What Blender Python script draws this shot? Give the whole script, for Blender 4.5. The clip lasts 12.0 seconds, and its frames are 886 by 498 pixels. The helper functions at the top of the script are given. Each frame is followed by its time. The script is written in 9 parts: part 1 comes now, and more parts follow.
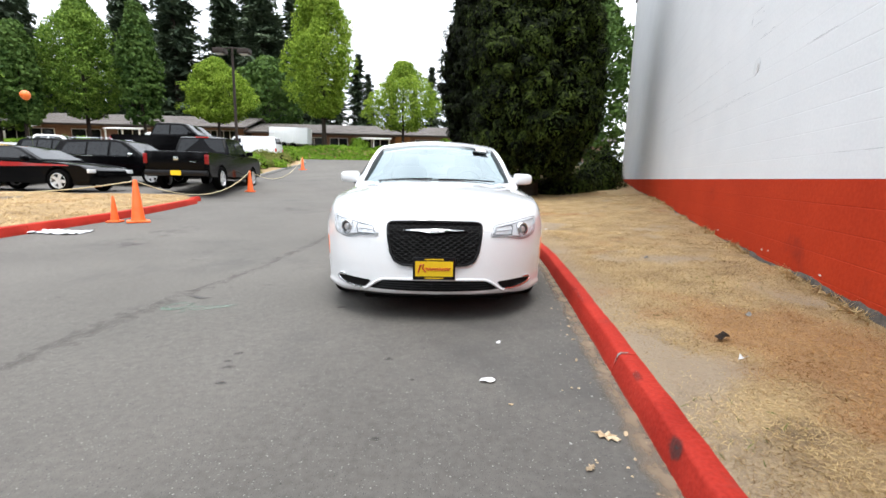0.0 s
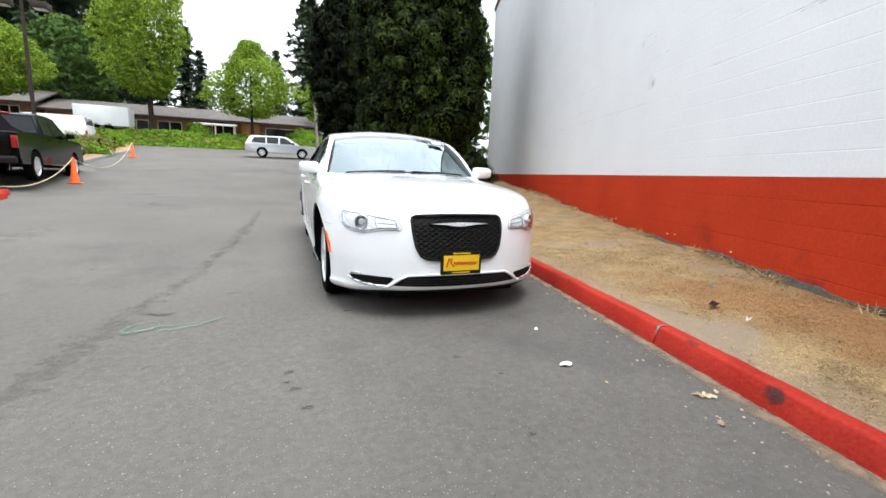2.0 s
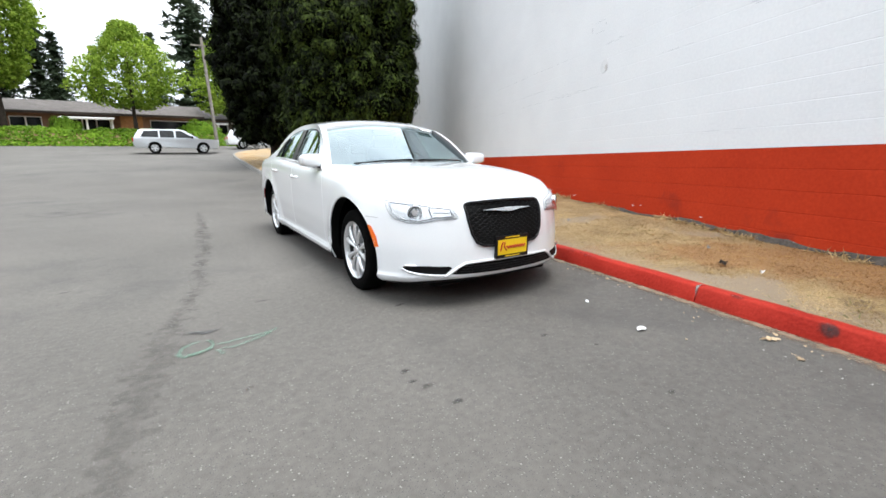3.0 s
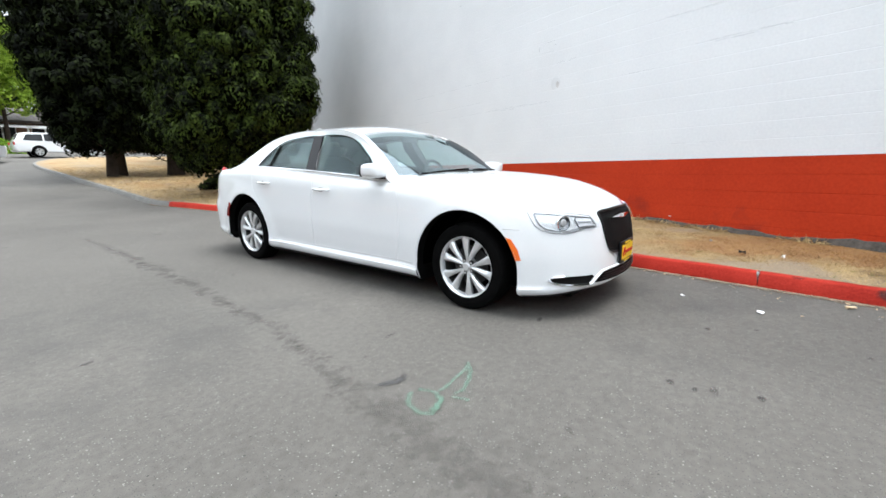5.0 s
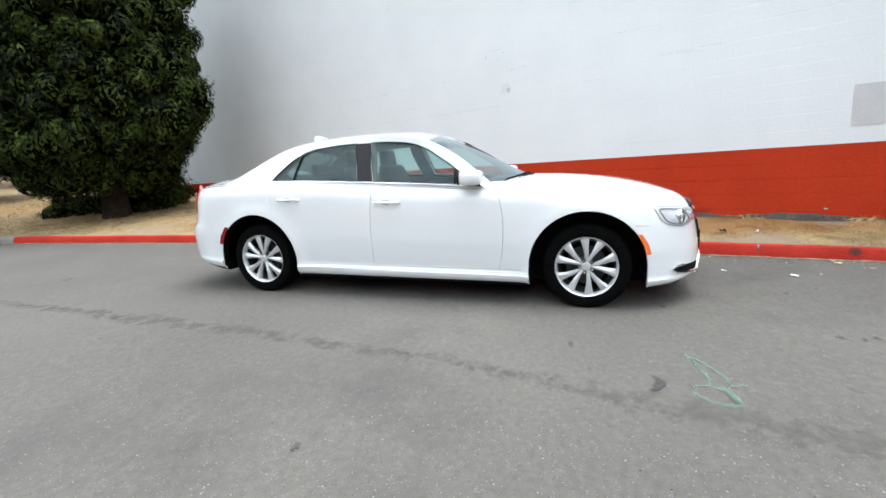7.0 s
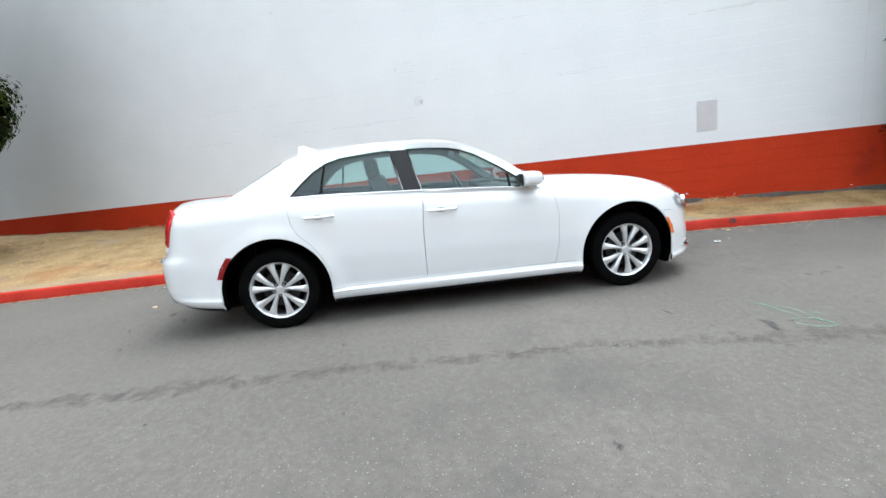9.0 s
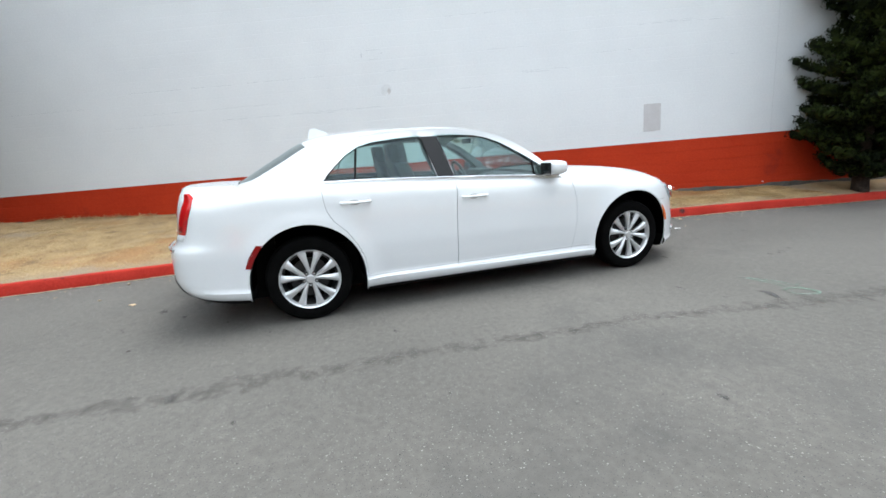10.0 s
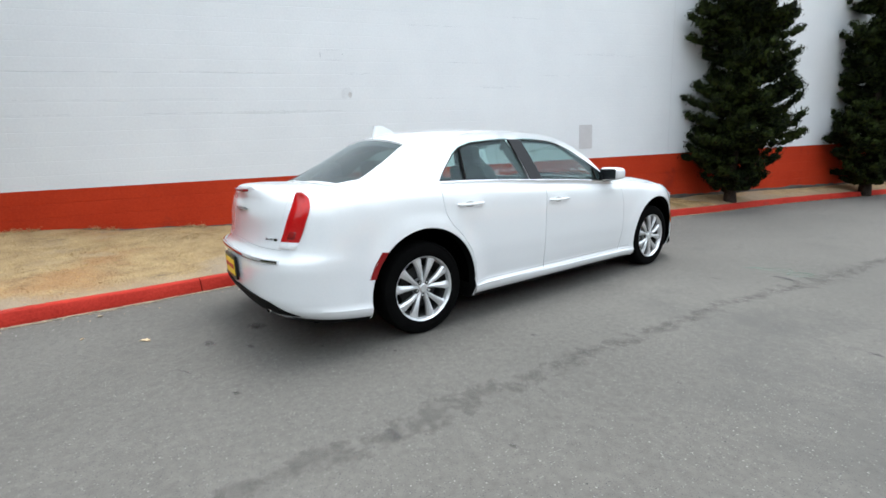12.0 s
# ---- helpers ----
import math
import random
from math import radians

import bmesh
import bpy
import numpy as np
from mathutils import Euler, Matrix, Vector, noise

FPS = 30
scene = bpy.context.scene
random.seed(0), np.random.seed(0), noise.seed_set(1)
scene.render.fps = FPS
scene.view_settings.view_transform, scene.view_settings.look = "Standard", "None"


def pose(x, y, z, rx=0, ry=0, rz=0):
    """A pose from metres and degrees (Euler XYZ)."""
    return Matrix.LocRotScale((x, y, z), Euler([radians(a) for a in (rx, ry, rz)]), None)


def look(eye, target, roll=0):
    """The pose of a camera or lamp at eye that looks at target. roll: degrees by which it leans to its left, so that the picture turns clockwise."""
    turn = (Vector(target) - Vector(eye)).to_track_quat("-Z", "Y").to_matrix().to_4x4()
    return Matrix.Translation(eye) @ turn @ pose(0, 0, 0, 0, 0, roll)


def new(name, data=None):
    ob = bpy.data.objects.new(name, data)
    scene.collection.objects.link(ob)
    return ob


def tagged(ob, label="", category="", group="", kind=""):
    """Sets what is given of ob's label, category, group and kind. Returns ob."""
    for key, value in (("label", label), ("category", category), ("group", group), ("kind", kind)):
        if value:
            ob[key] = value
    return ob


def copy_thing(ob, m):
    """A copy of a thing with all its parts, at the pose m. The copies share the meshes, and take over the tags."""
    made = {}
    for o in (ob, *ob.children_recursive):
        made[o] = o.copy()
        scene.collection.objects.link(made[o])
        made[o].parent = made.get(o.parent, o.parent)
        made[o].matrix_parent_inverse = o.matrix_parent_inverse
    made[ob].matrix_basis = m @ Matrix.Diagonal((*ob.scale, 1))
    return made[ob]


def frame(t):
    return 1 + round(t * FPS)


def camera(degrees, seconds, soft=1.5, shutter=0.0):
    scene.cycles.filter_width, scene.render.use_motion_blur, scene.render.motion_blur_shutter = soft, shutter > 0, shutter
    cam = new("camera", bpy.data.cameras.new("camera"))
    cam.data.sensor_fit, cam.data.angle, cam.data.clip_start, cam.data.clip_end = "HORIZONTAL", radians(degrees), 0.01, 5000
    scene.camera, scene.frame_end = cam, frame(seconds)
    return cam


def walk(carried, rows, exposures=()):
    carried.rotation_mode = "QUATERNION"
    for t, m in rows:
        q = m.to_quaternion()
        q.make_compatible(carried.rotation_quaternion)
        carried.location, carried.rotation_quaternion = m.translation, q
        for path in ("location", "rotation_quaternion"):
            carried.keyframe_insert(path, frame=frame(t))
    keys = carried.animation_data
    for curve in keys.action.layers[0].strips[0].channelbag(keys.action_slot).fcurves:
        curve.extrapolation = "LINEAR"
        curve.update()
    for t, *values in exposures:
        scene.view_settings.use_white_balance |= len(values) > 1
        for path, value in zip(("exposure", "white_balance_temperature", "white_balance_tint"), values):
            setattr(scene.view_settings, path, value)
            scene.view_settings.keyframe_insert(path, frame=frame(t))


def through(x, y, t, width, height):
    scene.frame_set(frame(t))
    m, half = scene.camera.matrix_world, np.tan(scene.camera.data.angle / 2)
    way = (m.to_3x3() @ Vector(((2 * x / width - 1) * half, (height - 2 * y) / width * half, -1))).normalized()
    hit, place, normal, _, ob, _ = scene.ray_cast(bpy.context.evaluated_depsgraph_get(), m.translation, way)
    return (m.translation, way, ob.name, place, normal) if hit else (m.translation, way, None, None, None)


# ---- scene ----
cam = camera(90.9, 12.0, soft=1.6, shutter=0.0)
PATH = [
    (0, (-0.005, -4.107, 1.106), (0.020, -2.135, 0.776), 1.32),
    (0.5, (-0.050, -4.101, 1.074), (0.040, -2.137, 0.712), 1.70),
    (1, (-0.329, -4.118, 1.059), (-0.059, -2.169, 0.697), 1.93),
    (1.5, (-0.770, -4.054, 1.087), (-0.206, -2.168, 0.734), -0.23),
    (2, (-1.245, -3.842, 1.063), (-0.563, -1.993, 0.724), 2.22),
    (2.5, (-1.729, -3.675, 1.045), (-0.867, -1.903, 0.704), 1.71),
    (2.7, (-1.912, -3.579, 1.049), (-0.980, -1.848, 0.682), 0.76),
    (4.3, (-3.138, -2.444, 1.077), (-1.749, -1.054, 0.704), -2.12),
    (4.5, (-3.257, -2.277, 1.092), (-1.836, -0.919, 0.723), -1.39),
    (5, (-3.604, -1.863, 1.088), (-2.047, -0.662, 0.724), -1.01),
    (5.5, (-3.847, -1.395, 1.100), (-2.246, -0.273, 0.676), -2.79),
    (6, (-4.072, -0.952, 1.123), (-2.367, 0.037, 0.788), -1.45),
    (6.5, (-4.271, -0.489, 1.134), (-2.476, 0.318, 0.774), -2.41),
    (7, (-4.407, 0.001, 1.172), (-2.541, 0.621, 0.806), -3.66),
    (8.8, (-4.605, 1.805, 1.258), (-2.643, 1.705, 0.881), -6.40),
    (9, (-4.580, 1.997, 1.253), (-2.623, 1.810, 0.885), -6.39),
    (9.5, (-4.507, 2.478, 1.272), (-2.573, 2.114, 0.917), -5.04),
    (10, (-4.440, 2.982, 1.287), (-2.568, 2.422, 0.857), -4.89),
    (10.5, (-4.242, 3.446, 1.287), (-2.410, 2.779, 0.842), -3.41),
    (11, (-4.047, 3.908, 1.274), (-2.299, 3.040, 0.838), -3.21),
    (11.5, (-3.779, 4.320, 1.279), (-2.101, 3.331, 0.824), -4.78),
    (12, (-3.466, 4.680, 1.302), (-1.874, 3.540, 0.898), -3.03),
]
walk(cam, [(t, look(eye, target, roll)) for t, eye, target, roll in PATH],
     exposures=[(0.0, 1.20, 6500, 10), (2.5, 1.20, 6450, 9), (5.0, 1.20, 6350, 7.5), (7.0, 1.20, 6300, 6.5), (9.0, 1.20, 6250, 6), (10.0, 1.04, 6200, 5.5), (12.0, 1.02, 6200, 5.5)])

# ---- light: a bright, thinly overcast noon ----
SUN_EL, SUN_AZ = radians(72), radians(165)
world = bpy.data.worlds.new("overcast_sky")
scene.world = world
world.use_nodes = True
wn, wl = world.node_tree.nodes, world.node_tree.links
wn.clear()
w_out, w_bg = wn.new("ShaderNodeOutputWorld"), wn.new("ShaderNodeBackground")
sky = wn.new("ShaderNodeTexSky")
sky.sky_type = "NISHITA"
sky.sun_disc = False
sky.sun_elevation, sky.sun_rotation = SUN_EL, SUN_AZ
sky.air_density, sky.dust_density, sky.ozone_density = 1.0, 2.0, 1.0
w_geo, w_map, w_cloud, w_ramp, w_mix = (wn.new("ShaderNodeTexCoord"), wn.new("ShaderNodeMapping"), wn.new("ShaderNodeTexNoise"),
                                        wn.new("ShaderNodeValToRGB"), wn.new("ShaderNodeMix"))
w_map.inputs["Scale"].default_value = (1.6, 1.6, 4.0)
w_cloud.inputs["Scale"].default_value, w_cloud.inputs["Detail"].default_value = 1.5, 6.0
w_ramp.color_ramp.elements[0].position, w_ramp.color_ramp.elements[0].color = 0.32, (5.2, 5.6, 6.2, 1)
w_ramp.color_ramp.elements[1].position, w_ramp.color_ramp.elements[1].color = 0.62, (8.8, 9.15, 9.5, 1)
w_mix.data_type = "RGBA"
w_mix.inputs[0].default_value = 0.88
wl.new(w_geo.outputs["Generated"], w_map.inputs[0])
wl.new(w_map.outputs[0], w_cloud.inputs["Vector"])
wl.new(w_cloud.outputs["Fac"], w_ramp.inputs[0])
wl.new(sky.outputs[0], w_mix.inputs[6])
wl.new(w_ramp.outputs[0], w_mix.inputs[7])
wl.new(w_mix.outputs[2], w_bg.inputs["Color"])
# an overcast sky grows brighter from the horizon to the zenith
w_sep, w_up, w_str = wn.new("ShaderNodeSeparateXYZ"), wn.new("ShaderNodeMapRange"), wn.new("ShaderNodeMath")
wl.new(w_geo.outputs["Generated"], w_sep.inputs[0])
wl.new(w_sep.outputs[2], w_up.inputs[0])
w_up.inputs[3].default_value, w_up.inputs[4].default_value = 0.105, 0.190
w_str.operation = "MULTIPLY"
w_str.inputs[1].default_value = 1.0
wl.new(w_up.outputs[0], w_str.inputs[0])
wl.new(w_str.outputs[0], w_bg.inputs["Strength"])
wl.new(w_bg.outputs[0], w_out.inputs[0])

sun_data = bpy.data.lights.new("sun", "SUN")
sun_data.energy, sun_data.angle, sun_data.color = 1.5, radians(32), (1.0, 0.99, 0.97)
sun = new("sun", sun_data)
sun.matrix_world = look((0, 0, 30), (-math.sin(SUN_AZ) * 10, -math.cos(SUN_AZ) * 10, 30 - 10 * math.tan(SUN_EL)))


# ---- materials ----
def surface(name, dark, light, rough=0.6, metal=0.0, scale=6.0, fine=80.0, bump=0.0, bump_scale=None, coat=0.0, spec=0.5,
            stain=None, stain_scale=0.6, stain_at=0.55, vary=0.0, sheen=0.0, trans=0.0, normal_dist=0.01):
    """A procedural material: two scales of colour variation, optional stains, bump, and variation from piece to piece."""
    m = bpy.data.materials.new(name)
    m.use_nodes = True
    nt = m.node_tree
    n, l = nt.nodes, nt.links
    b = n["Principled BSDF"]
    co = n.new("ShaderNodeTexCoord")
    big, small = n.new("ShaderNodeTexNoise"), n.new("ShaderNodeTexNoise")
    big.inputs["Scale"].default_value, big.inputs["Detail"].default_value = scale, 5.0
    small.inputs["Scale"].default_value, small.inputs["Detail"].default_value = fine, 3.0
    for t in (big, small):
        l.new(co.outputs["Object"], t.inputs["Vector"])
    add = n.new("ShaderNodeMath")
    add.operation = "MULTIPLY_ADD"
    add.inputs[1].default_value, add.inputs[2].default_value = 0.5, 0.0
    l.new(small.outputs["Fac"], add.inputs[0])
    half = n.new("ShaderNodeMath")
    half.operation = "MULTIPLY_ADD"
    half.inputs[1].default_value = 0.5
    l.new(big.outputs["Fac"], half.inputs[0])
    l.new(add.outputs[0], half.inputs[2])
    ramp = n.new("ShaderNodeValToRGB")
    ramp.color_ramp.elements[0].position, ramp.color_ramp.elements[1].position = 0.34, 0.66
    ramp.color_ramp.elements[0].color, ramp.color_ramp.elements[1].color = (*dark, 1), (*light, 1)
    l.new(half.outputs[0], ramp.inputs[0])
    colour = ramp.outputs[0]
    if stain:
        sn, sr, mix = n.new("ShaderNodeTexNoise"), n.new("ShaderNodeValToRGB"), n.new("ShaderNodeMix")
        sn.inputs["Scale"].default_value, sn.inputs["Detail"].default_value, sn.inputs["Roughness"].default_value = stain_scale, 8.0, 0.65
        l.new(co.outputs["Object"], sn.inputs["Vector"])
        sr.color_ramp.elements[0].position, sr.color_ramp.elements[1].position = stain_at, stain_at + 0.12
        l.new(sn.outputs["Fac"], sr.inputs[0])
        mix.data_type = "RGBA"
        l.new(sr.outputs[0], mix.inputs[0])
        l.new(colour, mix.inputs[6])
        mix.inputs[7].default_value = (*stain, 1)
        colour = mix.outputs[2]
    if vary:
        info, hsv, mr = n.new("ShaderNodeObjectInfo"), n.new("ShaderNodeHueSaturation"), n.new("ShaderNodeMapRange")
        mr.inputs[3].default_value, mr.inputs[4].default_value = 1 - vary, 1 + vary
        l.new(info.outputs["Random"], mr.inputs[0])
        l.new(mr.outputs[0], hsv.inputs["Value"])
        l.new(colour, hsv.inputs["Color"])
        colour = hsv.outputs[0]
    l.new(colour, b.inputs["Base Color"])
    b.inputs["Roughness"].default_value, b.inputs["Metallic"].default_value = rough, metal
    b.inputs["Specular IOR Level"].default_value = spec
    b.inputs["Coat Weight"].default_value, b.inputs["Coat Roughness"].default_value = coat, 0.04
    b.inputs["Sheen Weight"].default_value = sheen
    if bump:
        bn = n.new("ShaderNodeBump")
        bn.inputs["Strength"].default_value, bn.inputs["Distance"].default_value = bump, normal_dist
        src = small
        if bump_scale:
            src = n.new("ShaderNodeTexNoise")
            src.inputs["Scale"].default_value, src.inputs["Detail"].default_value = bump_scale, 4.0
            l.new(co.outputs["Object"], src.inputs["Vector"])
        l.new(src.outputs["Fac"], bn.inputs["Height"])
        l.new(bn.outputs[0], b.inputs["Normal"])
    return m


def glass(name, tint, gloss=(0.95, 0.97, 1.0), low=0.08, power=4.0, rough=0.0):
    """A thin pane: tinted see-through, with a reflection that grows towards grazing."""
    m = bpy.data.materials.new(name)
    m.use_nodes = True
    n, l = m.node_tree.nodes, m.node_tree.links
    n.clear()
    out, mix, tr, gl, lw, pw, ad = (n.new("ShaderNodeOutputMaterial"), n.new("ShaderNodeMixShader"), n.new("ShaderNodeBsdfTransparent"),
                                    n.new("ShaderNodeBsdfGlossy"), n.new("ShaderNodeLayerWeight"), n.new("ShaderNodeMath"), n.new("ShaderNodeMath"))
    tr.inputs[0].default_value = (*tint, 1)
    gl.inputs["Color"].default_value = (*gloss, 1)
    gl.inputs["Roughness"].default_value = rough
    lw.inputs["Blend"].default_value = 0.5
    pw.operation, ad.operation = "POWER", "MULTIPLY_ADD"
    pw.inputs[1].default_value = power
    ad.inputs[1].default_value, ad.inputs[2].default_value = 1 - low, low
    l.new(lw.outputs["Facing"], pw.inputs[0])
    l.new(pw.outputs[0], ad.inputs[0])
    l.new(ad.outputs[0], mix.inputs[0])
    l.new(tr.outputs[0], mix.inputs[1])
    l.new(gl.outputs[0], mix.inputs[2])
    l.new(mix.outputs[0], out.inputs[0])
    return m


def leafy(name, dark, light, scale=0.8, through=0.25, rough=0.6, each=0.45, lo=0.2, hi=0.8):
    """Leaves: colour varies from clump to clump and from leaf to leaf, with a little light through them."""
    m = bpy.data.materials.new(name)
    m.use_nodes = True
    n, l = m.node_tree.nodes, m.node_tree.links
    b, out = n["Principled BSDF"], n["Material Output"]
    co, noi, geo, add, ramp = (n.new("ShaderNodeTexCoord"), n.new("ShaderNodeTexNoise"), n.new("ShaderNodeNewGeometry"),
                               n.new("ShaderNodeMath"), n.new("ShaderNodeValToRGB"))
    noi.inputs["Scale"].default_value, noi.inputs["Detail"].default_value = scale, 3.0
    l.new(co.outputs["Object"], noi.inputs["Vector"])
    add.operation = "MULTIPLY_ADD"
    add.inputs[1].default_value = each
    l.new(geo.outputs["Random Per Island"], add.inputs[0])
    sub = n.new("ShaderNodeMath")
    sub.operation = "SUBTRACT"
    sub.inputs[1].default_value = each / 2
    l.new(noi.outputs["Fac"], sub.inputs[0])
    l.new(sub.outputs[0], add.inputs[2])
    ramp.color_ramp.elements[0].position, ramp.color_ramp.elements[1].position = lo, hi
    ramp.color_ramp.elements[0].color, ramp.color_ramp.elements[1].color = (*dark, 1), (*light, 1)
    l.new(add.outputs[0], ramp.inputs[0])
    l.new(ramp.outputs[0], b.inputs["Base Color"])
    b.inputs["Roughness"].default_value = rough
    b.inputs["Specular IOR Level"].default_value = 0.08
    tl, mix = n.new("ShaderNodeBsdfTranslucent"), n.new("ShaderNodeMixShader")
    l.new(ramp.outputs[0], tl.inputs[0])
    mix.inputs[0].default_value = through
    l.new(b.outputs[0], mix.inputs[1])
    l.new(tl.outputs[0], mix.inputs[2])
    l.new(mix.outputs[0], out.inputs[0])
    return m


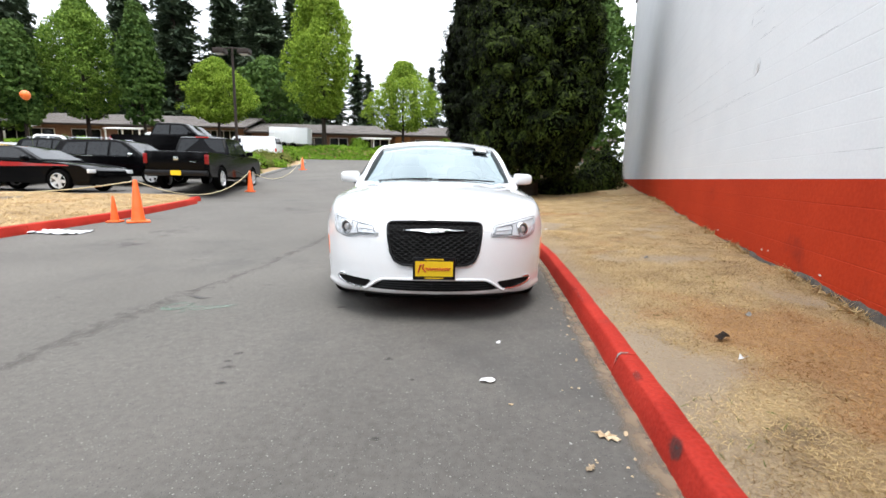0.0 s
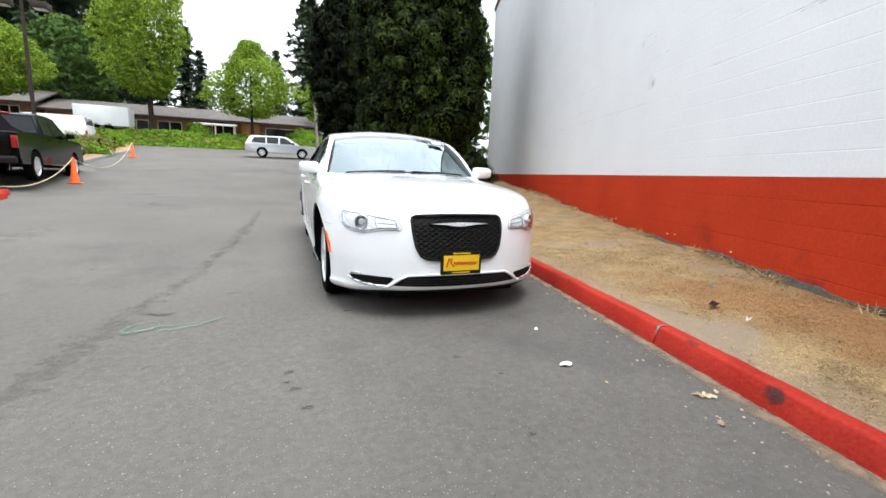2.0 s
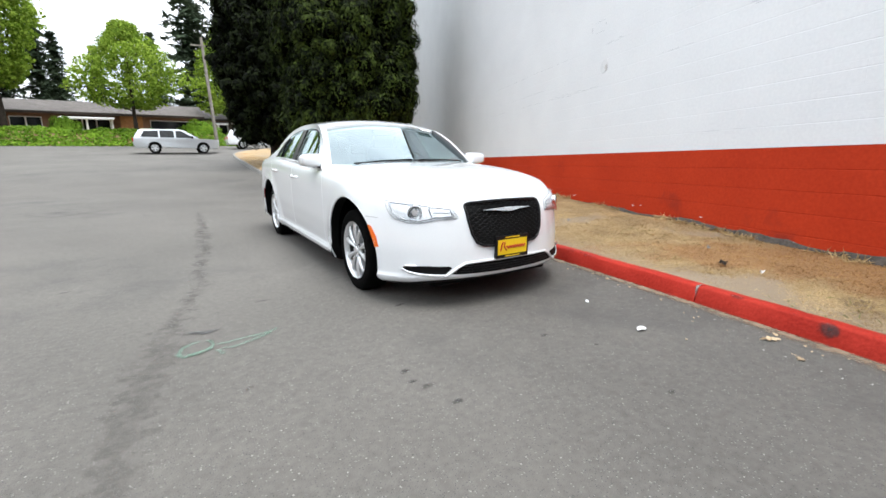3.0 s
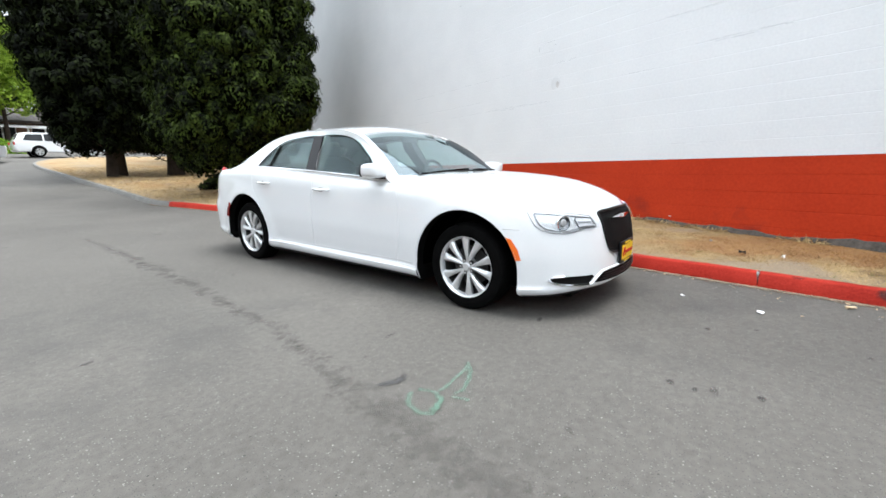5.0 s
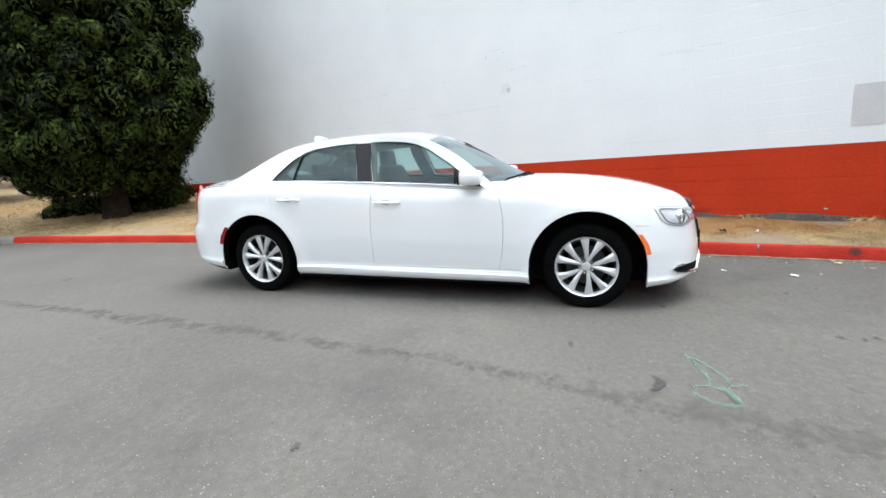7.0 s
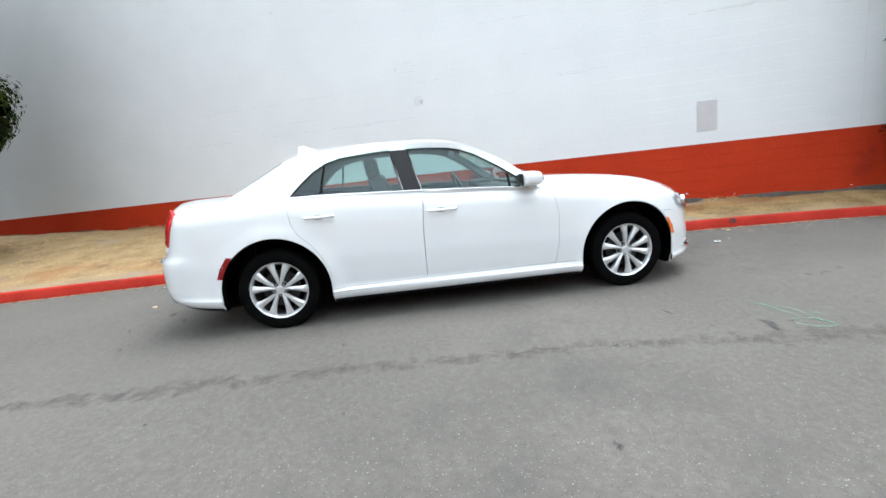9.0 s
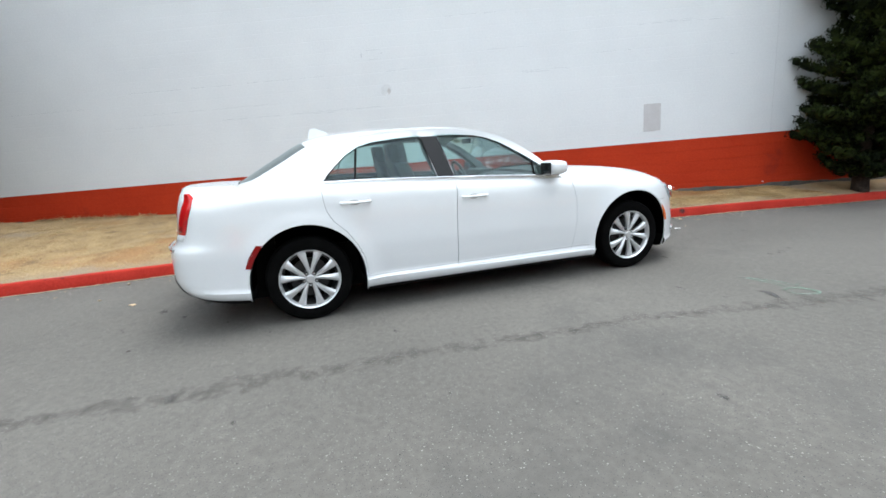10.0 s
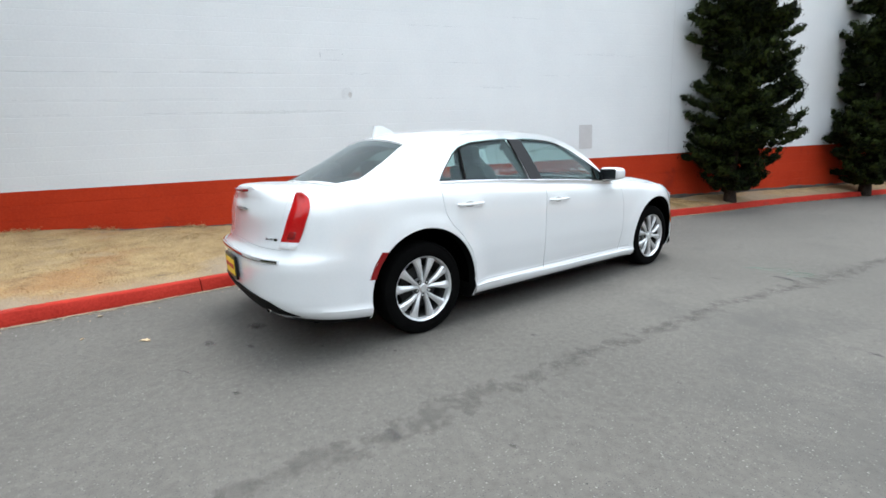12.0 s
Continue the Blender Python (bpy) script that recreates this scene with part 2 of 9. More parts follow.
M = {
    "asphalt": surface("asphalt", (0.075, 0.076, 0.078), (0.128, 0.128, 0.128), 0.85, scale=0.9, fine=140, bump=0.6, bump_scale=160,
                       stain=(0.062, 0.063, 0.066), stain_scale=0.45, stain_at=0.57),
    "stone_chip": surface("stone_chip", (0.17, 0.165, 0.155), (0.36, 0.35, 0.33), 0.8, vary=0.3),
    "oil": surface("oil_spot", (0.03, 0.03, 0.031), (0.055, 0.055, 0.056), 0.5, scale=12),
    "kerb_red": surface("red_kerb_paint", (0.29, 0.018, 0.011), (0.44, 0.036, 0.022), 0.7, spec=0.12, scale=3, fine=60, bump=0.5, bump_scale=40,
                        stain=(0.24, 0.045, 0.036), stain_scale=1.9, stain_at=0.61, vary=0.06),
    "kerb_grey": surface("grey_concrete", (0.13, 0.126, 0.118), (0.24, 0.232, 0.218), 0.85, scale=3, fine=60, bump=0.35, bump_scale=40,
                         stain=(0.10, 0.096, 0.09), stain_scale=1.4, stain_at=0.6),
    "dry_grass": surface("dry_grass_ground", (0.19, 0.125, 0.062), (0.40, 0.28, 0.14), 0.95, scale=2.2, fine=55, bump=1.0, bump_scale=60,
                         stain=(0.33, 0.18, 0.075), stain_scale=0.9, stain_at=0.55, normal_dist=0.02),
    "wall_white": surface("white_masonry_paint", (0.72, 0.74, 0.765), (0.79, 0.81, 0.83), 0.6, scale=1.1, fine=35, bump=0.09, bump_scale=24),
    "wall_red": surface("red_masonry_paint", (0.40, 0.032, 0.010), (0.50, 0.046, 0.014), 0.75, spec=0.12, scale=1.3, fine=35, bump=0.2, bump_scale=28,
                        stain=(0.28, 0.030, 0.016), stain_scale=1.1, stain_at=0.6),
    "mortar": surface("bare_footing", (0.040, 0.033, 0.027), (0.115, 0.098, 0.083), 0.9, scale=7, fine=40, bump=0.8, bump_scale=30,
                      stain=(0.55, 0.53, 0.51), stain_scale=6.0, stain_at=0.66),
    "hairline": surface("hairline_crack", (0.50, 0.52, 0.55), (0.64, 0.66, 0.69), 0.8),
    "scuff": surface("rubbed_wall_paint", (0.66, 0.68, 0.70), (0.74, 0.76, 0.78), 0.8, scale=14),
    "bare_block": surface("scuffed_block", (0.5, 0.49, 0.49), (0.68, 0.67, 0.67), 0.8, scale=14, bump=0.5, bump_scale=50),
    "patch": surface("grey_patch_paint", (0.52, 0.51, 0.52), (0.60, 0.59, 0.60), 0.6, scale=6),
    "paint_white": surface("white_car_paint", (0.735, 0.755, 0.775), (0.765, 0.78, 0.795), 0.22, coat=1.0, scale=0.7),
    "paint_black": surface("black_car_paint", (0.0012, 0.0012, 0.0015), (0.0025, 0.0025, 0.003), 0.14, spec=0.11, scale=0.7),
    "paint_red": surface("red_car_paint", (0.30, 0.012, 0.012), (0.38, 0.02, 0.018), 0.25, coat=1.0, scale=0.7),
    "paint_yellow": surface("yellow_car_paint", (0.75, 0.42, 0.03), (0.82, 0.48, 0.05), 0.25, coat=1.0, scale=0.7),
    "paint_silver": surface("silver_car_paint", (0.50, 0.52, 0.54), (0.60, 0.62, 0.64), 0.28, metal=0.5, coat=1.0, scale=0.7),
    "plastic_black": surface("black_plastic", (0.002, 0.002, 0.002), (0.005, 0.005, 0.005), 0.65, spec=0.1, scale=20, fine=200, bump=0.1),
    "gloss_black": surface("gloss_black_trim", (0.005, 0.005, 0.006), (0.009, 0.009, 0.010), 0.3, spec=0.3),
    "liner": surface("arch_shade_black", (0.0008, 0.0008, 0.0008), (0.0018, 0.0018, 0.0018), 1.0, spec=0.0, scale=20),
    "mesh_black": surface("satin_black_mesh", (0.003, 0.003, 0.0035), (0.006, 0.006, 0.0065), 0.4, spec=0.2),
    "pillar": surface("pillar_film", (0.005, 0.005, 0.006), (0.009, 0.009, 0.011), 0.35, spec=0.22),
    "rubber": surface("tyre_rubber", (0.002, 0.002, 0.002), (0.005, 0.005, 0.005), 0.85, spec=0.03, scale=10, fine=120, bump=0.2),
    "alloy": surface("silver_alloy", (0.62, 0.63, 0.64), (0.72, 0.73, 0.74), 0.30, metal=0.55, scale=4),
    "iron": surface("brake_iron", (0.02, 0.02, 0.02), (0.045, 0.045, 0.045), 0.5, metal=0.4),
    "chrome": surface("chrome", (0.75, 0.76, 0.77), (0.82, 0.83, 0.84), 0.08, metal=1.0),
    # chrome with a dark reflection put into its colour
    "chrome_dark_reflection": surface("chrome_dark_reflection", (0.20, 0.21, 0.20), (0.27, 0.28, 0.27), 0.2, metal=0.9),
    "lamp_silver": surface("lamp_reflector", (0.74, 0.75, 0.77), (0.90, 0.91, 0.92), 0.2, metal=0.2, scale=22, fine=90, bump=0.3, bump_scale=26),
    "lamp_grey": surface("lamp_bezel", (0.42, 0.425, 0.43), (0.55, 0.555, 0.56), 0.25, metal=0.3),
    "lamp_dark": surface("lamp_bezel_edge", (0.09, 0.092, 0.095), (0.15, 0.152, 0.155), 0.3),
    "lens_red": surface("red_lens", (0.40, 0.006, 0.008), (0.52, 0.012, 0.012), 0.15, coat=0.3, spec=0.3, scale=9),
    "lens_dark_red": surface("dark_red_lens", (0.16, 0.005, 0.006), (0.24, 0.008, 0.009), 0.15, coat=0.3, spec=0.3),
    "lens_amber": surface("amber_lens", (0.75, 0.13, 0.012), (0.85, 0.17, 0.02), 0.15, coat=1.0),
    "plate_yellow": surface("yellow_plate", (0.80, 0.52, 0.01), (0.86, 0.58, 0.02), 0.4),
    "plate_red": surface("red_lettering", (0.45, 0.02, 0.01), (0.5, 0.03, 0.02), 0.5),
    "interior": surface("dark_grey_leather", (0.022, 0.023, 0.025), (0.045, 0.046, 0.05), 0.5, scale=8, fine=120, bump=0.2),
    "interior_light": surface("grey_trim", (0.10, 0.10, 0.105), (0.15, 0.15, 0.155), 0.7),
    "glass_side": glass("tinted_side_glass", (0.79, 0.88, 0.87), (0.86, 0.95, 0.96), 0.03, 5.5),
    "glass_front": glass("windshield_glass", (0.66, 0.78, 0.77), (0.76, 0.88, 0.92), 0.22, 3.4),
    "glass_rear": glass("tinted_rear_glass", (0.22, 0.27, 0.27), (0.80, 0.88, 0.90), 0.08, 3.5),
    "glass_clear": glass("clear_lens", (0.95, 0.96, 0.97), (0.90, 0.92, 0.94), 0.04, 4.0),
    "cone": surface("orange_vinyl", (0.80, 0.10, 0.012), (0.90, 0.15, 0.025), 0.5, scale=5),
    "rope": surface("yellowed_rope", (0.50, 0.42, 0.24), (0.65, 0.56, 0.36), 0.9, scale=60),
    "paper": surface("white_paper", (0.70, 0.70, 0.70), (0.82, 0.82, 0.82), 0.8, scale=20),
    "film": surface("clear_plastic_film", (0.40, 0.41, 0.43), (0.62, 0.63, 0.65), 0.3, scale=15),
    "dead_leaf": surface("dead_leaf", (0.34, 0.24, 0.14), (0.56, 0.44, 0.29), 0.8, scale=30, vary=0.3),
    "bark": surface("grey_brown_bark", (0.014, 0.010, 0.008), (0.050, 0.037, 0.028), 0.9, spec=0.2, scale=5, fine=40, bump=1.0, bump_scale=22, normal_dist=0.02),
    "pole_wood": surface("weathered_pole", (0.14, 0.12, 0.10), (0.26, 0.23, 0.20), 0.85, scale=5),
    "dark_metal": surface("dark_brown_metal", (0.022, 0.016, 0.013), (0.04, 0.03, 0.025), 0.6, spec=0.2),
    "shingle": surface("grey_brown_shingle", (0.085, 0.075, 0.068), (0.155, 0.138, 0.128), 0.9, scale=2, fine=20, bump=0.6, bump_scale=15),
    "brick_wall": surface("brown_brick", (0.16, 0.085, 0.055), (0.27, 0.15, 0.10), 0.85, scale=4, fine=30),
    "wood_panel": surface("orange_cedar_panel", (0.32, 0.14, 0.05), (0.44, 0.21, 0.09), 0.7, scale=4),
    "trim_white": surface("white_trim_paint", (0.66, 0.66, 0.65), (0.76, 0.76, 0.75), 0.6),
    "window_dark": surface("dark_window_glass", (0.006, 0.007, 0.008), (0.014, 0.016, 0.018), 0.06, spec=0.3),
    "box_white": surface("white_box_panel", (0.68, 0.69, 0.70), (0.78, 0.79, 0.80), 0.45, scale=1),
    # ramp paints lit tips and near-black shade between tufts into the leaves
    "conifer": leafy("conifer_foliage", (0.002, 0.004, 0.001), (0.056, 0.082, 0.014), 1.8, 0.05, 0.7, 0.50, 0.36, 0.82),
    "fir": leafy("fir_foliage", (0.026, 0.042, 0.026), (0.090, 0.120, 0.070), 0.4, 0.08),
    "lime": leafy("bright_green_leaves", (0.095, 0.165, 0.014), (0.31, 0.425, 0.058), 0.5, 0.38, 0.6, 0.7),
    "green": leafy("mid_green_leaves", (0.050, 0.105, 0.014), (0.20, 0.30, 0.050), 0.5, 0.30, 0.6, 0.7),
    "poplar": leafy("dark_green_leaves", (0.026, 0.06, 0.014), (0.10, 0.165, 0.038), 0.4, 0.25),
    "ivy": leafy("ivy_leaves", (0.06, 0.13, 0.010), (0.22, 0.36, 0.035), 0.6, 0.35),
    "shrub": leafy("yellow_green_shrub", (0.08, 0.10, 0.02), (0.24, 0.25, 0.07), 1.0, 0.3),
    "straw": leafy("dry_grass_blades", (0.20, 0.125, 0.055), (0.66, 0.49, 0.25), 2.6, 0.12),
    "rust_straw": leafy("rusty_grass_blades", (0.17, 0.080, 0.028), (0.60, 0.36, 0.15), 2.6, 0.12),
    # shaded copy of the conifer leaves, for the trees behind
    "conifer_shaded": leafy("shaded_conifer_foliage", (0.001, 0.002, 0.0006), (0.018, 0.027, 0.006), 1.5, 0.04, 0.7, 0.50, 0.36, 0.82),
    # lit tips and shade painted in by the same ramp, in a darker tone
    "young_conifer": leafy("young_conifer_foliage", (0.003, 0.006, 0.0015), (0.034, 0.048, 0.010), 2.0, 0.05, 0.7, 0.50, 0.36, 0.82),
    "weed": leafy("green_weed_blades", (0.06, 0.10, 0.02), (0.16, 0.2, 0.05), 1.5, 0.2),
    # near-black filler: the shade inside crowns is put into the colour
    "crown_shade": surface("crown_shade_black", (0.0015, 0.002, 0.001), (0.004, 0.005, 0.002), 0.95, spec=0.0),
    "balloon": surface("orange_balloon", (0.85, 0.16, 0.03), (0.9, 0.2, 0.04), 0.3),
}


# ---- mesh helpers ----
def smooth01(v, a, b):
    t = min(1.0, max(0.0, (v - a) / (b - a)))
    return t * t * (3 - 2 * t)


def table(rows):
    """A smooth curve through (at, value) rows."""
    xs, ys = [float(r[0]) for r in rows], [float(r[1]) for r in rows]

    def value(v):
        if v <= xs[0]:
            return ys[0]
        if v >= xs[-1]:
            return ys[-1]
        k = max(i for i in range(len(xs) - 1) if xs[i] <= v)
        h = xs[k + 1] - xs[k]
        t = (v - xs[k]) / h

        def slope(i):
            if i == 0 or i == len(xs) - 1:
                j = min(max(i, 1), len(xs) - 1)
                return (ys[j] - ys[j - 1]) / (xs[j] - xs[j - 1])
            a, b = (ys[i] - ys[i - 1]) / (xs[i] - xs[i - 1]), (ys[i + 1] - ys[i]) / (xs[i + 1] - xs[i])
            return 0.0 if a * b <= 0 else 2 * a * b / (a + b)

        m0, m1 = slope(k) * h, slope(k + 1) * h
        return ((2 * t**3 - 3 * t**2 + 1) * ys[k] + (t**3 - 2 * t**2 + t) * m0 + (-2 * t**3 + 3 * t**2) * ys[k + 1] + (t**3 - t**2) * m1)

    return value


def mesh_of(name, verts, faces, mat=None, smooth=False, sharp=None):
    me = bpy.data.meshes.new(name)
    me.from_pydata([tuple(v) for v in verts], [], faces)
    if mat:
        me.materials.append(mat)
    if smooth:
        me.shade_smooth()
        if sharp:
            me.set_sharp_from_angle(angle=radians(sharp))
    me.update()
    return me


def link(name, me, parent=None, label="", pose_m=None):
    ob = new(name, me)
    if parent:
        ob.parent = parent
    if pose_m is not None:
        ob.matrix_basis = pose_m
    if label:
        ob["label"] = label
    return ob


def part(name, bm, material, parent, label="", smooth=True, sharp=35, fix=True):
    """Links a bmesh as one mesh object under a thing or a part."""
    if fix:
        bmesh.ops.recalc_face_normals(bm, faces=bm.faces)
    me = bpy.data.meshes.new(name)
    bm.to_mesh(me)
    bm.free()
    me.materials.append(material)
    if smooth:
        me.shade_smooth()
        me.set_sharp_from_angle(angle=radians(sharp))
    return link(name, me, parent, label)


def box(x0, x1, y0, y1, z0, z1, bevel=0.0, bm=None):
    own = bmesh.new()
    bmesh.ops.create_cube(own, size=1)
    for v in own.verts:
        v.co = Vector((x0 + (v.co.x + 0.5) * (x1 - x0), y0 + (v.co.y + 0.5) * (y1 - y0), z0 + (v.co.z + 0.5) * (z1 - z0)))
    if bevel:
        bmesh.ops.bevel(own, geom=list(own.edges), offset=bevel, segments=2, affect="EDGES", profile=0.5)
    return join(bm, own)


def join(bm, own):
    if bm is None:
        return own
    me = bpy.data.meshes.new("tmp")
    own.to_mesh(me)
    own.free()
    bm.from_mesh(me)
    bpy.data.meshes.remove(me)
    return bm


def prism(poly, axis, a, b, bm=None):
    """A polygon extruded from a to b along axis; poly's two numbers are the other two axes in order."""
    own = bmesh.new()

    def put(p, d):
        return {"x": (d, p[0], p[1]), "y": (p[0], d, p[1]), "z": (p[0], p[1], d)}[axis]

    lo, hi = [own.verts.new(put(p, a)) for p in poly], [own.verts.new(put(p, b)) for p in poly]
    own.faces.new(lo)
    own.faces.new(hi[::-1])
    for i in range(len(poly)):
        j = (i + 1) % len(poly)
        own.faces.new((lo[i], hi[i], hi[j], lo[j]))
    bmesh.ops.recalc_face_normals(own, faces=own.faces)
    return join(bm, own)


def lathe(profile, steps=32, axis="x", bm=None, closed=False):
    """Turns (radius, along) pairs round an axis."""
    own = bmesh.new()
    rings = []
    for r, d in profile:
        ring = []
        for k in range(steps):
            a = 2 * math.pi * k / steps
            c, s = r * math.cos(a), r * math.sin(a)
            ring.append(own.verts.new({"x": (d, c, s), "y": (c, d, s), "z": (c, s, d)}[axis]))
        rings.append(ring)
    pairs = list(zip(rings, rings[1:]))
    if closed:
        pairs.append((rings[-1], rings[0]))
    for p, q in pairs:
        for k in range(steps):
            own.faces.new((p[k], p[(k + 1) % steps], q[(k + 1) % steps], q[k]))
    if not closed:
        for ring in (rings[0], rings[-1]):
            if len(ring) and (ring[0].co - ring[1].co).length > 1e-5:
                own.faces.new(ring)
    bmesh.ops.remove_doubles(own, verts=own.verts, dist=1e-5)
    bmesh.ops.recalc_face_normals(own, faces=own.faces)
    return join(bm, own)


def tube(points, radius, sides=8, bm=None, closed=False, taper=None):
    """A round bar along points."""
    own = bmesh.new()
    pts = [Vector(p) for p in points]
    n, rings = len(pts), []
    for i, p in enumerate(pts):
        a, b = (pts[i - 1] if i or closed else p), (pts[(i + 1) % n] if i < n - 1 or closed else p)
        d = (b - a).normalized()
        side = d.cross(Vector((0, 0, 1)))
        if side.length < 1e-3:
            side = d.cross(Vector((0, 1, 0)))
        side.normalize()
        up = side.cross(d)
        r = radius if taper is None else radius + (taper - radius) * i / (n - 1)
        rings.append([own.verts.new(p + (side * math.cos(2 * math.pi * k / sides) + up * math.sin(2 * math.pi * k / sides)) * r) for k in range(sides)])
    pairs = list(zip(rings, rings[1:])) + ([(rings[-1], rings[0])] if closed else [])
    for p, q in pairs:
        for k in range(sides):
            own.faces.new((p[k], p[(k + 1) % sides], q[(k + 1) % sides], q[k]))
    if not closed:
        own.faces.new(rings[0][::-1])
        own.faces.new(rings[-1])
    bmesh.ops.recalc_face_normals(own, faces=own.faces)
    return join(bm, own)


def solid(bm):
    """A temporary object of a bmesh, for cutting."""
    me = bpy.data.meshes.new("tmp")
    bm.to_mesh(me)
    bm.free()
    return new("tmp", me)


def cut(ob, cutter, how="DIFFERENCE", keep=False):
    mod = ob.modifiers.new("cut", "BOOLEAN")
    mod.operation, mod.object, mod.solver = how, cutter, "EXACT"
    bpy.context.view_layer.update()
    me = bpy.data.meshes.new_from_object(ob.evaluated_get(bpy.context.evaluated_depsgraph_get()))
    ob.modifiers.clear()
    old, ob.data = ob.data, me
    bpy.data.meshes.remove(old)
    if not keep:
        gone = cutter.data
        bpy.data.objects.remove(cutter)
        bpy.data.meshes.remove(gone)
    return ob


def finish(ob, mats, pick=None, sharp=30):
    me = ob.data
    me.materials.clear()
    for m in mats:
        me.materials.append(m)
    for p in me.polygons:
        p.material_index = pick(p) if pick else 0
    me.shade_smooth()
    me.set_sharp_from_angle(angle=radians(sharp))
    return ob


def thing(name, label, category, m, group=""):
    ob = tagged(new(name), label, category, group)
    ob.empty_display_size = 0.2
    ob.matrix_basis = m
    return ob


# ---- ground ----
def ground(x, y):
    """Height of the paved ground: it climbs gently past the car and more steeply up to the cross street."""
    h = 0.0183 * min(10.0, max(-40.0, y)) + 0.006 * min(12.0, max(-12.0, x)) + 0.012
    h += 0.035 * smooth01(x, 0.2, 1.1)
    h += 0.08 * min(34.0, max(0.0, y - 11.5)) * smooth01(y, 8, 16)
    h += 0.20 * smooth01(-x, 7.3, 9.0) * smooth01(y, -6, 3) * (1 - smooth01(y, 15, 21))
    return h


def asphalt_material():
    m = surface("road_asphalt", (0.082, 0.076, 0.068), (0.128, 0.118, 0.106), 0.9, scale=0.55, fine=26, bump=0.55, bump_scale=150,
                stain=(0.070, 0.066, 0.061), stain_scale=0.33, stain_at=0.56)
    n, l = m.node_tree.nodes, m.node_tree.links
    b = n["Principled BSDF"]
    src = b.inputs["Base Color"].links[0].from_socket
    co = [k for k in n if k.type == "TEX_COORD"][0]
    for scale, limit, tone, seed in ((80, 0.26, (0.175, 0.167, 0.156), 0.76), (47, 0.19, (0.235, 0.225, 0.21), 0.93), (24, 0.10, (0.22, 0.21, 0.195), 0.94), (110, 0.25, (0.05, 0.05, 0.05), 0.55), (14, 0.06, (0.035, 0.034, 0.033), 0.80)):
        vo, less, more, both, mix = (n.new("ShaderNodeTexVoronoi"), n.new("ShaderNodeMath"), n.new("ShaderNodeMath"), n.new("ShaderNodeMath"),
                                     n.new("ShaderNodeMix"))
        vo.inputs["Scale"].default_value = scale
        l.new(co.outputs["Object"], vo.inputs["Vector"])
        less.operation, more.operation, both.operation = "LESS_THAN", "GREATER_THAN", "MULTIPLY"
        less.inputs[1].default_value, more.inputs[1].default_value = limit, seed
        sep = n.new("ShaderNodeSeparateColor")
        l.new(vo.outputs["Distance"], less.inputs[0])
        l.new(vo.outputs["Color"], sep.inputs[0])
        l.new(sep.outputs[0], more.inputs[0])
        l.new(less.outputs[0], both.inputs[0])
        l.new(more.outputs[0], both.inputs[1])
        mix.data_type = "RGBA"
        l.new(both.outputs[0], mix.inputs[0])
        l.new(src, mix.inputs[6])
        mix.inputs[7].default_value = (*tone, 1)
        src = mix.outputs[2]
    l.new(src, b.inputs["Base Color"])
    return m


M["road"] = asphalt_material()


def sheet(xs, ys, height, mat, name):
    verts = [(x, y, height(x, y)) for y in ys for x in xs]
    nx = len(xs)
    faces = [(j * nx + i, j * nx + i + 1, (j + 1) * nx + i + 1, (j + 1) * nx + i) for j in range(len(ys) - 1) for i in range(nx - 1)]
    return link(name, mesh_of(name, verts, faces, mat, True))


def spread(*stops):
    """Coordinates from runs of (start, step), ending with the last start."""
    out = []
    for (a, step), (b, _) in zip(stops, stops[1:]):
        n = max(1, round((b - a) / step))
        out += [a + (b - a) * k / n for k in range(n)]
    return out + [stops[-1][0]]


XS = spread((-900, 200), (-100, 10), (-30, 1.5), (-10, 0.4), (2, 1), (12, 6), (60, 60), (900, 0))
YS = spread((-900, 200), (-100, 10), (-20, 1.0), (-6, 0.4), (30, 1.0), (50, 10), (120, 120), (900, 0))
tagged(sheet(XS, YS, ground, M["road"], "road"), "worn grey asphalt road with pale stone chips and dark stains", "road", kind="structure")

# ---- the kerb beside the car, and the dry verge behind it ----
KERB = [(-7.6, -30.0), (-4.2, -20.5), (-1.05, -11.5), (0.24, -6.95), (0.51, -5.15), (0.725, -4.0), (0.87, -2.9), (1.0, -1.76),
        (1.115, -0.75), (1.215, 0.25), (1.31, 1.35), (1.37, 3.9), (1.33, 4.9), (1.29, 6.6), (1.05, 10.7), (1.12, 14.0), (1.10, 17.5), (1.18, 21.0), (1.25, 24.5), (1.55, 28.0), (2.6, 31.3),
        (5.0, 34.0), (10.0, 36.6), (20.0, 39.0)]
kerb_x = table([(y, x) for x, y in KERB])
WALL_O, WALL_D = Vector((2.35, -3.04, 0)), Vector((0.3055, 0.9522, 0))
WALL_END = 21.6


def wall_x(y):
    return WALL_O.x + (y - WALL_O.y) * WALL_D.x / WALL_D.y


wall_foot = table([(-30, -0.35), (-12, 0.05), (-6, 0.15), (-3, 0.20), (-1, 0.245), (0.5, 0.29), (2.6, 0.37), (4.6, 0.49), (6.5, 0.60), (8.5, 0.67), (12, 0.82), (18, 1.15), (24, 1.6), (40, 2.8)])


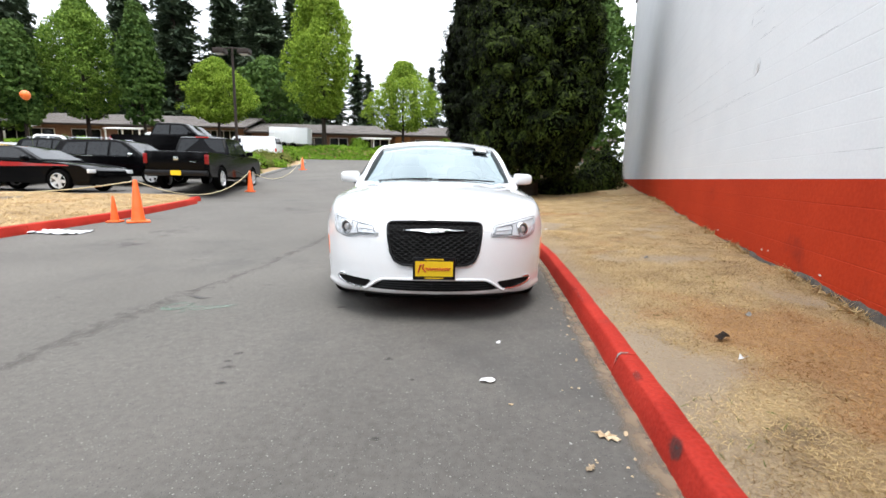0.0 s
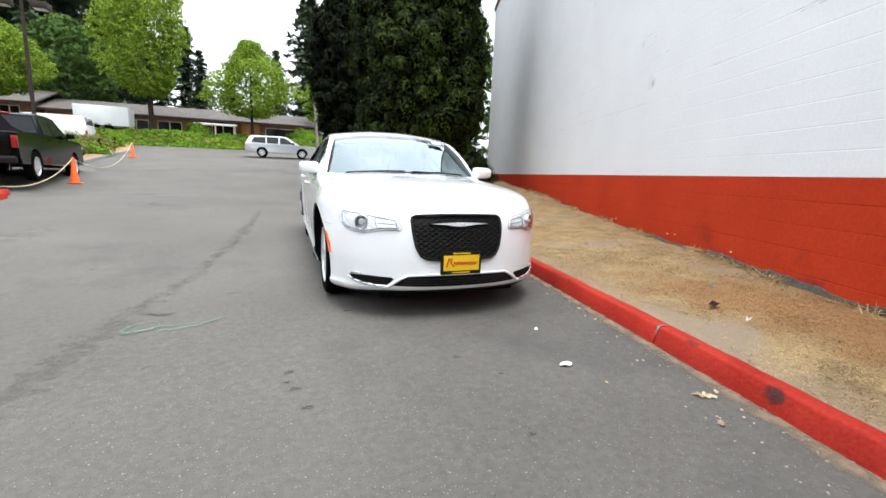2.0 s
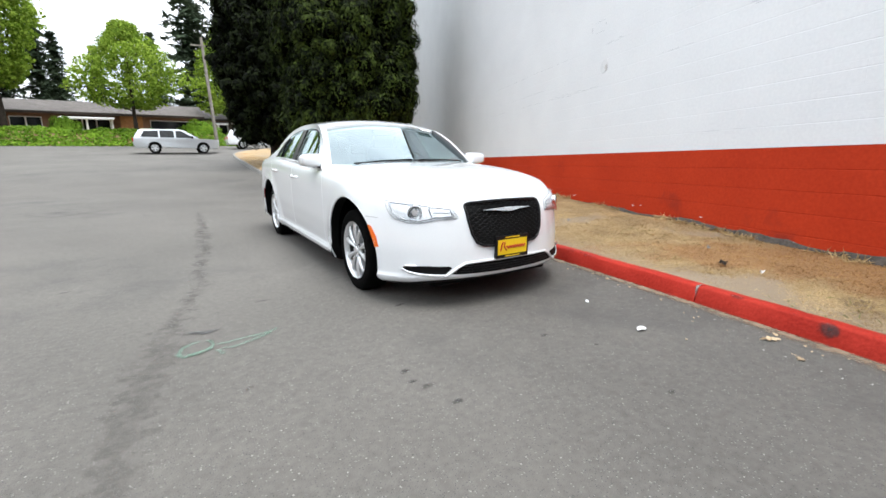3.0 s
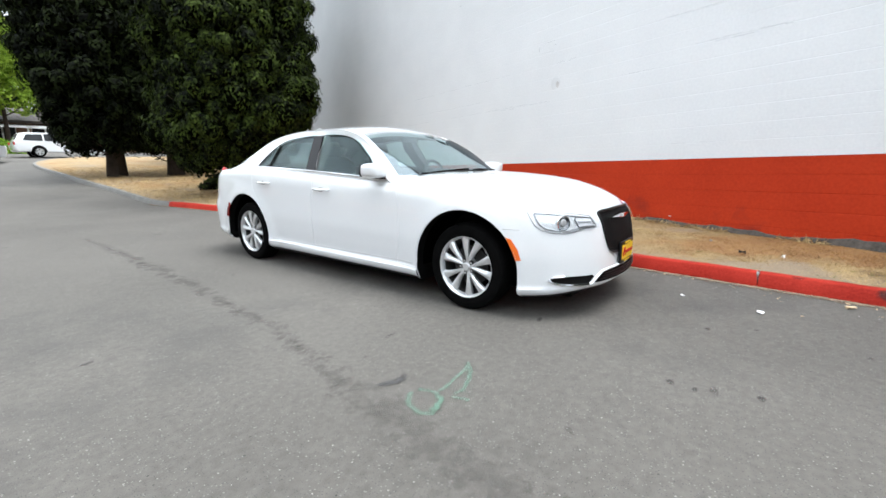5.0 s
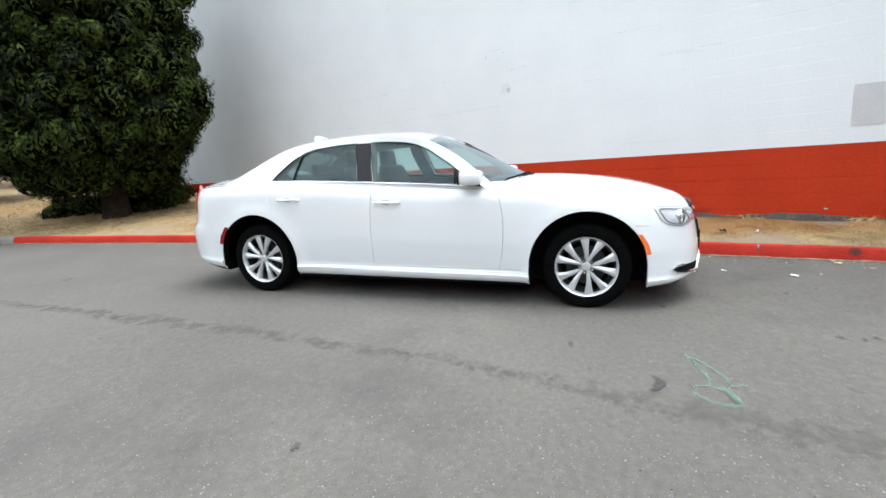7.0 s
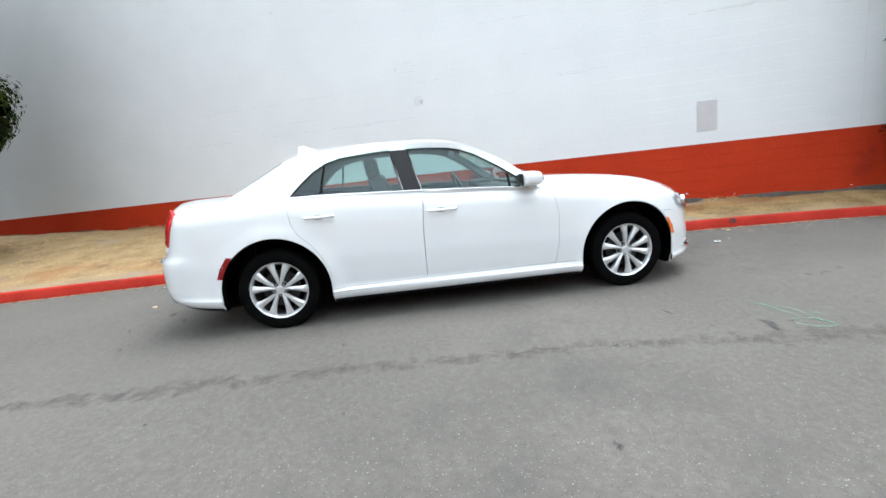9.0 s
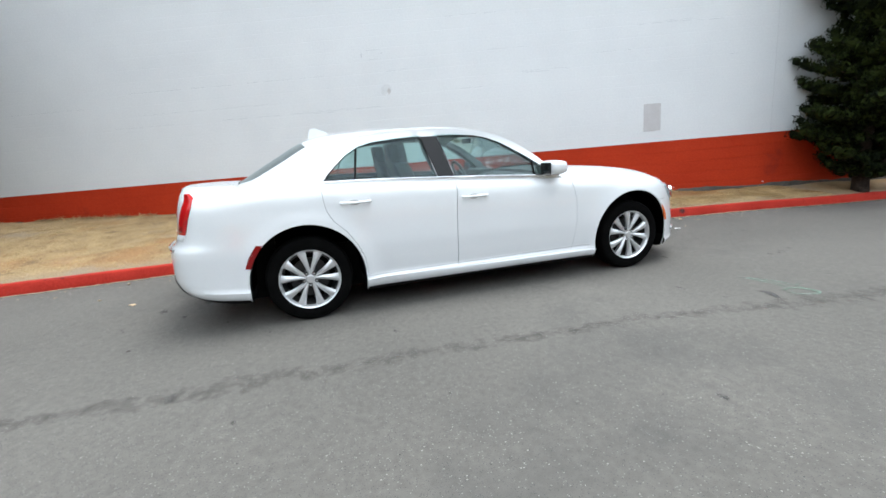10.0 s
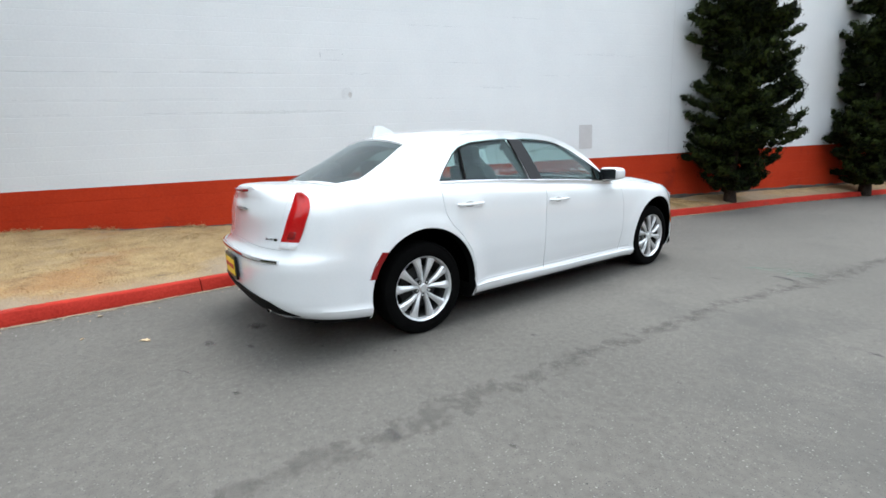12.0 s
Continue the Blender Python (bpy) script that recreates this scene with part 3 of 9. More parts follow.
def kerb_piece(points, width, height, mat, name, parent, joint=0.006):
    """One length of kerb that follows the points along its road edge; the road side leans back a little and the top edges are rounded."""
    s, w = (1 if width > 0 else -1), abs(width)
    prof = [(s * o, h) for o, h in ((0.0, -0.25), (0.0, 0.0), (0.032, height - 0.016), (0.038, height - 0.005), (0.050, height), (w - 0.02, height), (w, height - 0.015), (w, -0.25))]
    bm = bmesh.new()
    rings = []
    for i, p in enumerate(points):
        a, b = points[max(0, i - 1)], points[min(len(points) - 1, i + 1)]
        d = Vector((b[0] - a[0], b[1] - a[1], 0)).normalized()
        out = Vector((d.y, -d.x, 0))
        wob = 0.004 * noise.noise(Vector((p[0] * 1.7, p[1] * 1.7, 3))) + 0.0025 * noise.noise(Vector((p[0] * 7, p[1] * 7, 6)))
        rings.append([bm.verts.new(Vector((p[0], p[1], ground(p[0], p[1]) + h + wob * (h > 0))) + out * (o + wob)) for o, h in prof])
    for p, q in zip(rings, rings[1:]):
        for k in range(len(prof) - 1):
            bm.faces.new((p[k], q[k], q[k + 1], p[k + 1]))
    bm.faces.new(rings[0])
    bm.faces.new(rings[-1][::-1])
    return part(name, bm, mat, parent, sharp=50)


def kerb_run(line, stops, mat_of, side, parent, height=0.12, width=0.15):
    """Kerb lengths between the stops (distances in y along the line)."""
    for y0, y1 in zip(stops, stops[1:]):
        n = max(2, int((y1 - y0) / 0.08))
        pts = [(line(y), y) for y in (y0 + 0.004 + (y1 - y0 - 0.008) * k / n for k in range(n + 1))]
        kerb_piece(pts, width * side, height, mat_of(y0), "kerbstone", parent)


kerb = tagged(new("kerb"), "red-painted concrete kerb, chipped and scuffed, grey further on", "kerb", kind="structure")
KSTOPS = [-30, -26.5, -23, -19.7, -16.6, -13.6, -10.6, -7.7, -4.75, -1.78, 1.2, 4.2, 7.35, 10.7, 13.8, 16.9, 20.0, 23.0, 26.0, 29.0, 31.3, 33.3]
kerb_run(kerb_x, KSTOPS, lambda y: M["kerb_red"] if y < 10 else M["kerb_grey"], 1, kerb)
far_y = table([(x, y) for x, y in KERB[-4:]])
for a, b in ((4.2, 7.0), (7.0, 10.0), (10.0, 14.0), (14.0, 20.0)):
    kerb_piece([(a + 0.01 + (b - a - 0.02) * k / 8, far_y(a + (b - a) * k / 8)) for k in range(9)], 0.15, 0.12, M["kerb_grey"], "kerbstone", kerb)


def verge_height(x, y):
    """Height of the grass bank behind the kerb, from the kerb's top to the wall's foot."""
    a, b = kerb_x(y) + 0.13, wall_x(y)
    if y > 31.2:
        a, b = 2.6, 14.0
    lo = ground(kerb_x(y), y) + 0.115
    hi = max(lo + 0.02, wall_foot(y))
    t = min(1.15, max(0.0, (x - a) / max(0.2, b - a)))
    bumps = 0.035 * noise.noise(Vector((x * 1.1, y * 1.1, 0))) + 0.014 * noise.noise(Vector((x * 4.3, y * 4.3, 5)))
    return lo + (hi - lo) * (t**0.9) + bumps * smooth01(t, 0, 0.15)


def bare(x, y):
    """How far the grass is worn to bare earth, 0 to 1: along the kerb and in trodden patches."""
    k = kerb_x(y) + 0.13
    edge = 1 - smooth01(x - k, 0.02, 0.45 + 0.2 * noise.noise(Vector((y * 0.9, 0, 9))))
    patch = smooth01(noise.noise(Vector((x * 0.8, y * 0.8, 3))) + 0.5 * noise.noise(Vector((x * 2.4, y * 2.4, 8))), 0.12, 0.55)
    return min(1.0, 0.7 * edge + 0.9 * patch)


def rusty(x, y):
    """Where the dead grass is orange-brown."""
    return smooth01(noise.noise(Vector((x * 0.7 + 5, y * 0.7, 1))) + 0.4 * noise.noise(Vector((x * 2.9, y * 2.9, 4))) + 0.35 * smooth01(x, 1.4, 2.4) * (1 - smooth01(y, -2.4, -0.8)), 0.15, 0.65)


def verge_material():
    m = surface("worn_grass_ground", (0.22, 0.145, 0.072), (0.45, 0.325, 0.165), 0.95, scale=3.5, fine=55, bump=1.0, bump_scale=60, normal_dist=0.02,
                stain=(0.16, 0.108, 0.058), stain_scale=2.4, stain_at=0.57)
    n, l = m.node_tree.nodes, m.node_tree.links
    b = n["Principled BSDF"]
    src = b.inputs["Base Color"].links[0].from_socket
    for name, tone in (("rust", (0.30, 0.16, 0.066)), ("bare", (0.27, 0.212, 0.152))):
        at, mix = n.new("ShaderNodeAttribute"), n.new("ShaderNodeMix")
        at.attribute_name = name
        mix.data_type = "RGBA"
        mul = n.new("ShaderNodeMath")
        mul.operation = "MULTIPLY"
        mul.inputs[1].default_value = 0.8
        l.new(at.outputs["Fac"], mul.inputs[0])
        l.new(mul.outputs[0], mix.inputs[0])
        l.new(src, mix.inputs[6])
        mix.inputs[7].default_value = (*tone, 1)
        src = mix.outputs[2]
    l.new(src, b.inputs["Base Color"])
    return m


M["verge"] = verge_material()


def verge():
    verts, faces, worn, rust = [], [], [], []
    ys = spread((-30, 1.0), (-9, 0.22), (-5, 0.1), (8, 0.22), (13, 0.5), (33.5, 0))
    n = 40
    for y in ys:
        a = kerb_x(y) + 0.13
        b = wall_x(y) + 0.15 if y < 17.6 else wall_x(17.6) + 0.15 + (y - 17.6) * 1.4
        b = max(b, a + 0.5)
        for k in range(n):
            x = a + (b - a) * k / (n - 1)
            verts.append((x, y, verge_height(x, y)))
            worn.append(bare(x, y))
            rust.append(rusty(x, y))
    for j in range(len(ys) - 1):
        for i in range(n - 1):
            q = j * n + i
            faces.append((q, q + 1, q + n + 1, q + n))
    me = mesh_of("grass_verge", verts, faces, M["verge"], True)
    me.attributes.new("bare", "FLOAT", "POINT").data.foreach_set("value", worn)
    me.attributes.new("rust", "FLOAT", "POINT").data.foreach_set("value", rust)
    return link("grass_verge", me)


tagged(verge(), "parched straw-coloured mown grass bank between kerb and wall", "grass", kind="structure")

# ---- the painted block wall of the building ----
WALL_M = Matrix.Translation(WALL_O) @ Matrix(((WALL_D.x, -WALL_D.y, 0, 0), (WALL_D.y, WALL_D.x, 0, 0), (0, 0, 1, 0), (0, 0, 0, 1)))
BAND = 1.155


def masonry(m, depth):
    """Adds the faint joints of painted blocks, 400 by 200 mm, to a wall paint."""
    n, l = m.node_tree.nodes, m.node_tree.links
    b = n["Principled BSDF"]
    co = [k for k in n if k.type == "TEX_COORD"][0]
    sep, com, br, noi, mul, bump = (n.new("ShaderNodeSeparateXYZ"), n.new("ShaderNodeCombineXYZ"), n.new("ShaderNodeTexBrick"),
                                    n.new("ShaderNodeTexNoise"), n.new("ShaderNodeMath"), n.new("ShaderNodeBump"))
    l.new(co.outputs["Object"], sep.inputs[0])
    l.new(sep.outputs[0], com.inputs[0])
    l.new(sep.outputs[2], com.inputs[1])
    l.new(com.outputs[0], br.inputs["Vector"])
    br.inputs["Color1"].default_value = br.inputs["Color2"].default_value = (1, 1, 1, 1)
    br.inputs["Mortar"].default_value = (0, 0, 0, 1)
    for key, v in (("Scale", 1.0), ("Mortar Size", 0.006), ("Mortar Smooth", 0.6), ("Brick Width", 0.4064), ("Row Height", 0.2032)):
        br.inputs[key].default_value = v
    noi.inputs["Scale"].default_value, noi.inputs["Detail"].default_value = 0.7, 4.0
    l.new(co.outputs["Object"], noi.inputs["Vector"])
    ramp = n.new("ShaderNodeValToRGB")
    ramp.color_ramp.elements[0].position, ramp.color_ramp.elements[1].position = 0.44, 0.66
    l.new(noi.outputs["Fac"], ramp.inputs[0])
    mul.operation = "MULTIPLY"
    l.new(br.outputs["Color"], mul.inputs[0])
    l.new(ramp.outputs[0], mul.inputs[1])
    bump.inputs["Strength"].default_value, bump.inputs["Distance"].default_value = depth, 0.004
    l.new(mul.outputs[0], bump.inputs["Height"])
    old = b.inputs["Normal"].links[0].from_socket
    l.new(old, bump.inputs["Normal"])
    l.new(bump.outputs[0], b.inputs["Normal"])


masonry(M["wall_white"], 0.16)
masonry(M["wall_red"], 0.15)


def wall_face(name, z0, z1, courses, mat, parent=None, proud=0.0, s0=-21.0, s1=WALL_END, thick=0.3, groove=0.0020):
    """A length of wall with a shallow groove at each course."""
    prof = [(z0, 0.0)]
    for z in sorted(courses):
        prof += [(z - 0.006, 0.0), (z, -groove), (z + 0.006, 0.0)]
    prof.append((z1, 0.0))
    verts, faces = [], []
    ss = [s0 + (s1 - s0) * k / 60 for k in range(61)]
    rows = prof + [(z1, -thick), (z0, -thick)]
    for s in ss:
        for z, d in rows:
            verts.append((s, d + proud, z))
    n = len(rows)
    for j in range(60):
        for i in range(n):
            a, b = j * n + i, j * n + (i + 1) % n
            faces.append((a, a + n, b + n, b))
    faces += [tuple(range(n)), tuple(range(60 * n + n - 1, 60 * n - 1, -1))]
    ob = link(name, mesh_of(name, verts, faces, mat), parent)
    if not parent:
        ob.matrix_basis = WALL_M
    return ob


wall = tagged(wall_face("wall_east", BAND, 9.2, [BAND + 0.2032 * k for k in range(1, 39)], M["wall_white"]),
              "tall windowless block wall painted white above a red band", "wall", kind="structure")
band = wall_face("painted_band", -0.6, BAND - 0.002, [BAND - 0.2032 * k for k in range(1, 6)], M["wall_red"], wall, 0.005, groove=0.0045)
band["label"] = "brick-red painted lower band of the block wall"
side = bmesh.new()
box(WALL_END - 0.3, WALL_END, -14.0, -0.305, -0.6, 9.2, bm=side)
box(-21.0, -20.7, -14.0, -0.305, -0.6, 9.2, bm=side)
box(-21.0, WALL_END, -14.3, -14.005, -0.6, 9.2, bm=side)
part("return_wall", side, M["wall_white"], wall, smooth=False)
roof = bmesh.new()
box(-21.1, WALL_END + 0.1, -14.4, 0.06, 9.205, 9.4, bm=roof)
part("parapet_cap", roof, M["kerb_grey"], wall, smooth=False)


def footing():
    """The rough, unpainted footing that shows along the foot of the wall."""
    verts, faces = [], []
    n = 420
    for i in range(n):
        s = -20.0 + 41.0 * i / (n - 1)
        y = WALL_O.y + s * WALL_D.y
        f = wall_foot(y)
        top = f + 0.012 + 0.05 * (1 - smooth01(s, 2.0, 6.0)) + 0.05 * noise.noise(Vector((s * 1.3, 0, 0))) + 0.03 * noise.noise(Vector((s * 6, 0, 2)))
        top = max(top, f - 0.02)
        out = 0.016 + 0.008 * noise.noise(Vector((s * 5, 1, 0)))
        verts += [(s, 0.004, top), (s, out, top - 0.012), (s, out + 0.02, f - 0.2)]
    for i in range(n - 1):
        for k in range(2):
            q = i * 3 + k
            faces.append((q, q + 3, q + 4, q + 1))
    ob = link("footing", mesh_of("footing", verts, faces, M["mortar"], True), wall, "rough bare footing with flaked paint")
    return ob


footing()
# ---- the white sedan ----
# Its own frame: x across, y from the front axle towards the rear, z up from the road.
CAR_M = pose(-0.025, 0, 0, 1.05, -0.34, 0)
sedan = thing("sedan", "white four-door sedan with black grille, parked beside the kerb", "car", CAR_M)

half_width = table([(0.20, 0.86), (0.235, 0.915), (0.27, 0.942), (0.30, 0.948), (0.325, 0.938), (0.45, 0.943), (0.60, 0.951), (0.75, 0.951), (0.88, 0.945),
                    (0.95, 0.932), (1.0, 0.902)])
nose_y = table([(0.20, -0.86), (0.24, -0.912), (0.28, -0.928), (0.33, -0.926), (0.42, -0.922), (0.55, -0.914), (0.70, -0.900), (0.85, -0.880), (0.95, -0.858), (1.0, -0.832)])
tail_y = table([(0.20, 4.03), (0.28, 4.09), (0.36, 4.12), (0.55, 4.122), (0.62, 4.108), (0.66, 4.072), (0.75, 4.045), (0.9, 4.025), (1.0, 4.0)])
bottom_z = table([(-0.93, 0.214), (-0.80, 0.202), (-0.62, 0.172), (-0.45, 0.162), (0.5, 0.172), (2.5, 0.180), (3.5, 0.215), (3.9, 0.26), (4.1, 0.28)])
shoulder_z = table([(-0.9, 0.745), (-0.78, 0.765), (-0.6, 0.80), (-0.3, 0.885), (0.0, 0.92), (0.6, 0.955), (0.9, 0.972), (1.8, 1.02), (2.85, 1.065), (3.4, 1.06), (3.9, 1.03), (4.1, 1.01)])
crown_z = table([(-0.82, 0.77), (-0.77, 0.835), (-0.64, 0.892), (-0.5, 0.936), (-0.25, 0.99), (0.0, 1.02), (0.3, 1.042), (0.6, 1.05), (0.8, 1.04), (3.2, 1.09), (3.45, 1.112), (3.8, 1.128),
                 (3.95, 1.125), (4.02, 1.10)])
NOSE_L, NOSE_P, TAIL_L, TAIL_P = 0.95, 2.5, 0.55, 2.9


door_tuck = table([(0.298, 0.0), (0.318, 0.009), (0.335, 0.014), (0.37, 0.010), (0.44, 0.004), (0.55, 0.0)])


def outline_x(zn, y):
    """Half width of the plan outline at nominal height zn; it swells a little round the wheel arches."""
    z = bottom_z(y) + (shoulder_z(y) - bottom_z(y)) * (zn - 0.2) / 0.8
    flare = sum(0.016 * math.exp(-((max(0.0, math.hypot(y - a, z - 0.352) - 0.442) / 0.08) ** 2)) for a in (0.0, 3.052))
    w, a, b = half_width(zn), nose_y(zn), tail_y(zn)
    w -= door_tuck(zn) * smooth01(y, 0.46, 0.62) * (1 - smooth01(y, 2.46, 2.60))
    k = 1.0
    if y < a + NOSE_L:
        u = max(0.0, (y - a) / NOSE_L)
        k *= max(0.0, 1 - (1 - u) ** NOSE_P) ** (1 / NOSE_P)
    if y > b - TAIL_L:
        u = max(0.0, (b - y) / TAIL_L)
        k *= max(0.0, 1 - (1 - u) ** TAIL_P) ** (1 / TAIL_P)
    return (w + flare) * k


def nominal(z, y):
    lo, hi = bottom_z(y), shoulder_z(y)
    return 0.2 + 0.8 * min(1.0, max(0.0, (z - lo) / (hi - lo)))


def front_y(x, z):
    """Where the nose's skin lies at x and z."""
    y = -0.85
    for _ in range(6):
        zn = nominal(z, y)
        k = min(0.999, abs(x) / half_width(zn))
        y = nose_y(zn) + NOSE_L * (1 - (1 - k**NOSE_P) ** (1 / NOSE_P))
    return y


def rear_y(x, z):
    y = 4.05
    for _ in range(6):
        zn = nominal(z, y)
        k = min(0.999, abs(x) / half_width(zn))
        y = tail_y(zn) - TAIL_L * (1 - (1 - k**TAIL_P) ** (1 / TAIL_P))
    return y


def side_x(y, z):
    return outline_x(nominal(z, y), y)


def body_solid():
    n, rows, rings = 130, 40, 14
    verts, faces = [], []
    index = {}

    def vert(p):
        key = tuple(round(c, 5) for c in p)
        if key not in index:
            index[key] = len(verts)
            verts.append(p)
        return index[key]

    cs = [0.55 * i / n + 0.45 * (1 - math.cos(math.pi * i / n)) / 2 for i in range(n + 1)]
    for sgn in (1, -1):
        grid = []
        for j in range(rows + 1):
            s = j / rows
            zn = 0.2 + 0.8 * s
            a, b = nose_y(zn), tail_y(zn)
            line = []
            for c in cs:
                y = a + (b - a) * c
                lo, hi = bottom_z(y), shoulder_z(y)
                line.append((sgn * outline_x(zn, y), y, lo + (hi - lo) * s))
            grid.append(line)
        for k in range(1, rings + 1):
            r = 1 - k / rings
            r = r ** 0.8
            grid.append([(x * r, y, z + (max(crown_z(y), z) - z) * (1 - r**3.2)) for x, y, z in grid[rows]])
        ids = [[vert(p) for p in line] for line in grid]
        for p, q in zip(ids, ids[1:]):
            for i in range(n):
                f = [p[i], p[i + 1], q[i + 1], q[i]]
                f = list(dict.fromkeys(f))
                if len(f) > 2:
                    faces.append(tuple(f if sgn > 0 else f[::-1]))
        if sgn > 0:
            right = ids[0]
        else:
            for i in range(n):
                f = list(dict.fromkeys([right[i], ids[0][i], ids[0][i + 1], right[i + 1]]))
                if len(f) > 2:
                    faces.append(tuple(f))
    bm = bmesh.new()
    vs = [bm.verts.new(v) for v in verts]
    for f in faces:
        try:
            bm.faces.new([vs[i] for i in f])
        except ValueError:
            pass
    bmesh.ops.recalc_face_normals(bm, faces=bm.faces)
    return bm


AXLES, ARCH_R, HUB_Z = (0.0, 3.052), 0.442, 0.347


def in_arch(p):
    c = p.center
    if abs(c.x) > 0.6 and abs(p.normal.x) > 0.7:
        return False
    return c.z < 0.8 and any(abs(c.y - a) < ARCH_R + 0.004 and math.hypot(c.y - a, max(0.0, c.z - HUB_Z - 0.005)) < ARCH_R + 0.004 for a in AXLES)


def in_cabin(p):
    """Faces that end up inside the glasshouse."""
    c = p.center
    if not 0.62 + 0.22 * (c.x / 0.745) ** 2 < c.y < 3.42:
        return False
    wide = 0.872 if c.y < 3.1 else 0.83
    return abs(c.x) < 0.706 or (abs(c.x) < wide and c.z > 0.93 and p.normal.z > 0.45)


whole = solid(body_solid())
for a in AXLES:
    for sgn in (1, -1):
        wheel_well = bmesh.new()
        lathe([(ARCH_R, sgn * 0.56), (ARCH_R, sgn * 1.2)], 56, "x", wheel_well)
        below = bmesh.new()
        box(min(sgn * 0.561, sgn * 1.21), max(sgn * 0.561, sgn * 1.21), a - ARCH_R + 0.001, a + ARCH_R - 0.001, -0.1, HUB_Z + 0.004, bm=below)
        bmesh.ops.translate(wheel_well, verts=wheel_well.verts, vec=(0, a, HUB_Z + 0.005))
        cut(whole, solid(wheel_well))
        cut(whole, solid(below))

FRONT_DOOR = [(0.685, 0.290), (0.65, 0.47), (0.64, 0.62), (0.64, 0.75), (0.662, 0.87), (0.69, 0.96), (0.71, 1.2), (1.80, 1.2), (1.79, 0.93), (1.805, 0.8), (1.81, 0.6), (1.81, 0.290)]
REAR_DOOR = [(1.815, 0.290), (1.815, 0.6), (1.81, 0.8), (1.795, 0.93), (1.805, 1.2), (2.90, 1.2), (2.885, 1.0), (2.87, 0.88), (2.82, 0.79), (2.735, 0.71), (2.66, 0.60), (2.61, 0.48), (2.59, 0.290)]
HOOD = [(-0.60, -0.79), (-0.70, -0.62), (-0.755, -0.3), (-0.76, 0.2), (-0.74, 0.60), (-0.55, 0.50), (0, 0.44), (0.55, 0.50), (0.74, 0.60), (0.76, 0.2), (0.755, -0.3), (0.70, -0.62),
        (0.60, -0.79), (0.3, -0.835), (-0.3, -0.835)]


def grown(poly, d):
    """The polygon pushed outwards by d."""
    area = sum(p[0] * q[1] - q[0] * p[1] for p, q in zip(poly, poly[1:] + poly[:1]))
    s, out = (1 if area > 0 else -1), []
    for i, p in enumerate(poly):
        a, b = Vector(poly[i - 1]), Vector(poly[(i + 1) % len(poly)])
        e, f = (Vector(p) - a).normalized(), (b - Vector(p)).normalized()
        nrm = (Vector((e.y, -e.x)) + Vector((f.y, -f.x)))
        nrm = nrm.normalized() / max(0.5, nrm.length / 2)
        out.append((p[0] + s * d * nrm.x, p[1] + s * d * nrm.y))
    return out


def panel(name, maker, label=""):
    ob = new(name, whole.data.copy())
    cut(ob, solid(maker(0.0)), "INTERSECT")
    ob.parent = sedan
    finish(ob, [M["paint_white"], M["plastic_black"], M["interior"]], lambda p: 1 if in_arch(p) else (2 if in_cabin(p) else 0))
    if label:
        ob["label"] = label
    return ob


GAP = 0.0032
panels = []
doors = []
for sgn in (-1, 1):
    for poly in (FRONT_DOOR, REAR_DOOR):
        maker = lambda d, poly=poly, sgn=sgn: prism(grown(poly, d), "x", sgn * 0.70, sgn * 1.2)
        panels.append(maker)
        doors.append(panel("door", maker))
hood_cut = lambda d: prism(grown(HOOD, d), "z", 0.70, 1.3)
lid_cut = lambda d: prism(grown([(3.50, 1.3), (3.50, 1.02), (3.70, 0.95), (3.80, 0.735), (4.4, 0.735), (4.4, 1.3)], d), "x", -0.70 - d, 0.70 + d)
panel("hood", hood_cut)
panel("trunk_lid", lid_cut)
panels += [hood_cut, lid_cut]
body = whole
body.name = "body"
for maker in panels:
    cut(body, solid(maker(GAP)))
cabin = bmesh.new()
box(-0.69, 0.69, 0.86, 3.30, 0.55, 1.3, 0.0, cabin)
cut(body, solid(cabin))
body.parent = sedan


def body_pick(p):
    if in_arch(p):
        return 1
    if in_cabin(p) and p.center.z > 0.5:
        return 2
    c = p.center
    if abs(c.x) < 0.692 and 0.85 < c.y < 3.31 and c.z > 0.54 and (abs(p.normal.z) < 0.3 or c.z < 0.6):
        return 2
    if p.normal.z < -0.75 and c.z < 0.33:
        return 1
    return 0


finish(body, [M["paint_white"], M["plastic_black"], M["interior"]], body_pick)

# ---- roof, pillars and windows ----
# Rows: along the windshield, the roof and the rear window; each the roof rail (x, y, z) and the middle (y, z).
RAIL = [((0.835, 0.74, 0.985), (0.50, 1.030)), ((0.815, 0.88, 1.105), (0.78, 1.180)), ((0.765, 1.10, 1.270), (1.07, 1.328)), ((0.71, 1.36, 1.395), (1.36, 1.452)),
        ((0.675, 1.62, 1.448), (1.62, 1.508)), ((0.655, 1.90, 1.464), (1.90, 1.520)), ((0.65, 2.20, 1.464), (2.20, 1.520)), ((0.66, 2.50, 1.442), (2.52, 1.510)),
        ((0.685, 2.75, 1.395), (2.80, 1.484)), ((0.715, 2.93, 1.328), (3.00, 1.436)), ((0.76, 3.14, 1.225), (3.22, 1.320)), ((0.80, 3.34, 1.13), (3.42, 1.205)),
        ((0.83, 3.55, 1.055), (3.62, 1.085))]
rail_t = [table([(i, v) for i, v in enumerate(col)]) for col in ([r[0][0] for r in RAIL], [r[0][1] for r in RAIL], [r[0][2] for r in RAIL], [r[1][0] for r in RAIL], [r[1][1] for r in RAIL])]
belt_z = table([(0.7, 0.975), (0.93, 1.000), (1.8, 1.052), (2.85, 1.090), (3.3, 1.085), (3.6, 1.05)])


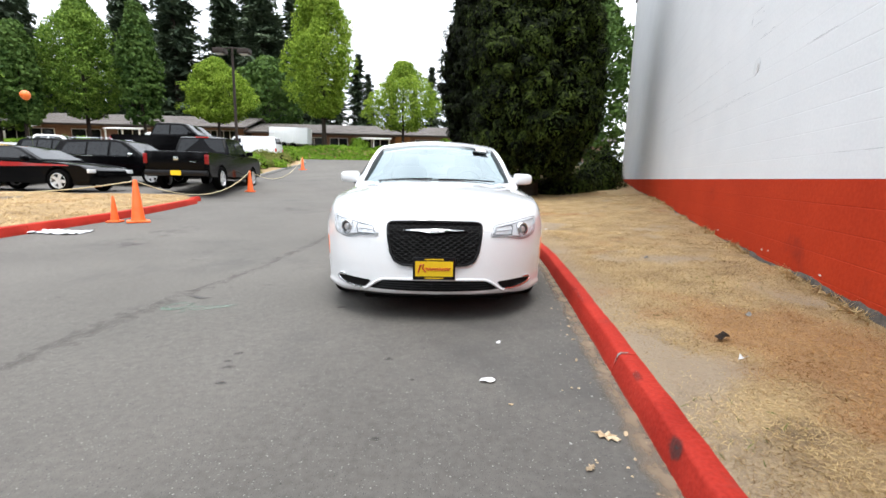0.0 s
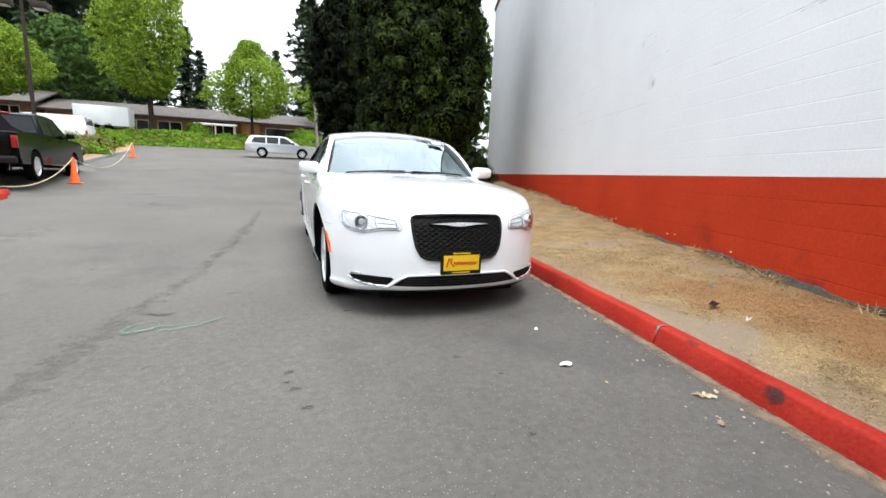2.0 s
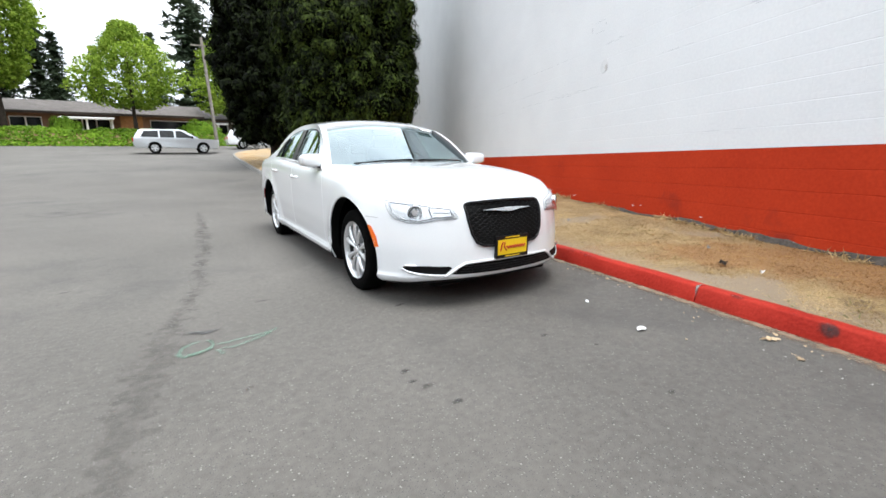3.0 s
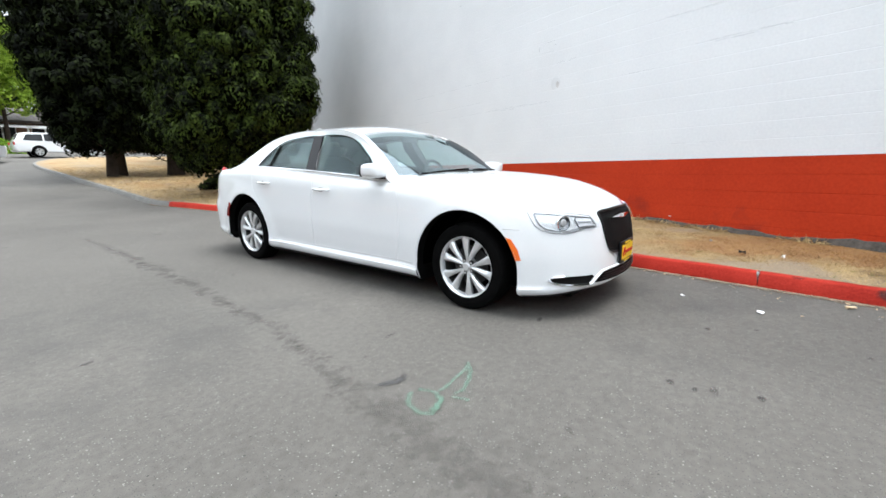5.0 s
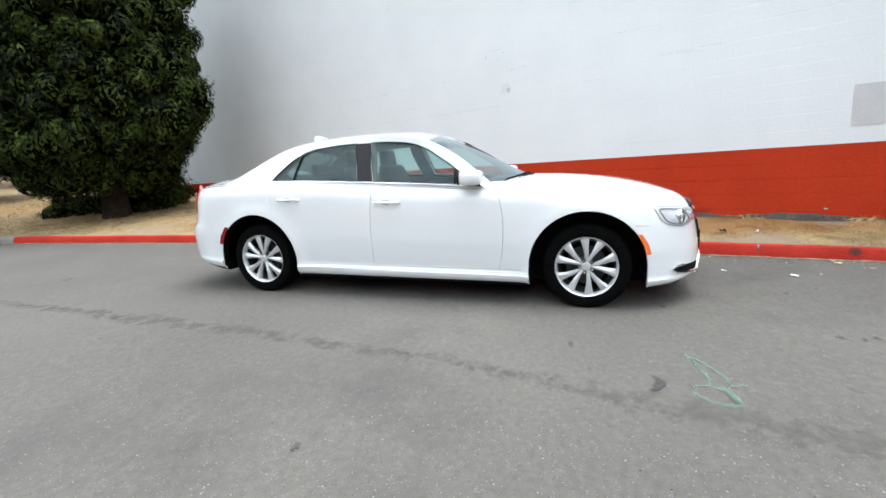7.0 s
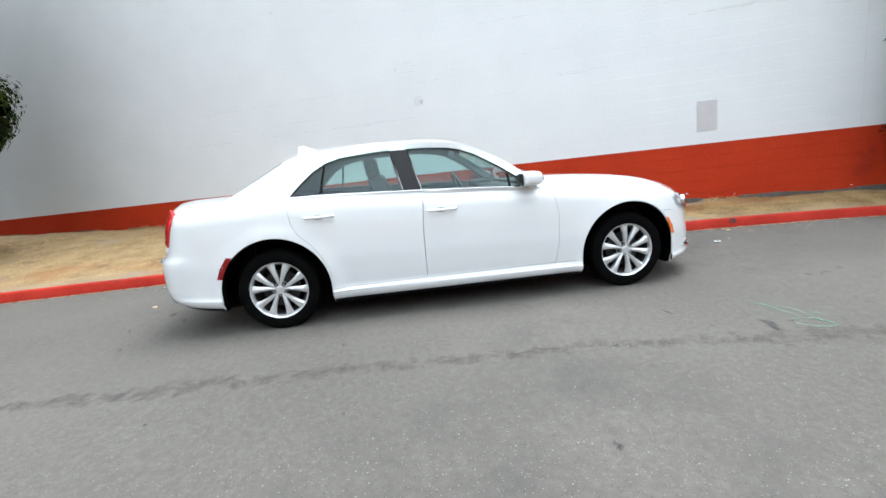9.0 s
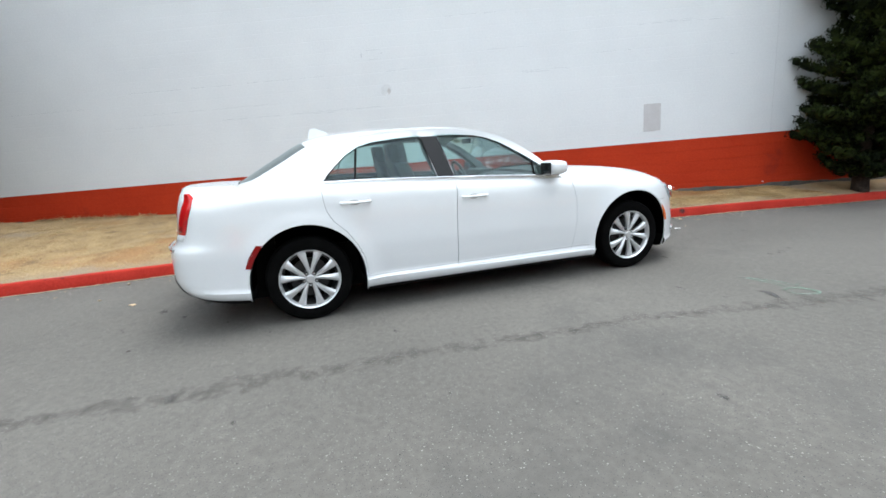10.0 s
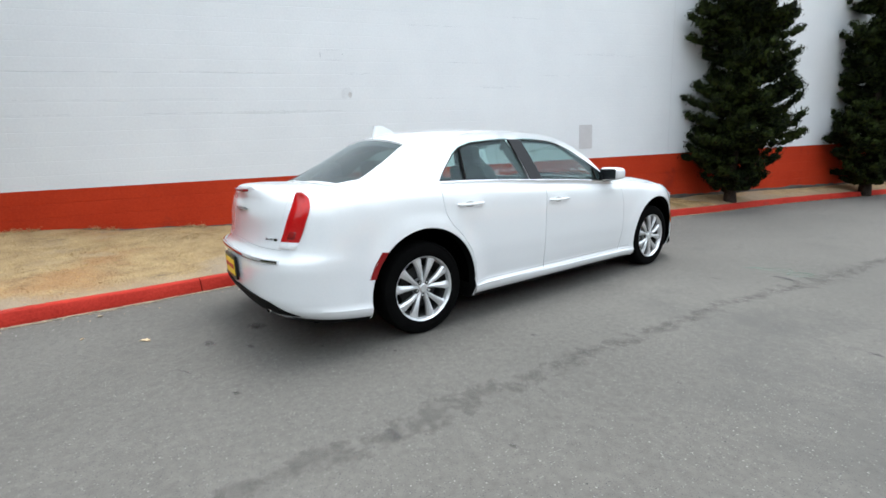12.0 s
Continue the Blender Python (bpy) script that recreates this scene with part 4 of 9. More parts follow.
def roof_point(t, r, drop=0.0):
    """A point of the roof skin: t along RAIL, r from the middle (0) to the rail (1, or -1)."""
    x, y, z, ym, zm = (c(t) for c in rail_t)
    q = abs(r) ** 2.2
    return Vector((x * r, ym + (y - ym) * q, zm + (z - zm) * q - drop))


def glasshouse_x(y, z, inset=0.0):
    """The side windows' surface: leans in from the belt to the roof rail."""
    return 0.893 - 0.44 * (z - 1.04) - 0.30 * max(0.0, z - 1.04) ** 2 - inset


def glasshouse(inset, low):
    bm = bmesh.new()
    rings = []
    for i in range(73):
        t = 12 * i / 72
        ring = []
        x, y, z, ym, zm = (c(t) for c in rail_t)
        foot = belt_z(y) - 0.05 - low
        move = inset * 1.6 * ((1 - smooth01(t, 0.0, 3.5)) - smooth01(t, 9.0, 12.0))
        for sgn in (1, -1):
            half = []
            for k in range(8):
                u = k / 7
                zz = foot + (z - inset * 1.2 - foot) * u
                xx = min(glasshouse_x(y, zz), 0.893) - inset
                xx = xx + (x - inset - xx) * smooth01(u, 0.55, 1.0)
                half.append(Vector((xx * sgn, y + move, zz)))
            for k in range(1, 12):
                r = 1 - k / 12
                p = roof_point(t, r * (x - inset) / x, inset * 1.2)
                p.y += move
                p.x *= sgn
                half.append(p)
            if sgn > 0:
                ring += half + [roof_point(t, 0, inset * 1.2) + Vector((0, move, 0))]
            else:
                ring += half[::-1]
        rings.append([bm.verts.new(p) for p in ring])
    n = len(rings[0])
    for p, q in zip(rings, rings[1:]):
        for k in range(n):
            bm.faces.new((p[k], p[(k + 1) % n], q[(k + 1) % n], q[k]))
    for ring in (rings[0], rings[-1]):
        bm.faces.new(ring)
    bmesh.ops.triangulate(bm, faces=[f for f in bm.faces if len(f.verts) > 4])
    bmesh.ops.recalc_face_normals(bm, faces=bm.faces)
    return bm


FRONT_WIN = [(0.935, 1.012), (1.785, 1.062), (1.875, 1.402), (1.70, 1.400), (1.53, 1.386), (1.42, 1.360), (1.30, 1.308), (1.10, 1.185), (0.955, 1.082)]
REAR_WIN = [(1.945, 1.068), (2.865, 1.102), (2.77, 1.195), (2.67, 1.280), (2.56, 1.342), (2.44, 1.374), (2.20, 1.396), (2.022, 1.403)]
WINDSHIELD = [(-0.80, 0.765), (-0.735, 1.02), (-0.69, 1.20), (-0.655, 1.345), (-0.3, 1.375), (0, 1.380), (0.3, 1.375), (0.655, 1.345), (0.69, 1.20), (0.735, 1.02), (0.80, 0.765), (0.5, 0.56), (0.25, 0.49), (0, 0.46),
              (-0.25, 0.49), (-0.5, 0.56)]
BACKLIGHT = [(-0.56, 2.96), (-0.63, 3.18), (-0.68, 3.40), (-0.55, 3.51), (0, 3.56), (0.55, 3.51), (0.68, 3.40), (0.63, 3.18), (0.56, 2.96), (0.3, 2.99), (-0.3, 2.99)]
shell = solid(glasshouse(0.0, 0.0))
cut(shell, solid(glasshouse(0.045, 0.5)))
for poly in (FRONT_WIN, REAR_WIN):
    cut(shell, solid(prism(poly, "x", -1.3, 1.3)))
cut(shell, solid(prism(WINDSHIELD, "z", 0.9, 1.7)))
cut(shell, solid(prism(BACKLIGHT, "z", 0.9, 1.7)))
shell.name, shell.parent = "roof", sedan


def inside(p, poly):
    hit = False
    for (x0, y0), (x1, y1) in zip(poly, poly[1:] + poly[:1]):
        if (y0 > p[1]) != (y1 > p[1]) and p[0] < (x1 - x0) * (p[1] - y0) / (y1 - y0) + x0:
            hit = not hit
    return hit


def lining(p):
    c = p.center
    out = Vector((c.x, (c.y - 2.1) * 0.5, (c.z - 0.9) * 1.5))
    if abs(p.normal.x) < 0.35 and abs(c.x) > 0.45 and 1.70 < c.y < 2.10 and c.z < 1.42:
        return 1
    return int(p.normal.dot(out) < -0.02)


finish(shell, [M["paint_white"], M["interior_light"]], lining, 35)


def skin_patch(t0, t1, r1, drop, mat, name, parent, label="", nt=14, nr=20, flat=0.0):
    verts, faces = [], []
    for i in range(nt + 1):
        for k in range(nr + 1):
            r = -r1 + 2 * r1 * k / nr
            straight = roof_point(t0, r, drop).lerp(roof_point(t1, r, drop), i / nt)
            verts.append(roof_point(t0 + (t1 - t0) * i / nt, r, drop).lerp(straight, flat))
    for i in range(nt):
        for k in range(nr):
            q = i * (nr + 1) + k
            faces.append((q, q + 1, q + nr + 2, q + nr + 1))
    ob = link(name, mesh_of(name, verts, faces, mat, True), parent, label)
    ob.visible_shadow = False
    return ob


skin_patch(0.0, 3.25, 0.965, 0.012, M["glass_front"], "windshield", sedan, "clear windshield reflecting the sky", flat=0.65)
skin_patch(8.6, 11.75, 0.90, 0.012, M["glass_rear"], "rear_window", sedan, "dark tinted rear window")


def side_plate(poly, sgn, out, mat, name, parent, thick=0.004, label="", shadow=True):
    """A thin plate on the side window surface."""
    bm = bmesh.new()
    a = [bm.verts.new((sgn * (glasshouse_x(y, z) + out), y, z)) for y, z in poly]
    b = [bm.verts.new((sgn * (glasshouse_x(y, z) + out - thick), y, z)) for y, z in poly]
    pair = dict(zip(a, b))
    for f in bmesh.ops.triangulate(bm, faces=[bm.faces.new(a)])["faces"]:
        bm.faces.new([pair[v] for v in f.verts][::-1])
    for i in range(len(poly)):
        j = (i + 1) % len(poly)
        bm.faces.new((a[i], b[i], b[j], a[j]))
    ob = part(name, bm, mat, parent, label, smooth=False)
    ob.visible_shadow = shadow
    return ob


def side_bar(pts, sgn, out, radius, mat, name, parent, label=""):
    bm = tube([(sgn * (glasshouse_x(y, z) + out), y, z) for y, z in pts], radius, 6)
    return part(name, bm, mat, parent, label)


def fine(poly, n=3, closed=True):
    out = []
    for p, q in zip(poly, poly[1:] + (poly[:1] if closed else [])):
        out += [(p[0] + (q[0] - p[0]) * k / n, p[1] + (q[1] - p[1]) * k / n) for k in range(n)]
    return out + ([] if closed else [poly[-1]])


for sgn, pair in ((-1, doors[0:2]), (1, doors[2:4])):
    for k, (poly, door) in enumerate(zip((FRONT_WIN, REAR_WIN), pair)):
        side_plate(fine(grown(poly, 0.012)), sgn, -0.014, M["glass_side"], "window", door, 0.003, "tinted side window", False)
        side_bar(fine(poly), sgn, -0.004, 0.0050, M["plastic_black"], "window_seal", door)
        side_bar([(2.62, 1.09), (2.60, 1.20), (2.575, 1.325)] if k else [(1.04, 1.02), (1.045, 1.13)], sgn, -0.006, 0.010, M["plastic_black"], "divider", door)
    side_plate([(1.79, 1.062), (1.94, 1.068), (2.018, 1.403), (1.879, 1.402)], sgn, 0.010, M["pillar"], "pillar_trim", sedan, 0.014, "dark glossy pillar trim")
    part("belt_moulding", tube([(sgn * (glasshouse_x(y, belt_z(y)) + 0.006), y, belt_z(y) + 0.004) for y in spread((0.88, 0.12), (2.86, 0))], 0.006, 6), M["chrome"], sedan)

# handles
for door, sgn, y, z in zip(doors, (-1, -1, 1, 1), (1.64, 2.64, 1.64, 2.64), (0.885, 0.925, 0.885, 0.925)):
    bm = bmesh.new()
    pts = [(-0.115, 0.0), (-0.10, 0.022), (-0.03, 0.034), (0.06, 0.034), (0.10, 0.022), (0.115, 0.0)]
    tube([(sgn * (side_x(y + a, z) + o), y + a, z + 0.006 * a) for a, o in pts], 0.0105, 8, bm)
    part("handle", bm, M["paint_white"], door)
    # grey disc paints the shade in the cup behind the handle
    part("handle_cup", lathe([(0.0, 0.0), (0.028, 0.001), (0.030, 0.004), (0.0, 0.006)], 16, "x"), M["lamp_grey"], door).matrix_basis = Matrix.Translation(
        (sgn * (side_x(y, z) - 0.001), y + 0.01, z - 0.002)) @ Matrix.Diagonal((sgn, 1.6, 0.7, 1))

# sill crease and lower moulding
for sgn in (-1, 1):
    part("sill_moulding", tube([(sgn * (side_x(y, 0.292) - 0.004), y, 0.292) for y in spread((0.45, 0.1), (2.60, 0))], 0.009, 6), M["paint_white"], sedan)
    part("sill_seam", tube([(sgn * (side_x(y, 0.318) + 0.0005), y, 0.318) for y in spread((0.50, 0.1), (2.58, 0))], 0.0024, 5), M["lamp_grey"], sedan)
    for a in AXLES:
        arc = [(a + (ARCH_R + 0.002) * math.cos(q), HUB_Z + 0.005 + (ARCH_R + 0.002) * math.sin(q)) for q in (radians(d) for d in range(0, 181, 6))]
        arc = [(arc[0][0], bottom_z(arc[0][0]) + 0.03), (arc[0][0], 0.28)] + arc + [(arc[-1][0], 0.28), (arc[-1][0], bottom_z(arc[-1][0]) + 0.03)]
        part("arch_lip", tube([(sgn * (side_x(y, z) - 0.0055), y, z) for y, z in arc], 0.007, 6), M["paint_white"], sedan)
        # near-black sheet added to put deep shade into the arch
        liner = bmesh.new()
        strip = []
        for q in (radians(d) for d in range(-6, 187, 8)):
            y, z = a + (ARCH_R - 0.012) * math.cos(q), HUB_Z + 0.005 + (ARCH_R - 0.012) * math.sin(q)
            strip.append([liner.verts.new((sgn * x, y, z)) for x in (0.55, 0.72, 0.885)])
        for p, q in zip(strip, strip[1:]):
            for k in range(2):
                liner.faces.new((p[k], p[k + 1], q[k + 1], q[k]))
        liner.faces.new([p[0] for p in strip])
        part("arch_liner", liner, M["liner"], sedan, "near-black wheel-arch liner that stands for the arch's shade")


# wheels: the outer face looks along -x
def wheel():
    rim = bmesh.new()
    lathe([(0.2375, -0.104), (0.240, -0.094), (0.233, -0.091), (0.227, -0.082), (0.222, -0.060), (0.219, -0.060), (0.222, -0.080), (0.230, -0.098)], 56, "x", rim, closed=True)
    w = part("wheel", rim, M["alloy"], sedan, "silver ten-spoke alloy wheel")
    part("tyre", lathe([(0.232, -0.098), (0.262, -0.1085), (0.30, -0.108), (0.322, -0.100), (0.334, -0.082), (0.338, -0.05), (0.338, 0.05), (0.332, 0.085), (0.30, 0.106), (0.25, 0.106), (0.232, 0.095)],
                       56, "x", closed=True), M["rubber"], w, "black tyre")
    # alloy barrel coloured dark: the shade behind the spokes is painted in
    part("barrel", lathe([(0.219, -0.061), (0.206, -0.02), (0.203, 0.06), (0.232, 0.09), (0.236, 0.098), (0.200, 0.09), (0.198, -0.02), (0.212, -0.061)], 40, "x", closed=True), M["iron"], w, "inner barrel, darkened for the shade behind the spokes")
    part("brake_disc", lathe([(0.0, -0.012), (0.155, -0.012), (0.155, 0.012), (0.0, 0.012)], 32, "x"), M["iron"], w)
    # black disc added for the shade behind the wheel
    part("wheel_back", lathe([(0.0, 0.055), (0.2, 0.055), (0.2, 0.062), (0.0, 0.062)], 32, "x"), M["plastic_black"], w)
    for k in range(10):
        lug, side_k = radians(54 + 72 * (k // 2)), (1 if k % 2 else -1)
        bm = bmesh.new()
        rings = []
        for u in (0.0, 0.2, 0.45, 0.7, 0.88, 1.0):
            r, a = 0.040 + (0.227 - 0.040) * u, lug + side_k * radians(27 - 13.5 * u + 5.5 * u * u)
            c, t = Vector((0, math.cos(a), math.sin(a))), Vector((0, -math.sin(a), math.cos(a))) * side_k
            hw = 0.0125 + 0.0125 * u + 0.013 * u**4
            x = -0.080 - 0.016 * math.sin(u * 2.6)
            rings.append([bm.verts.new(c * r + t * q * hw + Vector((x + d, 0, 0))) for q, d in ((-1, 0.014), (-0.45, 0.001), (0.15, 0.0), (1, 0.012), (0.8, 0.042), (-0.8, 0.042))])
        for p, q in zip(rings, rings[1:]):
            for m in range(6):
                bm.faces.new((p[m], p[(m + 1) % 6], q[(m + 1) % 6], q[m]))
        bm.faces.new(rings[0])
        bm.faces.new(rings[-1][::-1])
        part("spoke", bm, M["alloy"], w, sharp=28)
    part("hub", lathe([(0.0, -0.090), (0.026, -0.090), (0.031, -0.086), (0.034, -0.078), (0.058, -0.074), (0.064, -0.066), (0.064, -0.02), (0.0, -0.02)], 32, "x"), M["alloy"], w)
    for k in range(5):
        a = radians(54 + 72 * k)
        bm = lathe([(0.0, -0.088), (0.008, -0.088), (0.011, -0.082), (0.011, -0.066), (0.0, -0.066)], 6, "x")
        bmesh.ops.translate(bm, verts=bm.verts, vec=(0, 0.052 * math.cos(a), 0.052 * math.sin(a)))
        part("lug_nut", bm, M["chrome"], w)
        # dark ring paints the shaded recess round the nut
        cup = lathe([(0.0115, -0.0775), (0.019, -0.0775), (0.019, -0.066), (0.0115, -0.066)], 16, "x", closed=True)
        bmesh.ops.translate(cup, verts=cup.verts, vec=(0, 0.052 * math.cos(a), 0.052 * math.sin(a)))
        part("lug_hole", cup, M["iron"], w)
    return w


first = wheel()
first.matrix_basis = pose(-0.799, AXLES[0], HUB_Z, 13)
for x, y, rx, rz in ((-0.805, AXLES[1], 5, 0), (0.799, AXLES[0], 8, 180), (0.805, AXLES[1], 50, 180)):
    copy_thing(first, pose(x, y, HUB_Z, rx, 0, rz))


# ---- nose: grille, lamps, plate, bumper openings ----
def nose_patch(poly, out, mat, name, parent, label="", back=0.02, rear=False, step=0.022, shadow=True):
    """A plate that follows the nose (or tail) inside the outline poly of (x, z) pairs, standing out from the skin."""
    at, sgn = (rear_y, 1) if rear else (front_y, -1)
    bm = bmesh.new()
    bm.faces.new([bm.verts.new((x, 0, z)) for x, z in poly])
    for i, axis in ((0, (1, 0, 0)), (1, (0, 0, 1))):
        lo, hi = min(p[i] for p in poly), max(p[i] for p in poly)
        k = math.ceil(lo / step) * step + 0.0007
        while k < hi:
            bmesh.ops.bisect_plane(bm, geom=bm.verts[:] + bm.edges[:] + bm.faces[:], plane_co=[k * c for c in axis], plane_no=axis)
            k += step
    ext = bmesh.ops.extrude_face_region(bm, geom=bm.faces[:])
    moved = {e for e in ext["geom"] if isinstance(e, bmesh.types.BMVert)}
    for v in bm.verts:
        v.co.y = at(v.co.x, v.co.z) + sgn * (out if v in moved else -back)
    ob = part(name, bm, mat, parent, label, sharp=30)
    ob.visible_shadow = shadow
    return ob


def nose_bar(pts, out, radius, mat, name, parent, label="", rear=False, closed=False):
    at, sgn = (rear_y, 1) if rear else (front_y, -1)
    return part(name, tube([(x, at(x, z) + sgn * out, z) for x, z in pts], radius, 8, closed=closed), mat, parent, label)


def mirrored(poly):
    return [(-x, z) for x, z in poly]


GRILLE = [(-0.350, 0.762), (-0.356, 0.745), (-0.350, 0.66), (-0.330, 0.555), (-0.296, 0.492), (-0.245, 0.468), (-0.15, 0.461), (0.15, 0.461), (0.245, 0.468), (0.296, 0.492), (0.330, 0.555), (0.350, 0.66), (0.356, 0.745),
          (0.350, 0.762), (0.318, 0.776), (0.15, 0.783), (0, 0.785), (-0.15, 0.783), (-0.318, 0.776)]
grille = nose_patch(GRILLE, 0.004, M["plastic_black"], "grille", sedan, "black honeycomb mesh grille in a black surround")
nose_bar(fine(GRILLE, 3), 0.006, 0.009, M["gloss_black"], "surround", grille, closed=True)


def honeycomb():
    bm = bmesh.new()
    z, row = 0.462, 0
    while z < 0.785:
        x = -0.36
        run = []
        while x < 0.362:
            k = round((x + 0.36) / 0.014)
            p = (x, z + (0.0085 if (k // 2 + row) % 2 else 0.0))
            if inside(p, GRILLE):
                run.append((p[0], front_y(*p) - 0.010, p[1]))
            x += 0.014
        if len(run) > 2:
            tube(run, 0.0017, 4, bm)
        z, row = z + 0.0175, row + 1
    return part("mesh", bm, M["mesh_black"], grille, smooth=False)


honeycomb()
wing = [(-0.235, 0.722), (-0.12, 0.716), (-0.05, 0.706), (0, 0.702), (0.05, 0.706), (0.12, 0.716), (0.235, 0.722), (0.12, 0.730), (0.05, 0.731), (0, 0.733), (-0.05, 0.731), (-0.12, 0.730)]
nose_patch(wing, 0.024, M["chrome"], "emblem", sedan, "winged chrome emblem", back=-0.008)
nose_patch([(-0.035, 0.708), (0.035, 0.708), (0.035, 0.728), (-0.035, 0.728)], 0.027, M["lamp_grey"], "emblem_centre", sedan, back=-0.02)

LAMP = [(-0.435, 0.672), (-0.428, 0.690), (-0.455, 0.752), (-0.54, 0.768), (-0.66, 0.785), (-0.75, 0.797), (-0.805, 0.802), (-0.826, 0.792), (-0.824, 0.745), (-0.816, 0.702), (-0.792, 0.668), (-0.74, 0.648),
        (-0.67, 0.642), (-0.60, 0.658), (-0.57, 0.668)]
for sgn in (-1, 1):
    poly = LAMP if sgn < 0 else mirrored(LAMP)
    lamp = nose_patch(poly, 0.002, M["lamp_silver"], "headlight", sedan, "clear headlight with a projector and a light bar")
    nose_bar(fine(poly, 2), 0.004, 0.0035, M["lamp_grey"], "bezel", lamp, closed=True)
    inner = grown(poly, -0.017)
    nose_bar(fine(inner, 2), 0.010, 0.005, M["lamp_grey"], "inner_bezel", lamp, closed=True)
    x, z, r0 = sgn * 0.680, 0.715, 0.055
    y = front_y(x, z)
    for name, prof, mat in (("projector", [(0.0, -0.030), (r0 * 0.38, -0.026), (r0 * 0.55, -0.012), (r0 * 0.58, 0.004), (0.0, 0.004)], "lamp_grey"),
                            ("projector_ring", [(r0 * 0.60, 0.004), (r0 * 0.64, -0.014), (r0 * 0.72, -0.014), (r0 * 0.74, 0.004)], "lamp_dark"),
                            ("projector_rim", [(r0 * 0.76, 0.004), (r0 * 0.82, -0.024), (r0 * 0.94, -0.026), (r0, -0.018), (r0 * 1.02, 0.004)], "chrome")):
        bm = lathe(prof, 32, "y", closed=name != "projector")
        lean = math.atan2(front_y(x + 0.02, z) - front_y(x - 0.02, z), 0.04)
        bmesh.ops.rotate(bm, verts=bm.verts, cent=(0, 0, 0), matrix=Matrix.Rotation(lean * 0.85, 3, "Z"))
        bmesh.ops.translate(bm, verts=bm.verts, vec=(x, y + 0.004, z))
        part(name, bm, M[mat], lamp)
    bar = [(sgn * a, b) for a, b in ((0.458, 0.684), (0.470, 0.740), (0.590, 0.752), (0.604, 0.736), (0.592, 0.682))][::-sgn]
    nose_patch(bar, 0.010, M["lamp_silver"], "light_bar", lamp, back=-0.003)
    nose_bar(fine(bar, 3), 0.012, 0.0045, M["lamp_dark"], "bar_edge", lamp, closed=True)
    nose_bar([(sgn * a, b) for a, b in ((0.475, 0.713), (0.53, 0.716), (0.585, 0.718))], 0.014, 0.004, M["lamp_grey"], "bar_rib", lamp)
    nose_patch(poly, 0.030, M["glass_clear"], "lens", lamp, back=-0.024, shadow=False)

# lower bumper: slots, intake, chrome lines
INTAKE = [(-0.50, 0.276), (-0.46, 0.272), (0, 0.268), (0.46, 0.272), (0.50, 0.276), (0.44, 0.318), (0.39, 0.342), (0, 0.350), (-0.39, 0.342), (-0.44, 0.318)]
intake = nose_patch(INTAKE, 0.003, M["plastic_black"], "lower_intake", sedan, "black lower air intake")
for z in (0.290, 0.308, 0.326):
    nose_bar([(x, z) for x in spread((-0.44 + (z - 0.28), 0.05), (0.44 - (z - 0.28), 0))], 0.008, 0.004, M["gloss_black"], "slat", intake)
nose_bar([(-0.56, 0.256), (-0.52, 0.266), (-0.44, 0.324), (-0.39, 0.349), (-0.2, 0.356), (0, 0.357), (0.2, 0.356), (0.39, 0.349), (0.44, 0.324), (0.52, 0.266), (0.56, 0.256)], 0.004, 0.010, M["paint_white"],
         "intake_frame", intake, "bright intake frame")
for sgn in (-1, 1):
    slot = [(-0.53, 0.276), (-0.60, 0.277), (-0.68, 0.283), (-0.740, 0.296), (-0.768, 0.316), (-0.752, 0.332), (-0.65, 0.336), (-0.50, 0.332), (-0.485, 0.320)]
    poly = slot if sgn < 0 else mirrored(slot)[::-1]
    pocket = nose_patch(poly, 0.003, M["plastic_black"], "fog_slot", sedan, "black slot with a chrome line")
    nose_bar([(sgn * a, b) for a, b in ((0.54, 0.271), (0.60, 0.271), (0.68, 0.277), (0.745, 0.291), (0.776, 0.316), (0.757, 0.337), (0.70, 0.340))], 0.008, 0.010, M["chrome"], "chrome_line", pocket)
plate_y = front_y(0, 0.43) - 0.022
plate = part("dealer_plate", box(-0.158, 0.158, plate_y, plate_y + 0.02, 0.358, 0.528, 0.004), M["gloss_black"], sedan, "yellow dealer plate in a black frame")
part("plate_face", box(-0.140, 0.140, plate_y - 0.003, plate_y + 0.002, 0.386, 0.500, 0.0), M["plate_yellow"], plate, smooth=False)
part("frame_strip", box(-0.07, 0.07, plate_y - 0.003, plate_y + 0.002, 0.510, 0.518, 0.0), M["plate_yellow"], plate, smooth=False)
part("frame_strip", box(-0.07, 0.07, plate_y - 0.003, plate_y + 0.002, 0.368, 0.376, 0.0), M["plate_yellow"], plate, smooth=False)
bm = bmesh.new()
tube([(-0.118, plate_y - 0.005, 0.415), (-0.10, plate_y - 0.005, 0.478), (-0.075, plate_y - 0.005, 0.478), (-0.085, plate_y - 0.005, 0.448), (-0.06, plate_y - 0.005, 0.418)], 0.005, 6, bm)
tube([(-0.06 + 0.0045 * k, plate_y - 0.005, 0.442 + 0.011 * math.sin(k * 1.15)) for k in range(41)], 0.0042, 6, bm)
part("plate_script", bm, M["plate_red"], plate, "red bar in place of lettering", smooth=False)

